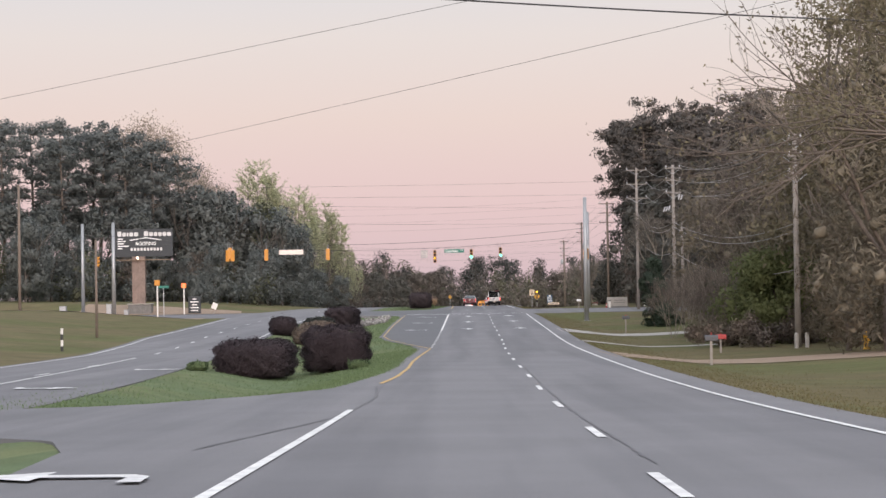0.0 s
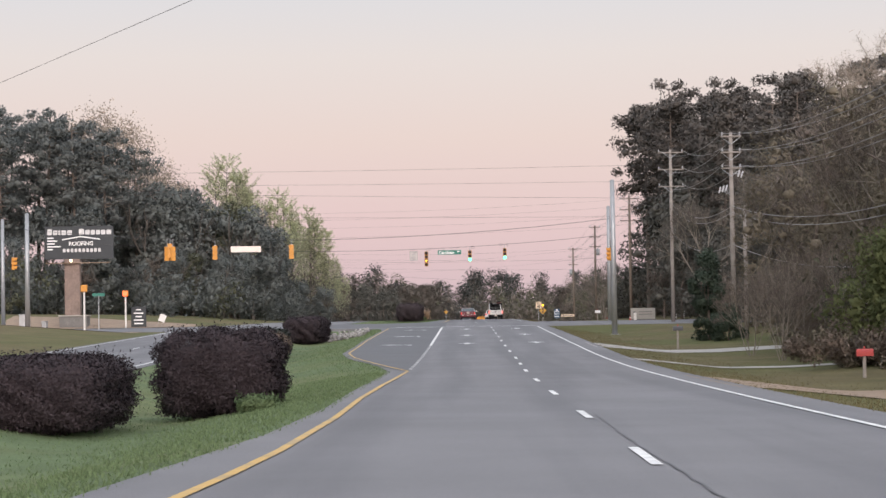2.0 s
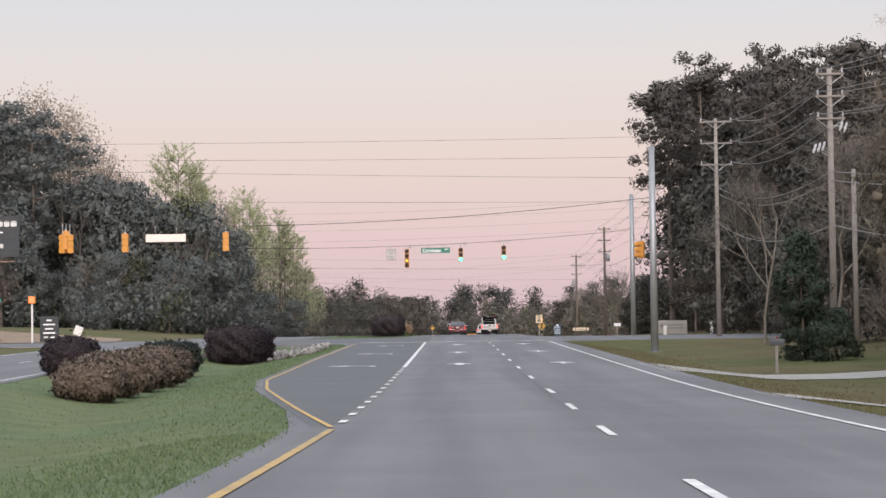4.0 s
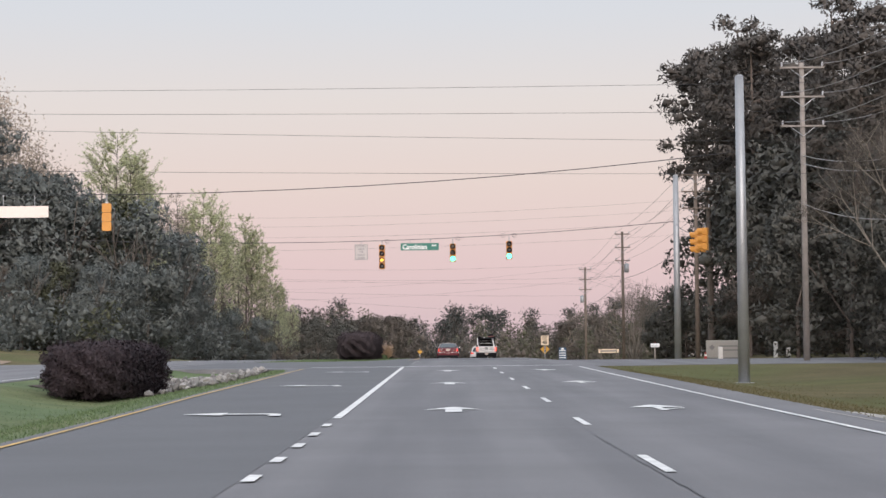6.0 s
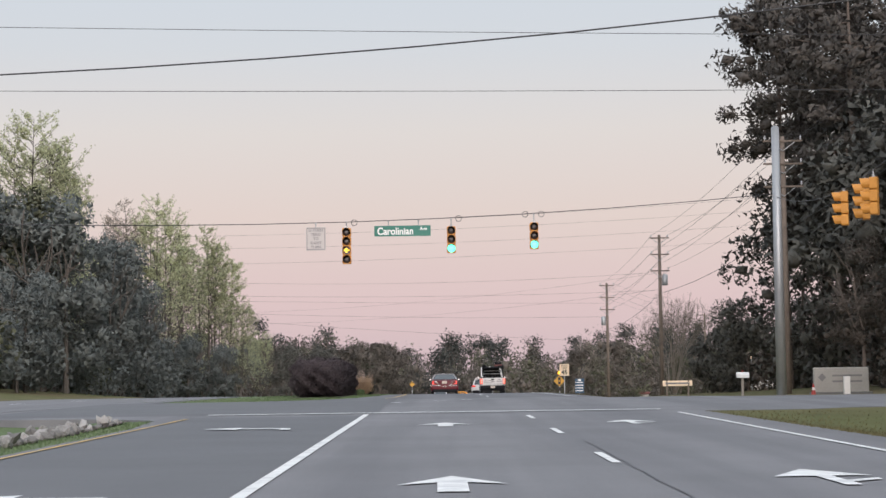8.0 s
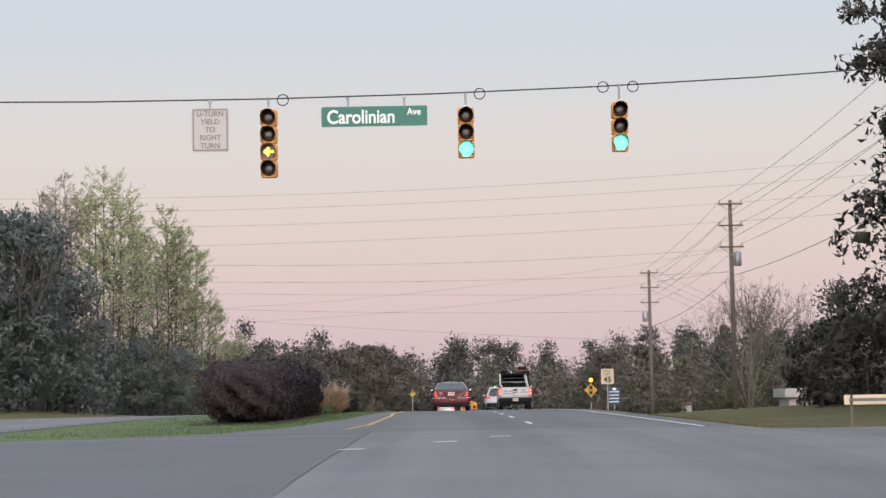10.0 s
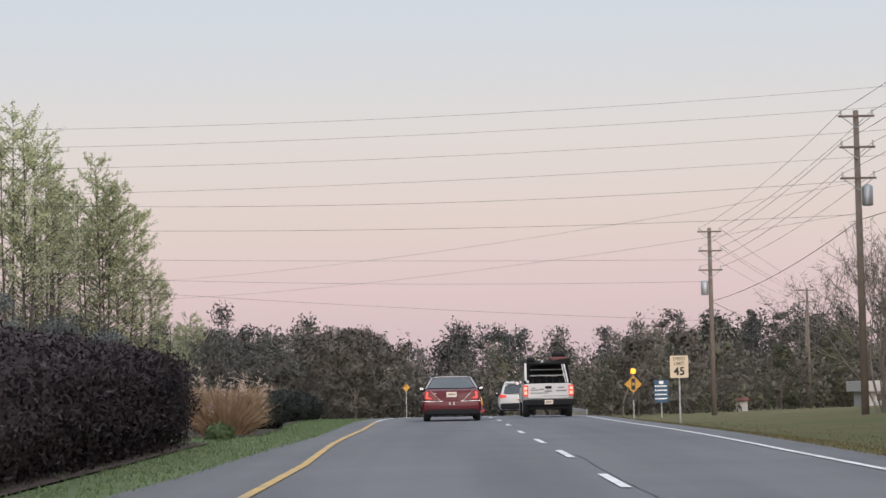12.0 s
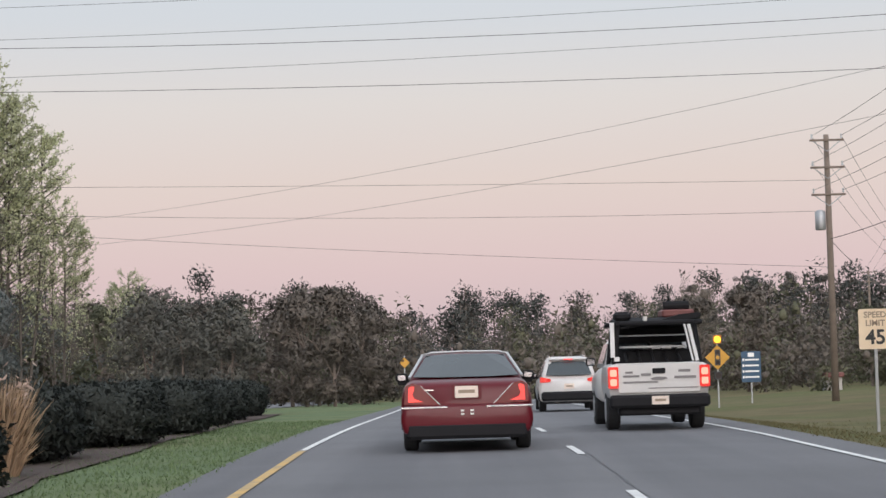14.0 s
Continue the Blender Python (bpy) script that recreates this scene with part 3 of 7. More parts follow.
def roadside_tree(seed, height, reach, label):
    """A tree whose long, bare-tipped limbs hang out over the road, towards -x."""
    rng = np.random.default_rng(seed)
    segs, tips, centres = [], [], []
    zs = np.linspace(-0.1, height * 0.8, 7)
    for a, b in zip(zs[:-1], zs[1:]):
        segs.append((0, 0, a, 0.26 * (1 - a / height) + 0.03, 0, 0, b, 0.26 * (1 - b / height) + 0.03))
    for k in range(9):
        z, swing = height * rng.uniform(0.39, 0.47), rng.uniform(-0.5, 0.3)
        d = np.array([-math.cos(swing), math.sin(swing), rng.uniform(0.0, 0.16)])
        branches(rng, (0, 0, z), d / np.linalg.norm(d), reach * rng.uniform(0.42, 0.6), 0.05, 3, segs, tips, 0.36, 0.08, (1, 3))
    low = len(tips)
    for k in range(16):
        z, swing = height * rng.uniform(0.45, 0.8), rng.uniform(0, 6.28)
        d = np.array([math.cos(swing), math.sin(swing), rng.uniform(0.2, 1.0)])
        branches(rng, (0, 0, z), d / np.linalg.norm(d), reach * rng.uniform(0.24, 0.34), 0.04, 2, segs, tips, 0.5, 0.15)
    ends = np.array(tips)
    leafy = np.concatenate([ends[low:], ends[:low][ends[:low][:, 0] > -reach * 0.62]])
    for c in leafy:
        centres.append(c + rng.normal(size=(22, 3)) * 0.36)
    for c in ends[:low]:
        centres.append(c + rng.normal(size=(2, 3)) * 0.06)
    return plant("roadside_tree", label, "tree", tubes(segs, 4), leaves(np.concatenate(centres), 0.055, rng, 0.6), M["bark"], M["olive_leaf"])


def poplar_tree(seed, height, width, label, mat="pale_leaf", leaf=0.1, full=50):
    """Several upright stems with rising twigs and a thin, pointed crown."""
    rng = np.random.default_rng(seed)
    segs, centres = [], []
    wide = lambda a: width * (0.55 + 0.45 * min(1.0, a / 0.35)) * math.sqrt(max(0.004, 1 - max(0.0, (a - 0.45) / 0.57) ** 2.2))
    for k in range(5):
        ang, off = 1.256 * k + rng.uniform(-0.4, 0.4), (0.05 if k == 0 else rng.uniform(0.3, 0.55))
        top_z = height * (1.0 if k == 0 else rng.uniform(0.80, 0.93))
        foot = np.array([math.cos(ang) * 0.35, math.sin(ang) * 0.35, -0.1])
        top = np.array([math.cos(ang) * off * width, math.sin(ang) * off * width, top_z])
        bow = np.array([math.cos(ang), math.sin(ang), 0]) * width * 0.12
        at = lambda a: foot + (top - foot) * a + bow * math.sin(math.pi * a)
        steps = np.linspace(0, 1, 11)
        for a, b in zip(steps[:-1], steps[1:]):
            segs.append((*at(a), 0.10 * (1 - a) + 0.014, *at(b), 0.10 * (1 - b) + 0.014))
        for _ in range(58):
            a = 0.16 + 0.83 * rng.uniform(0, 1) ** 0.75
            p = at(a)
            turn = ang + rng.normal() * 1.3
            room = max(0.25, wide(p[2] / height) - math.hypot(p[0], p[1]) * 0.75)
            ln = room * rng.uniform(0.5, 1.05)
            q = p + np.array([math.cos(turn) * ln, math.sin(turn) * ln, ln * rng.uniform(0.4, 0.9)])
            q[2] = min(q[2], height * 1.01)
            segs.append((*p, 0.034 * (1.1 - a) + 0.012, *q, 0.008))
            for _ in range(2):
                t = rng.uniform(0.3, 0.9)
                p2 = p + (q - p) * t
                q2 = p2 + (q - p) * 0.35 + rng.normal(size=3) * ln * 0.22 + np.array([0, 0, ln * 0.15])
                segs.append((*p2, 0.014, *q2, 0.006))
                n = int(full / 3 * min(1.0, max(0.12, (p[2] / height - 0.18) / 0.4)))
                t2 = rng.uniform(0.15, 1.05, (n, 1))
                centres.append(p2 + (q2 - p2) * t2 + rng.normal(size=(n, 3)) * 0.09)
            t2 = rng.uniform(0.3, 1.05, (n, 1))
            centres.append(p + (q - p) * t2 + rng.normal(size=(n, 3)) * 0.09)
    return plant("poplar_tree", label, "tree", tubes(segs, 4), leaves(np.concatenate(centres), leaf, rng, 0.6), M["bark_dark"], M[mat])


def shrub(seed, sx, sy, sz, mat, label, name="shrub", boxy=0.5, count=9000, size=0.09, core=True, category="shrub"):
    """A clipped or rounded shrub that stands on the ground."""
    rng = np.random.default_rng(seed)
    power = 2 + 4 * boxy
    rounded = lambda e: e / np.sum(np.abs(e) ** power, -1, keepdims=True) ** (1 / power)
    d = rounded(rng.normal(size=(count, 3)))
    lump = 1 + 0.07 * np.sin(3.1 * d[:, :1] * sx + seed) * np.cos(2.7 * d[:, 1:2] * sy) + 0.05 * np.sin(9 * d[:, 2:3] + 4 * d[:, :1] * sx)
    c = d * lump * rng.uniform(0.86, 1.03, (count, 1)) * np.array([sx / 2, sy / 2, sz / 2]) + np.array([0, 0, sz / 2 + 0.03])
    c = c[c[:, 2] > 0.02]
    stray = c[rng.integers(0, len(c), count // 12)] * np.array([1.04, 1.04, 1.05]) + rng.normal(size=(count // 12, 3)) * 0.05
    c = np.concatenate([c, stray])
    way = ((c - np.array([0, 0, sz / 2])) / np.array([sx, sy, sz])) * 2
    body = leaves(c, size, rng, 0.5, out=np.sign(way) * np.abs(way) ** (1 + 2 * boxy), stray=0.4)
    if core:
        th, ph = np.linspace(0, np.pi, 11), np.linspace(0, 2 * np.pi, 21)[:-1]
        T, P = np.meshgrid(th, ph, indexing="ij")
        e = np.stack([np.sin(T) * np.cos(P), np.sin(T) * np.sin(P), np.cos(T)], -1)
        e = rounded(e)
        cv = (e * np.array([sx / 2, sy / 2, sz / 2]) * 0.79 + np.array([0, 0, sz / 2])).reshape(-1, 3)
        k = np.arange(11 * 20).reshape(11, 20)
        cf = np.stack([k[1:], np.roll(k[1:], -1, 1), np.roll(k[:-1], -1, 1), k[:-1]], -1).reshape(-1, 4)
        body = join((cv, cf, e.reshape(-1, 3) / (np.linalg.norm(e.reshape(-1, 3), axis=1, keepdims=True) + 1e-6)), body)
    stems = []
    for _ in range(9):
        a, r = rng.uniform(0, 6.28), rng.uniform(0.1, 0.4)
        stems.append((math.cos(a) * 0.15, math.sin(a) * 0.15, -0.08, 0.03, math.cos(a) * sx * r, math.sin(a) * sy * r, sz * 0.6, 0.012))
    return plant(name, label, category, tubes(stems, 4), body, M["bark"], M[mat], "foliage")


def straw_clump(seed, radius, height, label, count=4200, plumes=60):
    rng = np.random.default_rng(seed)
    a, r = rng.uniform(0, 6.28, count), radius * 0.5 * np.sqrt(rng.uniform(0, 1, count))
    foot = np.stack([np.cos(a) * r, np.sin(a) * r, np.zeros(count) - 0.05], -1)
    h = height * rng.uniform(0.35, 1.0, count)
    out = rng.uniform(0.1, 0.75, count) * radius
    tip = foot + np.stack([np.cos(a) * out, np.sin(a) * out, h], -1) + rng.normal(size=(count, 3)) * 0.09
    mid = foot * 0.45 + tip * 0.55 + np.array([0, 0, 1]) * (0.18 * h)[:, None]
    side = np.cross(tip - foot, rng.normal(size=(count, 3)))
    side *= 0.011 / (np.linalg.norm(side, axis=1, keepdims=True) + 1e-9)
    v = np.stack([foot - side, foot + side, mid + side, mid - side, tip], 1)
    b = 5 * np.arange(count)[:, None]
    quad_a = b + np.array([[0, 1, 2, 3]])
    quad_b = b + np.array([[3, 2, 4, 4]])
    v = v.reshape(-1, 3)
    extra = np.repeat(v[4::5], 1, 0)
    v2 = np.concatenate([v, extra + np.array([0, 0, 0.004])])
    quad_b[:, 3] = len(v) + np.arange(count)
    pc = []
    for _ in range(plumes):
        t = rng.integers(0, count)
        pc.append(tip[t] + np.array([0, 0, height * 0.12]) + rng.normal(size=(14, 3)) * np.array([0.03, 0.03, 0.13]))
    top = plant("dry_grass_clump", label, "ornamental grass", None, join((v2, np.concatenate([quad_a, quad_b]))), None, M["reed"], "straw")
    if pc:
        tagged(part("plume_mass", array_mesh("plume_mass", *leaves(np.concatenate(pc), 0.05, rng, 0.3), M["plume"]), None, top), "pale feathery grass plumes", kind="stuff")
    part("root_crown", array_mesh("root_crown", *cores([(0, 0, 0.05)], [(radius * 0.5, radius * 0.5, 0.2)], rng), M["brown_twig"]), None, top)
    return top


def put(ob, x, y, scale=1.0, turn=0.0, tall=1.0, sink=0.05):
    ob.matrix_basis = Matrix.Translation((x, y, gz(x, y) - sink)) @ Matrix.Rotation(turn, 4, "Z") @ Matrix.Diagonal((scale, scale, scale * tall, 1))
    return ob


def copy_put(ob, x, y, scale=1.0, turn=0.0, tall=1.0, sink=0.05):
    c = copy_thing(ob, Matrix.Identity(4))
    return put(c, x, y, scale, turn, tall, sink)


def grove(kinds, spots, rng, group):
    """Copies of a few trees at spots of x, y and height."""
    used = set()
    for x, y, h, kind in spots:
        ob, own = kinds[kind][rng.integers(0, len(kinds[kind]))]
        s = h / own
        turn = rng.uniform(0, 6.28)
        if ob.name not in used and ob.name not in PLACED:
            put(ob, x, y, s, turn)
            PLACED.add(ob.name)
            tagged(ob, group=group)
        else:
            tagged(copy_put(ob, x, y, s, turn), group=group)


PLACED = set()
KINDS = {
    "pine": [(pine_tree(1, 24, "tall dark pine with a bare lower trunk"), 24), (pine_tree(2, 24, "tall dark pine with a bare lower trunk"), 24), (pine_tree(3, 24, "tall dark pine with an uneven crown"), 24)],
    "dark": [(leafy_tree(11, 11, 4.0, "dark_leaf", "dense dark evergreen tree at the wood's edge"), 11), (leafy_tree(12, 11, 3.4, "dark_leaf", "dense dark evergreen tree at the wood's edge"), 11)],
    "high": [(pine_tree(4, 24, "tall dark pine whose crown begins high up", 0.5, 50, 0.165), 24)],
    "slate_pine": [(pine_tree(5, 24, "tall slate-green pine with a bare lower trunk", mat="slate_pine"), 24), (pine_tree(6, 24, "tall slate-green pine with an uneven crown", mat="slate_pine"), 24)],
    "slate": [(leafy_tree(13, 11, 4.0, "slate_leaf", "dense slate-green evergreen tree at the wood's edge", bark="bark_dark", per=150), 11), (leafy_tree(14, 11, 3.4, "slate_leaf", "dense slate-green evergreen tree at the wood's edge", bark="bark_dark", per=150), 11)],
    "mid": [(leafy_tree(21, 12, 3.8, "mid_leaf", "tree with dull spring-green leaves"), 12), (leafy_tree(22, 12, 3.2, "mid_leaf", "tree with dull spring-green leaves"), 12)],
    "brown": [(leafy_tree(31, 13, 3.6, "brown_twig", "leafless brown budding tree", per=120, size=0.2, narrow=0.2), 13), (bare_tree(32, 14, "leafless tree with fine brown twigs", "brown_twig", 6500), 14)],
    "tangle": [(leafy_tree(35, 13, 4.2, "olive_twig", "dense tangle of leafless olive-brown twigs", lobes=52, per=120, size=0.18, narrow=0.2, low=0.05), 13), (leafy_tree(36, 13, 3.8, "olive_twig", "dense tangle of leafless olive-brown twigs", lobes=52, per=120, size=0.18, narrow=0.2, low=0.05), 13)],
    "fuzz": [(leafy_tree(33, 10, 3.6, "far_brown", "leafless brown budding tree on the median", lobes=32, per=110, size=0.18, low=0.08), 10), (leafy_tree(34, 10, 3.2, "far_brown", "leafless brown budding tree on the median", lobes=32, per=110, size=0.18, low=0.08), 10)],
    "bare": [(bare_tree(41, 14, "leafless tree with pale grey limbs"), 14), (bare_tree(42, 14, "leafless tree with pale grey limbs", spread=0.6), 14)],
    "bud": [(leafy_tree(52, 16, 4.6, "bud", "tall tree with pale opening buds", lobes=60, per=130, size=0.1, core=False, low=0.3, bark="bark_pale"), 16)],
    "spray": [(leafy_tree(53, 16, 4.6, "olive_leaf", "tall tree with small opening olive leaves", lobes=80, per=140, size=0.12, core=False, low=0.25, bark="bark_dark"), 16)],
    "pale": [(bare_tree(44, 14, "tall leafless tree with pale fine twigs", "bud", 9000, twig_size=0.2), 14)],
    "poplar": [(poplar_tree(61, 18, 3.3, "slender tree with thin pale-green young leaves"), 18), (poplar_tree(62, 18, 3.0, "slender tree with thin pale-green young leaves"), 18)],
    "thin": [(poplar_tree(63, 18, 2.2, "slender tree with sparse pinkish buds", "bud", 0.07, 14), 18)],
}
rng = np.random.default_rng(7)


def scatter(n, x0, x1, y0, y1, h0, h1, kinds, weights=None):
    return [(rng.uniform(x0, x1), rng.uniform(y0, y1), rng.uniform(h0, h1), str(rng.choice(kinds, p=weights))) for _ in range(n)]


# wood on the right of the road
spots = [(22.5, 283, 25, "high"), (26, 288, 28, "pine"), (30, 282, 28, "pine"), (34, 290, 29, "pine"), (38, 284, 30, "pine"), (43, 290, 31, "pine"), (24, 268, 24, "pine"),
         (29, 262, 27, "pine"), (36, 258, 27, "pine"), (44, 262, 29, "pine"), (50, 280, 31, "pine"), (26, 244, 22, "pine"), (33, 240, 24, "pine"), (41, 236, 26, "pine"), (28, 222, 19.5, "pine"), (37, 215, 23, "pine"),
         (31, 276, 26, "pine"), (40, 272, 28, "pine"), (46, 250, 28, "pine"), (52, 266, 30, "pine"), (34, 300, 28, "pine"), (42, 304, 29, "pine"), (50, 300, 30, "pine"), (58, 290, 31, "pine"),
         (27, 277, 17, "dark"), (33, 268, 18, "dark"), (38, 280, 18, "dark"), (45, 276, 19, "dark"), (30, 252, 16, "dark"), (38, 248, 17, "dark"), (35, 228, 16, "dark"), (25, 292, 14, "dark"), (44, 295, 18, "dark"), (52, 284, 18, "dark")]
spots += [(24.5, 276, 24, "high"), (28.5, 279, 20, "dark"), (27.5, 268, 20, "dark"), (31, 262, 20, "dark"), (35, 275, 22, "dark"), (29, 284, 21, "dark"), (34, 285, 22, "dark"),
          (40, 262, 21, "dark"), (41, 282, 22, "dark"), (27, 255, 17, "dark"), (30, 236, 17, "dark"), (36, 242, 19, "dark"), (34, 220, 17, "dark"), (24, 262, 15, "dark"), (43, 248, 20, "dark"), (48, 270, 22, "dark")]
spots += scatter(12, 21, 34, 222, 286, 6, 10, ["dark", "brown"], [0.8, 0.2])
spots += scatter(10, 21, 34, 172, 222, 7, 12, ["dark", "brown", "bare"], [0.5, 0.3, 0.2])
spots += scatter(26, 19, 42, 100, 185, 10, 16, ["brown", "tangle", "bare", "mid"], [0.25, 0.5, 0.1, 0.15])
spots += [(21.3, 113, 20, "spray"), (25, 119, 21, "spray"), (24, 104, 19, "spray"), (17.5, 195, 9, "bare"), (19, 180, 10, "bare"), (31, 100, 18, "brown"), (29, 88, 18, "brown"),
          (19.8, 105, 11, "tangle"), (22, 110, 14, "tangle"), (24.5, 104, 14, "tangle"), (20.5, 121, 13, "tangle"), (24, 128, 15, "tangle"), (19.5, 140, 10, "tangle"), (23, 148, 13, "tangle"), (22, 160, 12, "tangle"), (18.5, 92, 15, "tangle"), (17.6, 97, 8, "tangle"), (36, 223, 21.5, "pale"), (42.5, 226, 24.5, "pale"), (48, 224, 25, "pale"),
          (27.5, 190, 17, "tangle"), (31, 186, 18, "tangle"), (35, 182, 18, "tangle"), (30, 176, 15.5, "tangle"), (26.5, 181, 13.5, "tangle"), (34.5, 195, 18.5, "tangle"), (38, 176, 18, "tangle"), (25, 172, 12, "tangle")]
spots = [(x - (0.9 if y > 215 else 0.0), y, h * (0.93 if x > 28 and y > 205 else 1.0), kind) for x, y, h, kind in spots]
grove(KINDS, spots, rng, "wood right of the road")
put(roadside_tree(45, 15, 7.4, "tall tree with small olive leaves and limbs over the road"), 13.6, 55.5)
# wood on the left of the opposite carriageway
spots = [(-59, 305, 27, "slate_pine"), (-53.8, 305, 26.8, "slate_pine"), (-49, 302, 25, "slate_pine"), (-44.8, 301, 23.8, "slate_pine"), (-42.0, 306, 22, "slate_pine"), (-64, 310, 27, "slate_pine"), (-56, 312, 26, "slate_pine"), (-51, 311, 25, "slate_pine"), (-47, 309, 24, "slate_pine"),
         (-61, 318, 27, "slate_pine"), (-69, 306, 27, "slate_pine"), (-75, 312, 27, "slate_pine"), (-80, 305, 27, "slate_pine"), (-66, 298, 26, "slate_pine"), (-72, 296, 26, "slate_pine"), (-57, 297, 24, "slate_pine"), (-88, 310, 27, "slate_pine"), (-95, 305, 26, "slate_pine"),
         (-52, 296, 14, "slate"), (-46, 296, 14, "slate"), (-58, 293, 14, "slate"), (-65, 293, 14, "slate"), (-72, 290, 14, "slate"), (-49, 318, 19, "slate"), (-43, 315, 17, "slate"),
         (-40.3, 305, 17.2, "slate"), (-37.2, 306, 16.6, "slate"), (-35.0, 307, 15.6, "slate"), (-33.0, 312, 14.5, "slate"), (-38, 315, 17.2, "slate"), (-36, 321, 15, "slate"),
         (-30.4, 309, 15.3, "mid"), (-29.0, 306.5, 15.0, "slate"), (-27.2, 306, 12.8, "slate"), (-27.2, 326, 13.3, "slate"), (-28.6, 330, 13.5, "slate"), (-27.4, 344, 11.0, "slate"), (-31, 345, 13, "slate"), (-34, 335, 15, "slate"),
         (-52.5, 335, 30.5, "bud"), (-48.5, 338, 29, "bud"), (-41.5, 317, 22.0, "bud"), (-39.5, 322, 19.5, "bud")]
spots += scatter(16, -62, -26.5, 285, 300, 6, 9, ["slate", "brown", "mid"], [0.75, 0.15, 0.1])
spots += scatter(20, -44, -26.5, 306, 372, 5, 8.5, ["slate", "brown", "mid"], [0.75, 0.15, 0.1])
spots += scatter(10, -70, -45, 250, 280, 8, 11, ["slate", "mid"], [0.8, 0.2])
spots += [(-31.4, 316, 21.3, "poplar"), (-30.1, 318, 18.5, "poplar"), (-30.4, 380, 21.5, "poplar"), (-29.0, 383, 18.2, "poplar"), (-26.4, 390, 19.6, "poplar"), (-24.9, 391, 17.8, "poplar"), (-22.8, 392, 12.2, "poplar"),
          (-21.9, 412, 9.3, "poplar"), (-33.6, 377, 21.0, "thin"), (-35.5, 384, 21.5, "thin"), (-29.2, 388, 17.8, "thin"), (-28.6, 340, 15.5, "thin")]
spots += [(-22, 368, 6, "slate"), (-25.5, 366, 6.5, "slate"), (-29, 366, 8, "slate"), (-33, 364, 10.5, "slate"), (-37, 362, 13, "slate"), (-23.5, 376, 6.5, "slate"), (-27, 378, 7.5, "slate")]
spots += scatter(14, -48, -24, 392, 450, 7, 10, ["slate", "mid", "brown"])
grove(KINDS, spots, rng, "wood left of the road")
# trees of the median and beyond the crest
spots = [(-6.8, 392, 7.2, "fuzz"), (-9.0, 400, 7.5, "fuzz"), (-6.0, 412, 7.5, "fuzz"), (-9.5, 420, 8, "mid"), (-6.5, 432, 8, "fuzz"), (-8, 448, 8, "mid"), (-11, 465, 8.5, "fuzz"), (-12, 385, 6.5, "dark"), (-14, 398, 7, "dark"), (-10.5, 408, 7.5, "fuzz"), (-7.5, 424, 8, "fuzz"), (-13, 372, 5.5, "dark"), (-16, 380, 6.5, "dark"), (-18, 400, 7.5, "dark")]
spots += scatter(34, 18, 80, 425, 530, 6, 9, ["fuzz", "mid", "bare"], [0.6, 0.25, 0.15])
spots += scatter(14, -45, -10, 470, 545, 8.5, 11, ["fuzz", "mid"], [0.7, 0.3])
spots += scatter(12, -6, 30, 520, 560, 6, 8.5, ["fuzz", "mid", "bare"])
spots += [(52, 640, 18, "pine"), (60, 650, 19, "pine"), (66, 640, 18, "pine"), (74, 655, 17.5, "pine"), (45, 660, 18, "pine")]
grove(KINDS, spots, rng, "trees beyond the crest")


def far_woods():
    """The distant wood that closes the view: uneven crowns on trunks."""
    r = np.random.default_rng(5)
    kinds = ("far_olive", "far_pine", "far_brown", "grey_twig")
    segs, lobes = [], {k: [] for k in kinds}
    for k in range(430):
        x, y = r.uniform(-150, 165), r.uniform(545, 720)
        g = gz(x, y)
        kind = str(r.choice(kinds, p=[0.22, 0.28, 0.42, 0.08]))
        h = r.uniform(10, 16) + (2.0 if kind == "far_pine" else 0) + (y - 560) * 0.012
        segs.append((x, y, g - 0.3, 0.28, x, y, g + h * 0.9, 0.06))
        for _ in range(14 if kind != "far_pine" else 26):
            z = r.uniform(0.03, 0.95) if kind != "far_pine" else r.uniform(0.3, 0.95)
            w = 3.2 * math.sqrt(max(0.15, 1 - (2 * (z - 0.42)) ** 2 * 0.8)) if kind != "far_pine" else 2.3 * math.sqrt(max(0.06, 1 - ((z - 0.6) / 0.42) ** 2)) * r.uniform(0.2, 1.0)
            a = r.uniform(0, 6.28)
            c = np.array([x + math.cos(a) * w * 0.8, y + math.sin(a) * w * 0.8, g + h * z])
            s = r.uniform(1.1, 2.0)
            d = shell(40, r, 0.2)
            lobes[kind].append(np.concatenate([c + d * np.array([s, s, s * 0.8]) * 1.15, d * 0.8 + 0.5 * (c - np.array([x, y, g + h * 0.45])) / 3.2], 1))
    top = thing("far_woods", "distant mixed wood of pines and budding trees", "woods", kind="stuff")
    part("trunk_mass", array_mesh("trunk_mass", *tubes(segs, 4), M["bark"]), None, top)
    for kind, cs in lobes.items():
        slim = 0.12 if kind == "grey_twig" else 0.5
        cs = np.concatenate(cs)
        crown = leaves(cs[:, :3], 0.28, r, slim, out=cs[:, 3:], stray=0.3)
        me = array_mesh("crown_mass", *crown, M[kind])
        part("crown_mass", me, None, top)


far_woods()


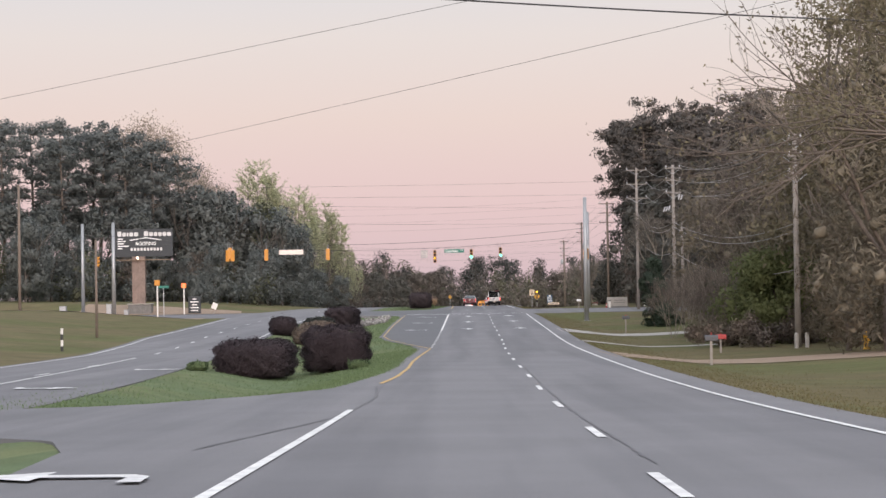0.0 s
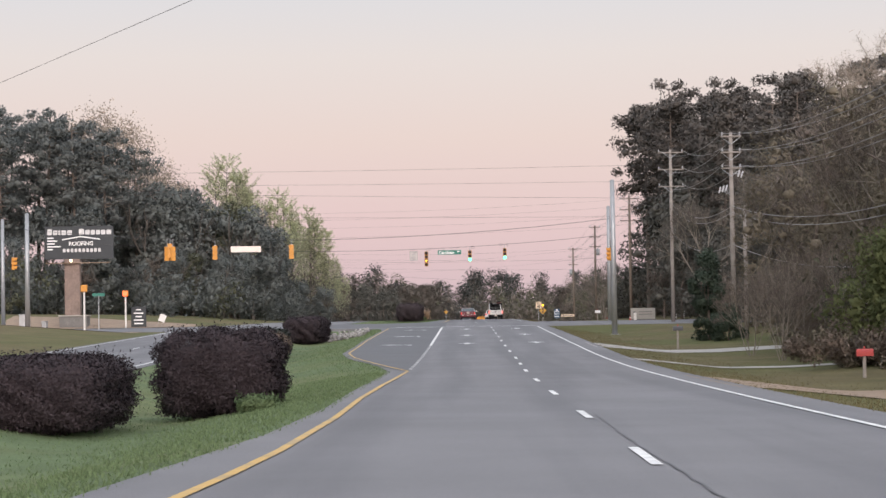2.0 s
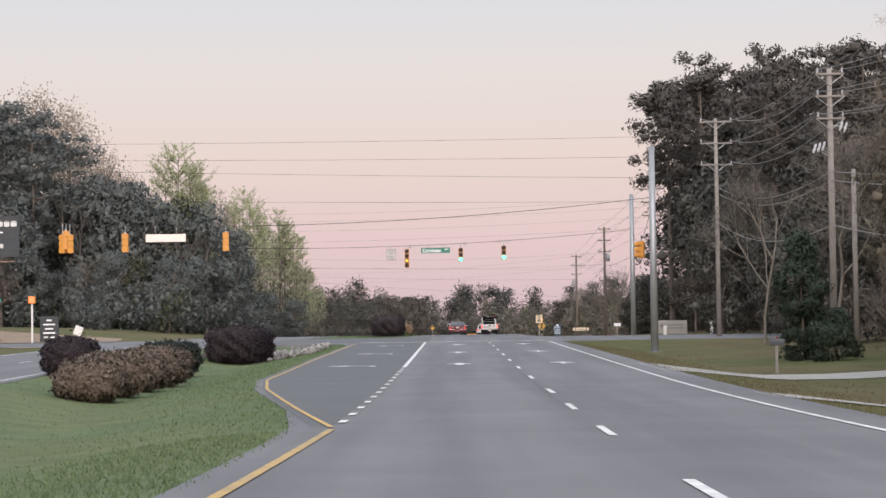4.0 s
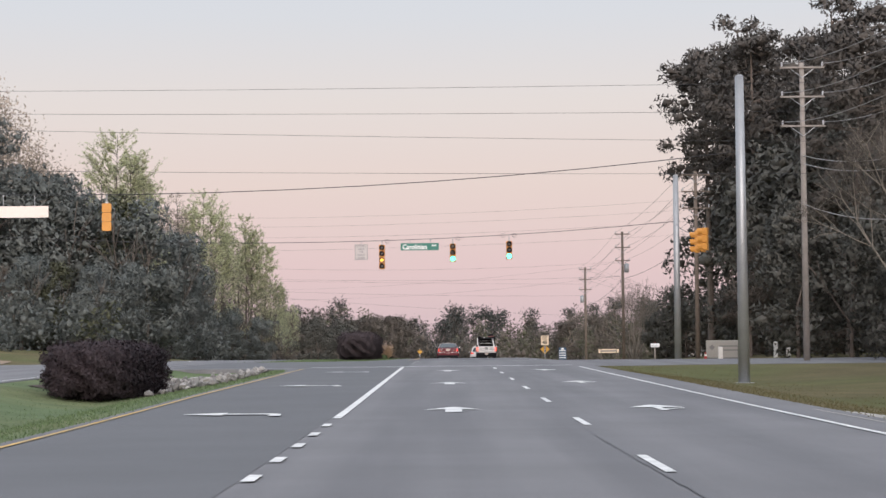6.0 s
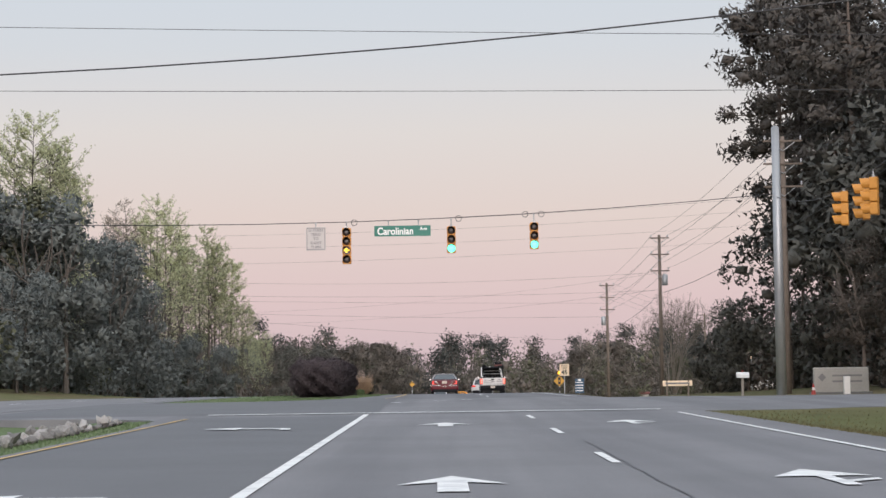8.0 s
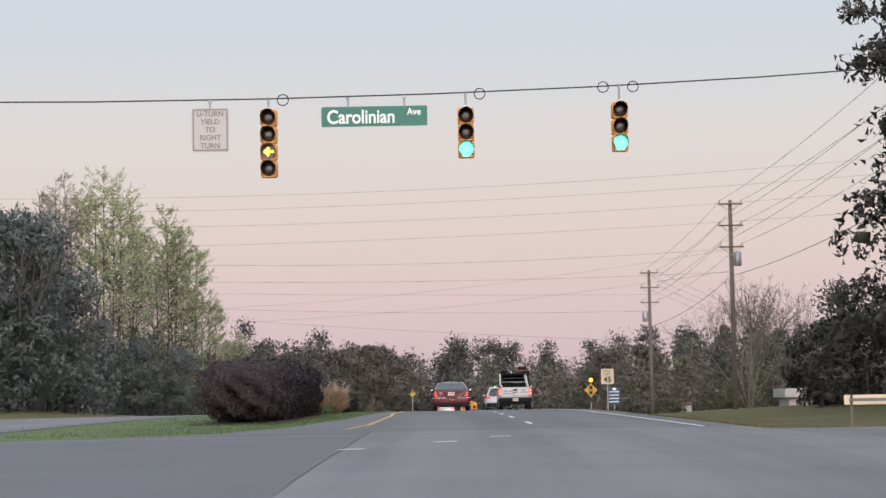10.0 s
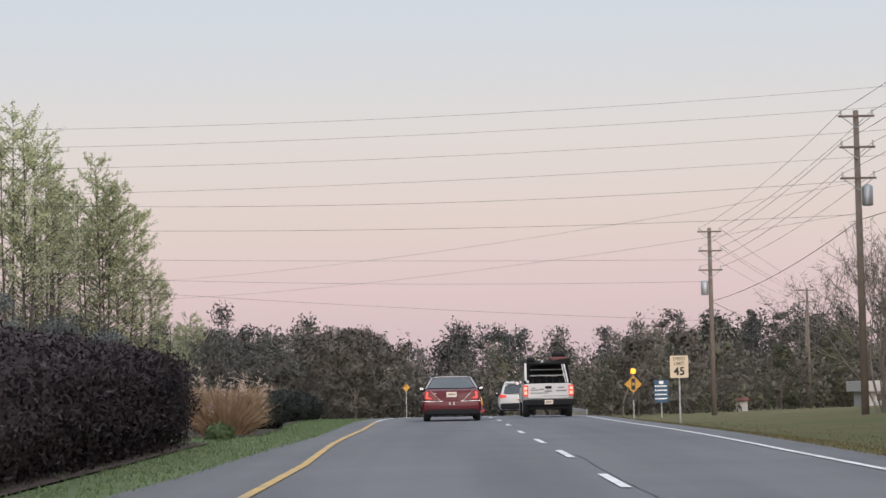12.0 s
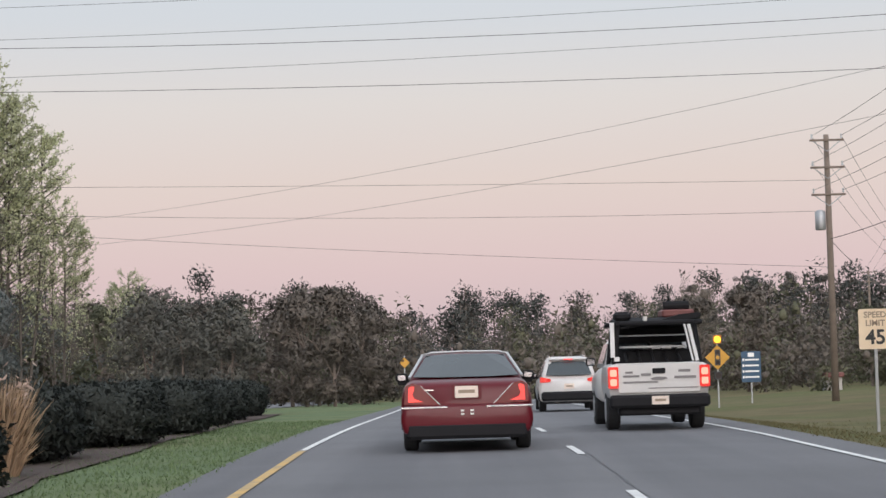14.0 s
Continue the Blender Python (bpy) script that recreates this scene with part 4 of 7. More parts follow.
def thicket(label, seed, n, x0, x1, y0, y1, h0, h1, kinds, per=120, size=0.24, gap=None):
    """Undergrowth that closes the foot of a wood."""
    r = np.random.default_rng(seed)
    lobes, mids, sizes = ({k: [] for k in kinds} for _ in range(3))
    for k in range(n):
        x, y, h = r.uniform(x0, x1), r.uniform(y0, y1), r.uniform(h0, h1)
        w = h * r.uniform(0.35, 0.6)
        if gap and gap[0] < x < gap[1]:
            continue
        c = np.array([x, y, gz(x, y) + h * 0.42])
        for _ in range(4):
            d = c + r.normal(size=3) * np.array([w, w, h * 0.4]) * 0.4
            e = shell(int(per * 0.6), r, 0.25)
            kind, reach = kinds[k % len(kinds)], (w * 0.6, w * 0.6, h * 0.36)
            mids[kind].append(d)
            sizes[kind].append(np.array(reach) * 0.2)
            lobes[kind].append(np.concatenate([d + e * np.array(reach), e], 1))
    top = thing("undergrowth", label, "undergrowth", kind="stuff")
    for kind, cs in lobes.items():
        cs = np.concatenate(cs)
        me = array_mesh("leaf_mass", *join(cores(mids[kind], sizes[kind], r), leaves(cs[:, :3], size * 0.78, r, 0.6, out=cs[:, 3:], stray=0.3)), M[kind])
        part("leaf_mass", me, None, top)


thicket("dark undergrowth at the foot of the wood beside the far carriageway", 201, 150, -60, -25, 262, 400, 2.5, 6.5, ["slate_leaf", "slate_leaf", "slate_leaf", "mid_leaf"])
thicket("dark undergrowth deep in the pine wood", 202, 90, -120, -52, 272, 345, 4, 9, ["slate_leaf", "slate_leaf", "brown_twig"], 150, 0.34)
thicket("dark undergrowth at the foot of the pines", 203, 120, 21.5, 52, 205, 300, 2.5, 6.0, ["dark_leaf", "dark_leaf", "brown_twig"])
thicket("brown leafless undergrowth behind the verge", 204, 110, 19, 48, 92, 205, 2.0, 6.0, ["brown_twig", "grey_twig", "brown_twig", "mid_leaf"], 130, 0.2)
thicket("budding undergrowth beyond the crest", 205, 230, -70, 95, 520, 575, 6, 11, ["far_brown", "far_olive", "far_brown", "far_pine"], 160, 0.32)
thicket("soft budding trees and undergrowth beyond the crest", 208, 150, -75, 110, 452, 515, 7, 11, ["far_brown", "far_olive", "far_brown"], 170, 0.3, (-5, 9))
thicket("budding undergrowth beside the lawns", 206, 60, 20, 80, 405, 470, 2.5, 6.5, ["far_brown", "far_olive", "far_brown"], 150, 0.2)
thicket("dark undergrowth left of the far carriageway", 207, 70, -60, -23, 395, 470, 2.5, 6.0, ["slate_leaf", "brown_twig", "mid_leaf"], 120, 0.26)

thicket("dry brown undergrowth at the edge of the verge", 209, 46, 13.2, 19.0, 111, 127, 1.1, 2.2, ["dry_leaf", "olive_twig", "brown_twig"], 420, 0.085)

# shrubs of the median islands
for seed, x, y, sx, sy, sz in ((71, -7.85, 77.3, 2.7, 5.4, 1.33), (72, -5.25, 83.2, 2.5, 3.7, 1.78), (73, -10.9, 182, 2.5, 12.0, 1.7)):
    put(shrub(seed, sx, sy, sz, "burgundy", "clipped burgundy-leaved shrub on the grass island", boxy=0.75, count=52000, size=0.031 if y < 100 else 0.05), x, y)
for seed, x, y, sx, sy, sz in ((76, -4.2, 80.2, 0.8, 1.6, 0.28), (77, -9.6, 74.0, 0.7, 1.2, 0.3), (78, -4.7, 276.3, 0.5, 0.7, 0.32)):
    put(shrub(seed, sx, sy, sz, "blade_green", "low mound of green weeds beside the hedge", "weed_mound", boxy=0.1, count=2600, size=0.05, category="weeds"), x, y)
put(shrub(74, 2.5, 23, 1.8, "burgundy_dark", "long overgrown burgundy hedge on the median", "hedge", boxy=0.55, count=90000, size=0.043, category="hedge"), -5.85, 261.6)
put(shrub(152, 2.3, 2.7, 1.3, "shrub_dark", "rounded dark green shrub among dry brown shrubs", boxy=0.2, count=14000, size=0.05), -11.3, 158.5)
put(shrub(151, 1.9, 2.4, 1.3, "burgundy", "small dark rounded shrub behind dry brown shrubs", boxy=0.2, count=9000, size=0.05), -12.9, 146)
for k, (x, y, h, w) in enumerate(((-10.2, 134, 1.15, 1.9), (-10.3, 138, 1.3, 2.1), (-10.4, 142.5, 1.2, 2.0), (-10.5, 147, 1.35, 2.2), (-10.7, 152, 1.2, 2.0))):
    put(shrub(80 + k, w, w * 1.3, h, "dry_leaf", "rounded shrub with dry brown leaves on the island", boxy=0.1, count=8000, size=0.06, core=True), x, y, turn=0.7 * k)
put(straw_clump(90, 0.95, 1.25, "tall dry pampas grass with feathery plumes", 6500, 70), -5.15, 281.4)
put(straw_clump(91, 0.5, 1.35, "tall dry pampas grass with feathery plumes", 2500, 30), -5.75, 297)
put(shrub(75, 1.6, 2.2, 1.12, "shrub_dark", "rounded dark green evergreen shrub beside dry grass", boxy=0.2, count=11000, size=0.045), -5.15, 290.5)
put(shrub(79, 1.0, 1.6, 1.35, "shrub_dark", "rounded dark green evergreen shrub beside dry grass", boxy=0.2, count=9000, size=0.045), -5.2, 285.4)
for seed, x, y, sx, sy, sz in ((111, -6.7, 302, 2.2, 4.2, 1.15), (112, -6.4, 309, 2.2, 4.4, 1.15), (113, -6.5, 317, 2.4, 4.8, 1.2), (114, -7.0, 326, 2.4, 4.8, 1.2), (115, -7.6, 336, 2.6, 5.0, 1.25), (116, -8.0, 346, 2.6, 5.0, 1.3)):
    put(shrub(seed, sx, sy, sz, "shrub_dark", "rounded dark green evergreen shrub on the median", boxy=0.25, count=14000, size=0.048), x, y)
# shrubs of the right verge
put(leafy_tree(121, 5.0, 3.6, "bush_green", "large shrub with dull green leaves", low=0.05, lobes=90, per=300, size=0.1, name="shrub", cat="shrub"), 17.6, 118)
put(leafy_tree(124, 7.0, 3.8, "olive_leaf", "large olive-green budding shrub", low=0.05, lobes=60, per=300, size=0.08, name="shrub", cat="shrub"), 19.6, 126)
put(leafy_tree(122, 3.2, 2.2, "brown_twig", "leafless brown thicket beside the verge", low=0.1, lobes=40, per=200, size=0.09, name="shrub", core=False, narrow=0.12, cat="shrub"), 15.4, 133)
put(leafy_tree(123, 5.6, 1.3, "cedar_green", "small dark green cedar branched to the ground", low=0.02, lobes=70, per=170, size=0.075, name="cedar_tree"), 14.8, 166)
put(leafy_tree(125, 2.2, 1.1, "cedar_green", "low dark green shrub beside a cedar", low=0.03, lobes=36, per=150, size=0.07, name="shrub", cat="shrub"), 15.6, 163)
for x, y, h in ((13.5, 128, 3.8), (15.2, 133, 4.4), (13.4, 137, 3.6), (16.5, 126, 4.8), (17.5, 138, 5.2), (16.0, 144, 4.6), (18.5, 131, 5.5)):
    put(bare_tree(int(x * 10), h, "leafless multi-stemmed shrub with pale stems", "brown_twig", 1800, 6, "bare_shrub", twig_size=0.18), x, y)
put(bare_tree(131, 7.2, "leafless many-stemmed crepe myrtle", "grey_twig", 3600, 14, "crepe_myrtle", twig_size=0.22), 18.6, 320)
for seed, x, y, s in ((141, 21.0, 296, 6.6), (142, 26.0, 300, 6.2), (143, 20.0, 303, 4.5)):
    put(leafy_tree(seed, s, s * 0.52, "dark_leaf", "dense dark green holly tree", low=0.03, size=0.12, per=200, name="holly_tree"), x, y)


def grass_edge(label, seed, n, y0, y1, place, mat, h0, h1):
    """Blades along the ragged edge of a lawn."""
    r = np.random.default_rng(seed)
    y = r.uniform(y0, y1, n)
    x = place(y, r)
    foot = np.stack([x, y, ground_z(x, y) - 0.01], -1)
    a = r.uniform(0, 6.28, n)
    side = np.stack([np.cos(a), np.sin(a), np.zeros(n)], -1) * r.uniform(0.008, 0.022, (n, 1))
    tip = foot + np.stack([r.normal(0, 0.03, n), r.normal(0, 0.03, n), r.uniform(h0, h1, n)], -1)
    v = np.stack([foot - side, foot + side, tip], 1).reshape(-1, 3)
    tagged(part("grass", array_mesh("grass", v, np.arange(3 * n).reshape(n, 3), M[mat])), label, "grass", kind="stuff")


inner = lambda y, r: ISLE_R(y) + 0.12 - np.abs(r.normal(0, 3.0, len(y)))
grass_edge("short green grass at the island's edge", 301, 32000, 39.5, 106, inner, "blade_green", 0.02, 0.08)
grass_edge("short green grass at the island's edge", 302, 18000, 107, 203, inner, "blade_green", 0.02, 0.08)
grass_edge("short green grass at the median's edge", 303, 32000, 236, 330, inner, "blade_green", 0.02, 0.08)
outer = lambda y, r: PAVE_R(y) - 0.12 + np.abs(r.normal(0, 2.6, len(y)))
grass_edge("short dry grass at the verge", 304, 32000, 30, 205, outer, "blade_dry", 0.02, 0.07)
grass_edge("short dry grass at the verge", 305, 16000, 238, 330, outer, "blade_dry", 0.02, 0.07)

# ---------------------------------------------------------------- road markings
def marking(name, geo, mat, label):
    return tagged(part(name, geo, M[mat]), label, "road marking", "road markings", "structure")


LEFT = lambda y: -1.9 + 0 * np.asarray(y, dtype=float)
marking("lane_line", line_strip(lambda y: -2.1 + 0 * y, 0.12, -20, 37.2, 0.012), "white_line", "worn solid white lane line")
marking("lane_line", line_strip(LEFT, 0.14, 149, 206.5), "white_line", "solid white turn-lane line")
marking("edge_line", line_strip(EDGE, 0.11, -20, 204), "white_line", "solid white edge line")
marking("edge_line", line_strip(EDGE, 0.11, 236, 520), "white_line", "solid white edge line")
marking("edge_line", line_strip(curve((52, -2.35), (57, -2.16), (61, -2.06), (70, -2.03), (80, -2.14), (90, -2.1), (107, -1.92)), 0.11, 54, 106.5), "yellow_line", "solid yellow edge line")
marking("edge_line", line_strip(curve((106.5, -1.95), (115, -3.1), (128, -4.8), (136, -5.5), (162, -5.9), (204, -6.1)), 0.085, 106.6, 204, 0.017), "yellow_line", "curved yellow edge line of the turn lane")
marking("edge_line", line_strip(curve((239, -2.25), (244, -1.95), (260, -1.8), (270, -1.95), (285, -2.0), (303, -2.25)), 0.12, 239, 303), "yellow_line", "solid yellow edge line")
marking("edge_line", line_strip(curve((303, -2.25), (351, -2.0), (420, -2.0)), 0.11, 303.2, 430), "white_line", "solid white edge line")
DASHES = [-17.0, -6.0, 4.8, 15.6, 25.6, 36.8, 47.2, 57.5, 68.4, 80.1, 91.2, 103.0, 112.8, 122.4, 134.1, 145.4, 156.6, 167.2, 178.3, 189.4, 200.0,
          242.1, 252.6, 260.7, 267.5, 276.0, 287.5, 299.0, 309.5, 320.0, 331, 342, 353, 364, 375, 386, 397]
for y0 in DASHES:
    marking("lane_dash", line_strip(DASH, 0.11, y0, y0 + 2.75, 0.012, 0.75), "white_line", "white lane dash")
for k in range(13):
    y0 = 108.2 + 3.12 * k
    marking("lane_dash", line_strip(LEFT, 0.13, y0, y0 + 0.95, 0.018, 0.5), "white_line", "short white turn-lane dash")
for k in range(22):
    y0 = 20 + 12.0 * k
    if 206 < y0 + 1.5 < 236:
        continue
    marking("lane_dash", line_strip(lambda y: (FAR_L(y) + FAR_R(y)) / 2, 0.11, y0, y0 + 3.0, 0.012, 0.75), "white_line", "white lane dash")
marking("edge_line", line_strip(lambda y: FAR_R(y) - 0.45, 0.11, 118, 203), "white_line", "solid white edge line")
marking("lane_line", line_strip(lambda y: FAR_R(y) - 3.9, 0.11, 44, 96), "white_line", "solid white turn-lane line of the opposite direction")
marking("edge_line", line_strip(lambda y: FAR_L(y) + 0.5, 0.11, -20, 203), "white_line", "solid white edge line")
marking("stop_line", strip(curve((0, -6.0)), curve((0, 5.6)), 207.0, 207.45, 0.024, 0.25, 2), "white_line", "solid white stop line")


def arrow(kind, x, y, turn=0.0):
    """A painted lane arrow, about three metres long."""
    g = Geo()
    if kind == "ahead":
        outlines = [[(-0.15, -1.3), (0.15, -1.3), (0.15, 0.3), (-0.15, 0.3)], [(-0.13, 0.3), (0.13, 0.3), (0.0, 1.5)], [(0.13, 0.3), (0.55, -0.1), (0.0, 1.5)], [(-0.55, -0.1), (-0.13, 0.3), (0.0, 1.5)]]
    elif kind == "left":
        outlines = [[(0.62, -0.3), (0.84, -0.3), (0.80, 0.5), (0.62, 0.36)], [(0.80, 0.5), (0.62, 0.80), (-0.2, 0.86), (-0.2, 0.52), (0.5, 0.48), (0.62, 0.36)], [(-0.2, 0.05), (-0.2, 1.35), (-0.95, 0.70)]]
    else:
        outlines = [[(-0.08, -1.5), (0.08, -1.5), (0.08, 0.1), (-0.08, 0.1)], [(-0.5, 0.1), (0.5, 0.1), (0.0, 1.5)], [(0.08, -1.0), (0.45, -0.6), (0.45, -0.35), (0.08, -0.7)]]
    lift = 0.028 if kind == "left" else 0.014
    for o in outlines:
        pts = [(x + math.cos(turn) * a - math.sin(turn) * b, y + math.sin(turn) * a + math.cos(turn) * b) for a, b in o]
        base = len(g.v)
        g.v.extend((a, b, float(road_z(b)) + lift) for a, b in pts)
        g.f.append(tuple(range(base, base + len(pts))))
    marking("lane_arrow", g, "white_line", "white painted lane arrow")


for y in (150.3, 171.7, 193.6):
    arrow("left", -3.75, y)
for y in (152.7, 174.2, 195.8):
    arrow("ahead", 0.05, y)
for y in (152.9, 174.6, 196.0):
    arrow("right", 3.8, y)
arrow("left", -3.7, 18.4)
for y in (54.5, 74.0):
    arrow("left", -11.0, y, math.pi)
for x, y in ((-1.5, 224.0), (-0.05, 227.3), (0.95, 230.2)):
    g = Geo()
    g.v = [(a, b, float(road_z(b)) + 0.012) for a, b in ((x - 0.22, y - 0.3), (x + 0.16, y - 0.05), (x + 0.22, y + 0.3), (x - 0.16, y + 0.05))]
    g.f = [(0, 1, 2, 3)]
    marking("guide_dash", g, "white_line", "white junction guide dash")


def crack(points, width, label):
    g = Geo()
    r = np.random.default_rng(int(points[0][1]) + 3)
    fine = []
    for (xa, ya), (xb, yb) in zip(points[:-1], points[1:]):
        n = max(2, int(abs(yb - ya) / 0.5 + abs(xb - xa) / 0.4))
        fine += [(xa + (xb - xa) * k / n + r.normal() * 0.012, ya + (yb - ya) * k / n) for k in range(n)]
    fine.append(points[-1])
    for x, y in fine:
        w = width * r.uniform(0.5, 1.3) / 2
        g.v += [(x - w, y, float(road_z(y)) + 0.009), (x + w, y, float(road_z(y)) + 0.009)]
    g.f = [(2 * k, 2 * k + 1, 2 * k + 3, 2 * k + 2) for k in range(len(fine) - 1)]
    tagged(part("crack_seal", g, M["crack"]), label, "road crack", "sealed cracks", "structure")


crack([(-3.2, 24), (-2.1, 34), (-1.95, 44), (-2.3, 52)], 0.04, "dark sealed crack in the asphalt")
crack([(-1.72, 214), (-1.66, 226), (-1.66, 239), (-2.1, 244)], 0.06, "dark joint in the junction asphalt")
for y0, y1, dx in ((20, 48, 0.16), (52, 70, 0.15), (118, 142, -0.14), (160, 186, 0.15), (246, 262, 0.16), (268, 300, 0.12)):
    crack([(float(DASH(y0)) + dx, y0), (float(DASH((y0 + y1) / 2)) + dx * 0.6, (y0 + y1) / 2), (float(DASH(y1)) + dx, y1)], 0.024, "dark joint between the lanes")

# ---------------------------------------------------------------- poles and wires
def wire(points, sag, radius, name="overhead_wire", label="thin dark overhead wire", group="overhead wires", mat="wire"):
    a, b = Vector(points[0]), Vector(points[1])
    pts = [a.lerp(b, k / 16) - Vector((0, 0, sag * 4 * (k / 16) * (1 - k / 16))) for k in range(17)]
    return tagged(part(name, Geo().tube(pts, radius, 5), M[mat], smooth=True), label, "wire", group)


def utility_pole(x, y, top, mat="pole_wood", arms=3, transformer=0, step=1.15, half=1.0):
    base = gz(x, y) - 0.3
    h = top - base
    root = thing("utility_pole", "tall weathered wooden utility pole with crossarms", "utility pole", "utility poles", pose(x, y, base))
    part("pole", Geo().tube([(0, 0, 0), (0, 0, h * 0.5), (0, 0, h)], [0.17, 0.145, 0.115], 12), M[mat], root, smooth=True)
    for k in range(arms):
        z = h - 0.25 - step * k
        arm = part("crossarm", Geo().box(-half, half, -0.17, -0.07, z - 0.045, z + 0.045, 0.012), M["pole_pale" if y < 230 else "pole_wood"], root)
        for s in (0.1 - half, half - 0.1):
            part("insulator", Geo().tube([(s, -0.12, z + 0.06), (s, -0.12, z + 0.13), (s, -0.12, z + 0.17), (s, -0.12, z + 0.27)], [0.025, 0.055, 0.04, 0.045], 8), M["insulator"], arm)
        part("brace", Geo().tube([(-0.6, -0.12, z - 0.04), (0, -0.16, z - 0.5)], 0.02, 5).tube([(0.6, -0.12, z - 0.04), (0, -0.16, z - 0.5)], 0.02, 5), M["steel"], arm)
    if transformer:
        z = h - transformer
        side = 0.38 if y < 330 else -0.38
        part("transformer", Geo().tube([(side, 0, z), (side, 0, z + 0.05), (side, 0, z + 0.8), (side, 0, z + 0.88)], [0.2, 0.23, 0.23, 0.12], 14), M["steel"], root, "grey transformer can", smooth=True)
    return (x, y, top)


POLES = [(17.0, 108.0, 9.4, "pole_pale", 3, 0, 0.9, 0.4), (16.8, 169.6, 11.7, "pole_pale", 3, 0, 1.0, 0.65), (17.7, 216.9, 14.4, "pole_pale", 3, 0, 1.45, 1.1), (17.4, 258.2, 12.8, "pole_wood", 3, 0, 1.15, 1.0),
         (17.5, 318.3, 12.4, "pole_wood", 3, 4.0, 1.3, 0.75), (16.8, 361.8, 10.9, "pole_wood", 3, 4.2, 1.2, 0.75), (36.7, 441.8, 10.7, "pole_wood", 2, 0, 1.15, 1.0), (50.0, 520.0, 11.0, "pole_wood", 2, 0, 1.15, 1.0)]
for p in POLES:
    utility_pole(*p)
for a, b in zip(POLES[:-1], POLES[1:]):
    near = b[1] < 220
    for level in range(min(a[4], b[4])):
        for s in (-1, 1):
            wire(((a[0] + s * (a[7] - 0.1), a[1] - 0.12, a[2] - 0.05 - a[6] * level), (b[0] + s * (b[7] - 0.1), b[1] - 0.12, b[2] - 0.05 - b[6] * level)), 0.9 if near else 0.4,
                 0.019 if near else 0.010, label="weathered grey power line" if near else "thin dark overhead wire", mat="power_line" if near else "wire")
    for drop in ((4.6, 5.0, 7.0) if near else (4.6,)):
        wire(((a[0], a[1], a[2] - drop), (b[0], b[1], b[2] - drop)), 1.0 if near else 0.45, 0.024 if near else 0.016, label="thick telephone cable between poles", mat="power_line" if near else "wire")
stub = thing("wooden_pole", "short weathered pole beside a tall utility pole", "pole", "", pose(17.1, 166.0, gz(17.1, 166.0) - 0.2))
part("shaft", Geo().tube([(0, 0, 0), (0, 0, 6.9 - gz(17.1, 166.0) + 0.2)], [0.13, 0.1], 10), M["pole_pale"], stub, smooth=True)
for dx, dz in ((-0.75, -3.6), (-0.55, -3.55), (-0.35, -3.5), (0.45, -2.6), (0.65, -2.65)):
    fuse = thing("fuse_cutout", "pale porcelain fuse cutout on a pole bracket", "fuse cutout", "fuse cutouts", pose(16.8 + dx, 169.4, 11.7 + dz, 0, 18, 0))
    part("body", Geo().tube([(0, 0, -0.22), (0, 0, -0.1), (0, 0, 0.0), (0, 0, 0.1), (0, 0, 0.22)], [0.03, 0.065, 0.045, 0.065, 0.03], 8), M["insulator"], fuse)
    part("bracket", Geo().tube([(0, 0, 0), (-dx * 0.95, 0.12, -0.1)], 0.02, 5), M["steel"], fuse)
# lines that cross the road: heights 19 m left and 10 m right of the path
for zl, zr in ((13.1, 12.9), (12.0, 11.6), (11.2, 10.3), (9.3, 8.7)):
    m = (zr - zl) / 28.0
    wire(((17.7, 212.5, zr + m * 8.2 + 0.0), (-75, 212.5, zl - m * 56.0)), 0.35, 0.009)
# beyond the crest they cross in three rows: plan line, heights 20 m left of the path, over it and 20 m right of it
def crossing(y, left, mid, right, x0=-75, x1=62, radius=0.007):
    bend, slope = (left + right - 2 * mid) / 800.0, (right - left) / 40.0
    xs = [x0 + (x1 - x0) * k / 30 for k in range(31)]
    line = Geo().tube([(x, y, mid + slope * x + bend * x * x) for x in xs], radius, 5)
    tagged(part("overhead_wire", line, M["wire"], smooth=True), "thin dark overhead wire", "wire", "overhead wires")


for left, mid, right in ((16.12, 16.42, 17.3), (15.1, 15.42, 16.2), (13.9, 14.15, 14.9), (12.45, 12.78, 13.5)):
    crossing(348.0, left, mid, right, radius=0.008)
for left, mid, right in ((9.2, 8.86, 9.6), (8.15, 7.78, 8.1)):
    crossing(318.2, left, mid, right, -75, 17.5)
for left, mid, right in ((9.6, 9.15, 8.85), (8.4, 7.7, 7.55), (7.65, 6.1, 4.9)):
    crossing(361.7, left, mid, right, -75, 16.8, radius=0.008)
for z0, z1, sag in ((9.9, 9.4, 0.9), (8.6, 8.1, 0.9)):
    wire(((-30, 395, z0), (17.5, 318.3, z1)), sag, 0.006)
wire(((20, 38.1, 10.5), (-60, 145.7, 10.5)), 0.1, 0.008)
wire(((20, 46.7, 10.5), (-60, 205.0, 10.5)), 0.2, 0.009)
wire(((-3, 63.8, 10.55), (26, 76, 10.5)), 0.15, 0.028)


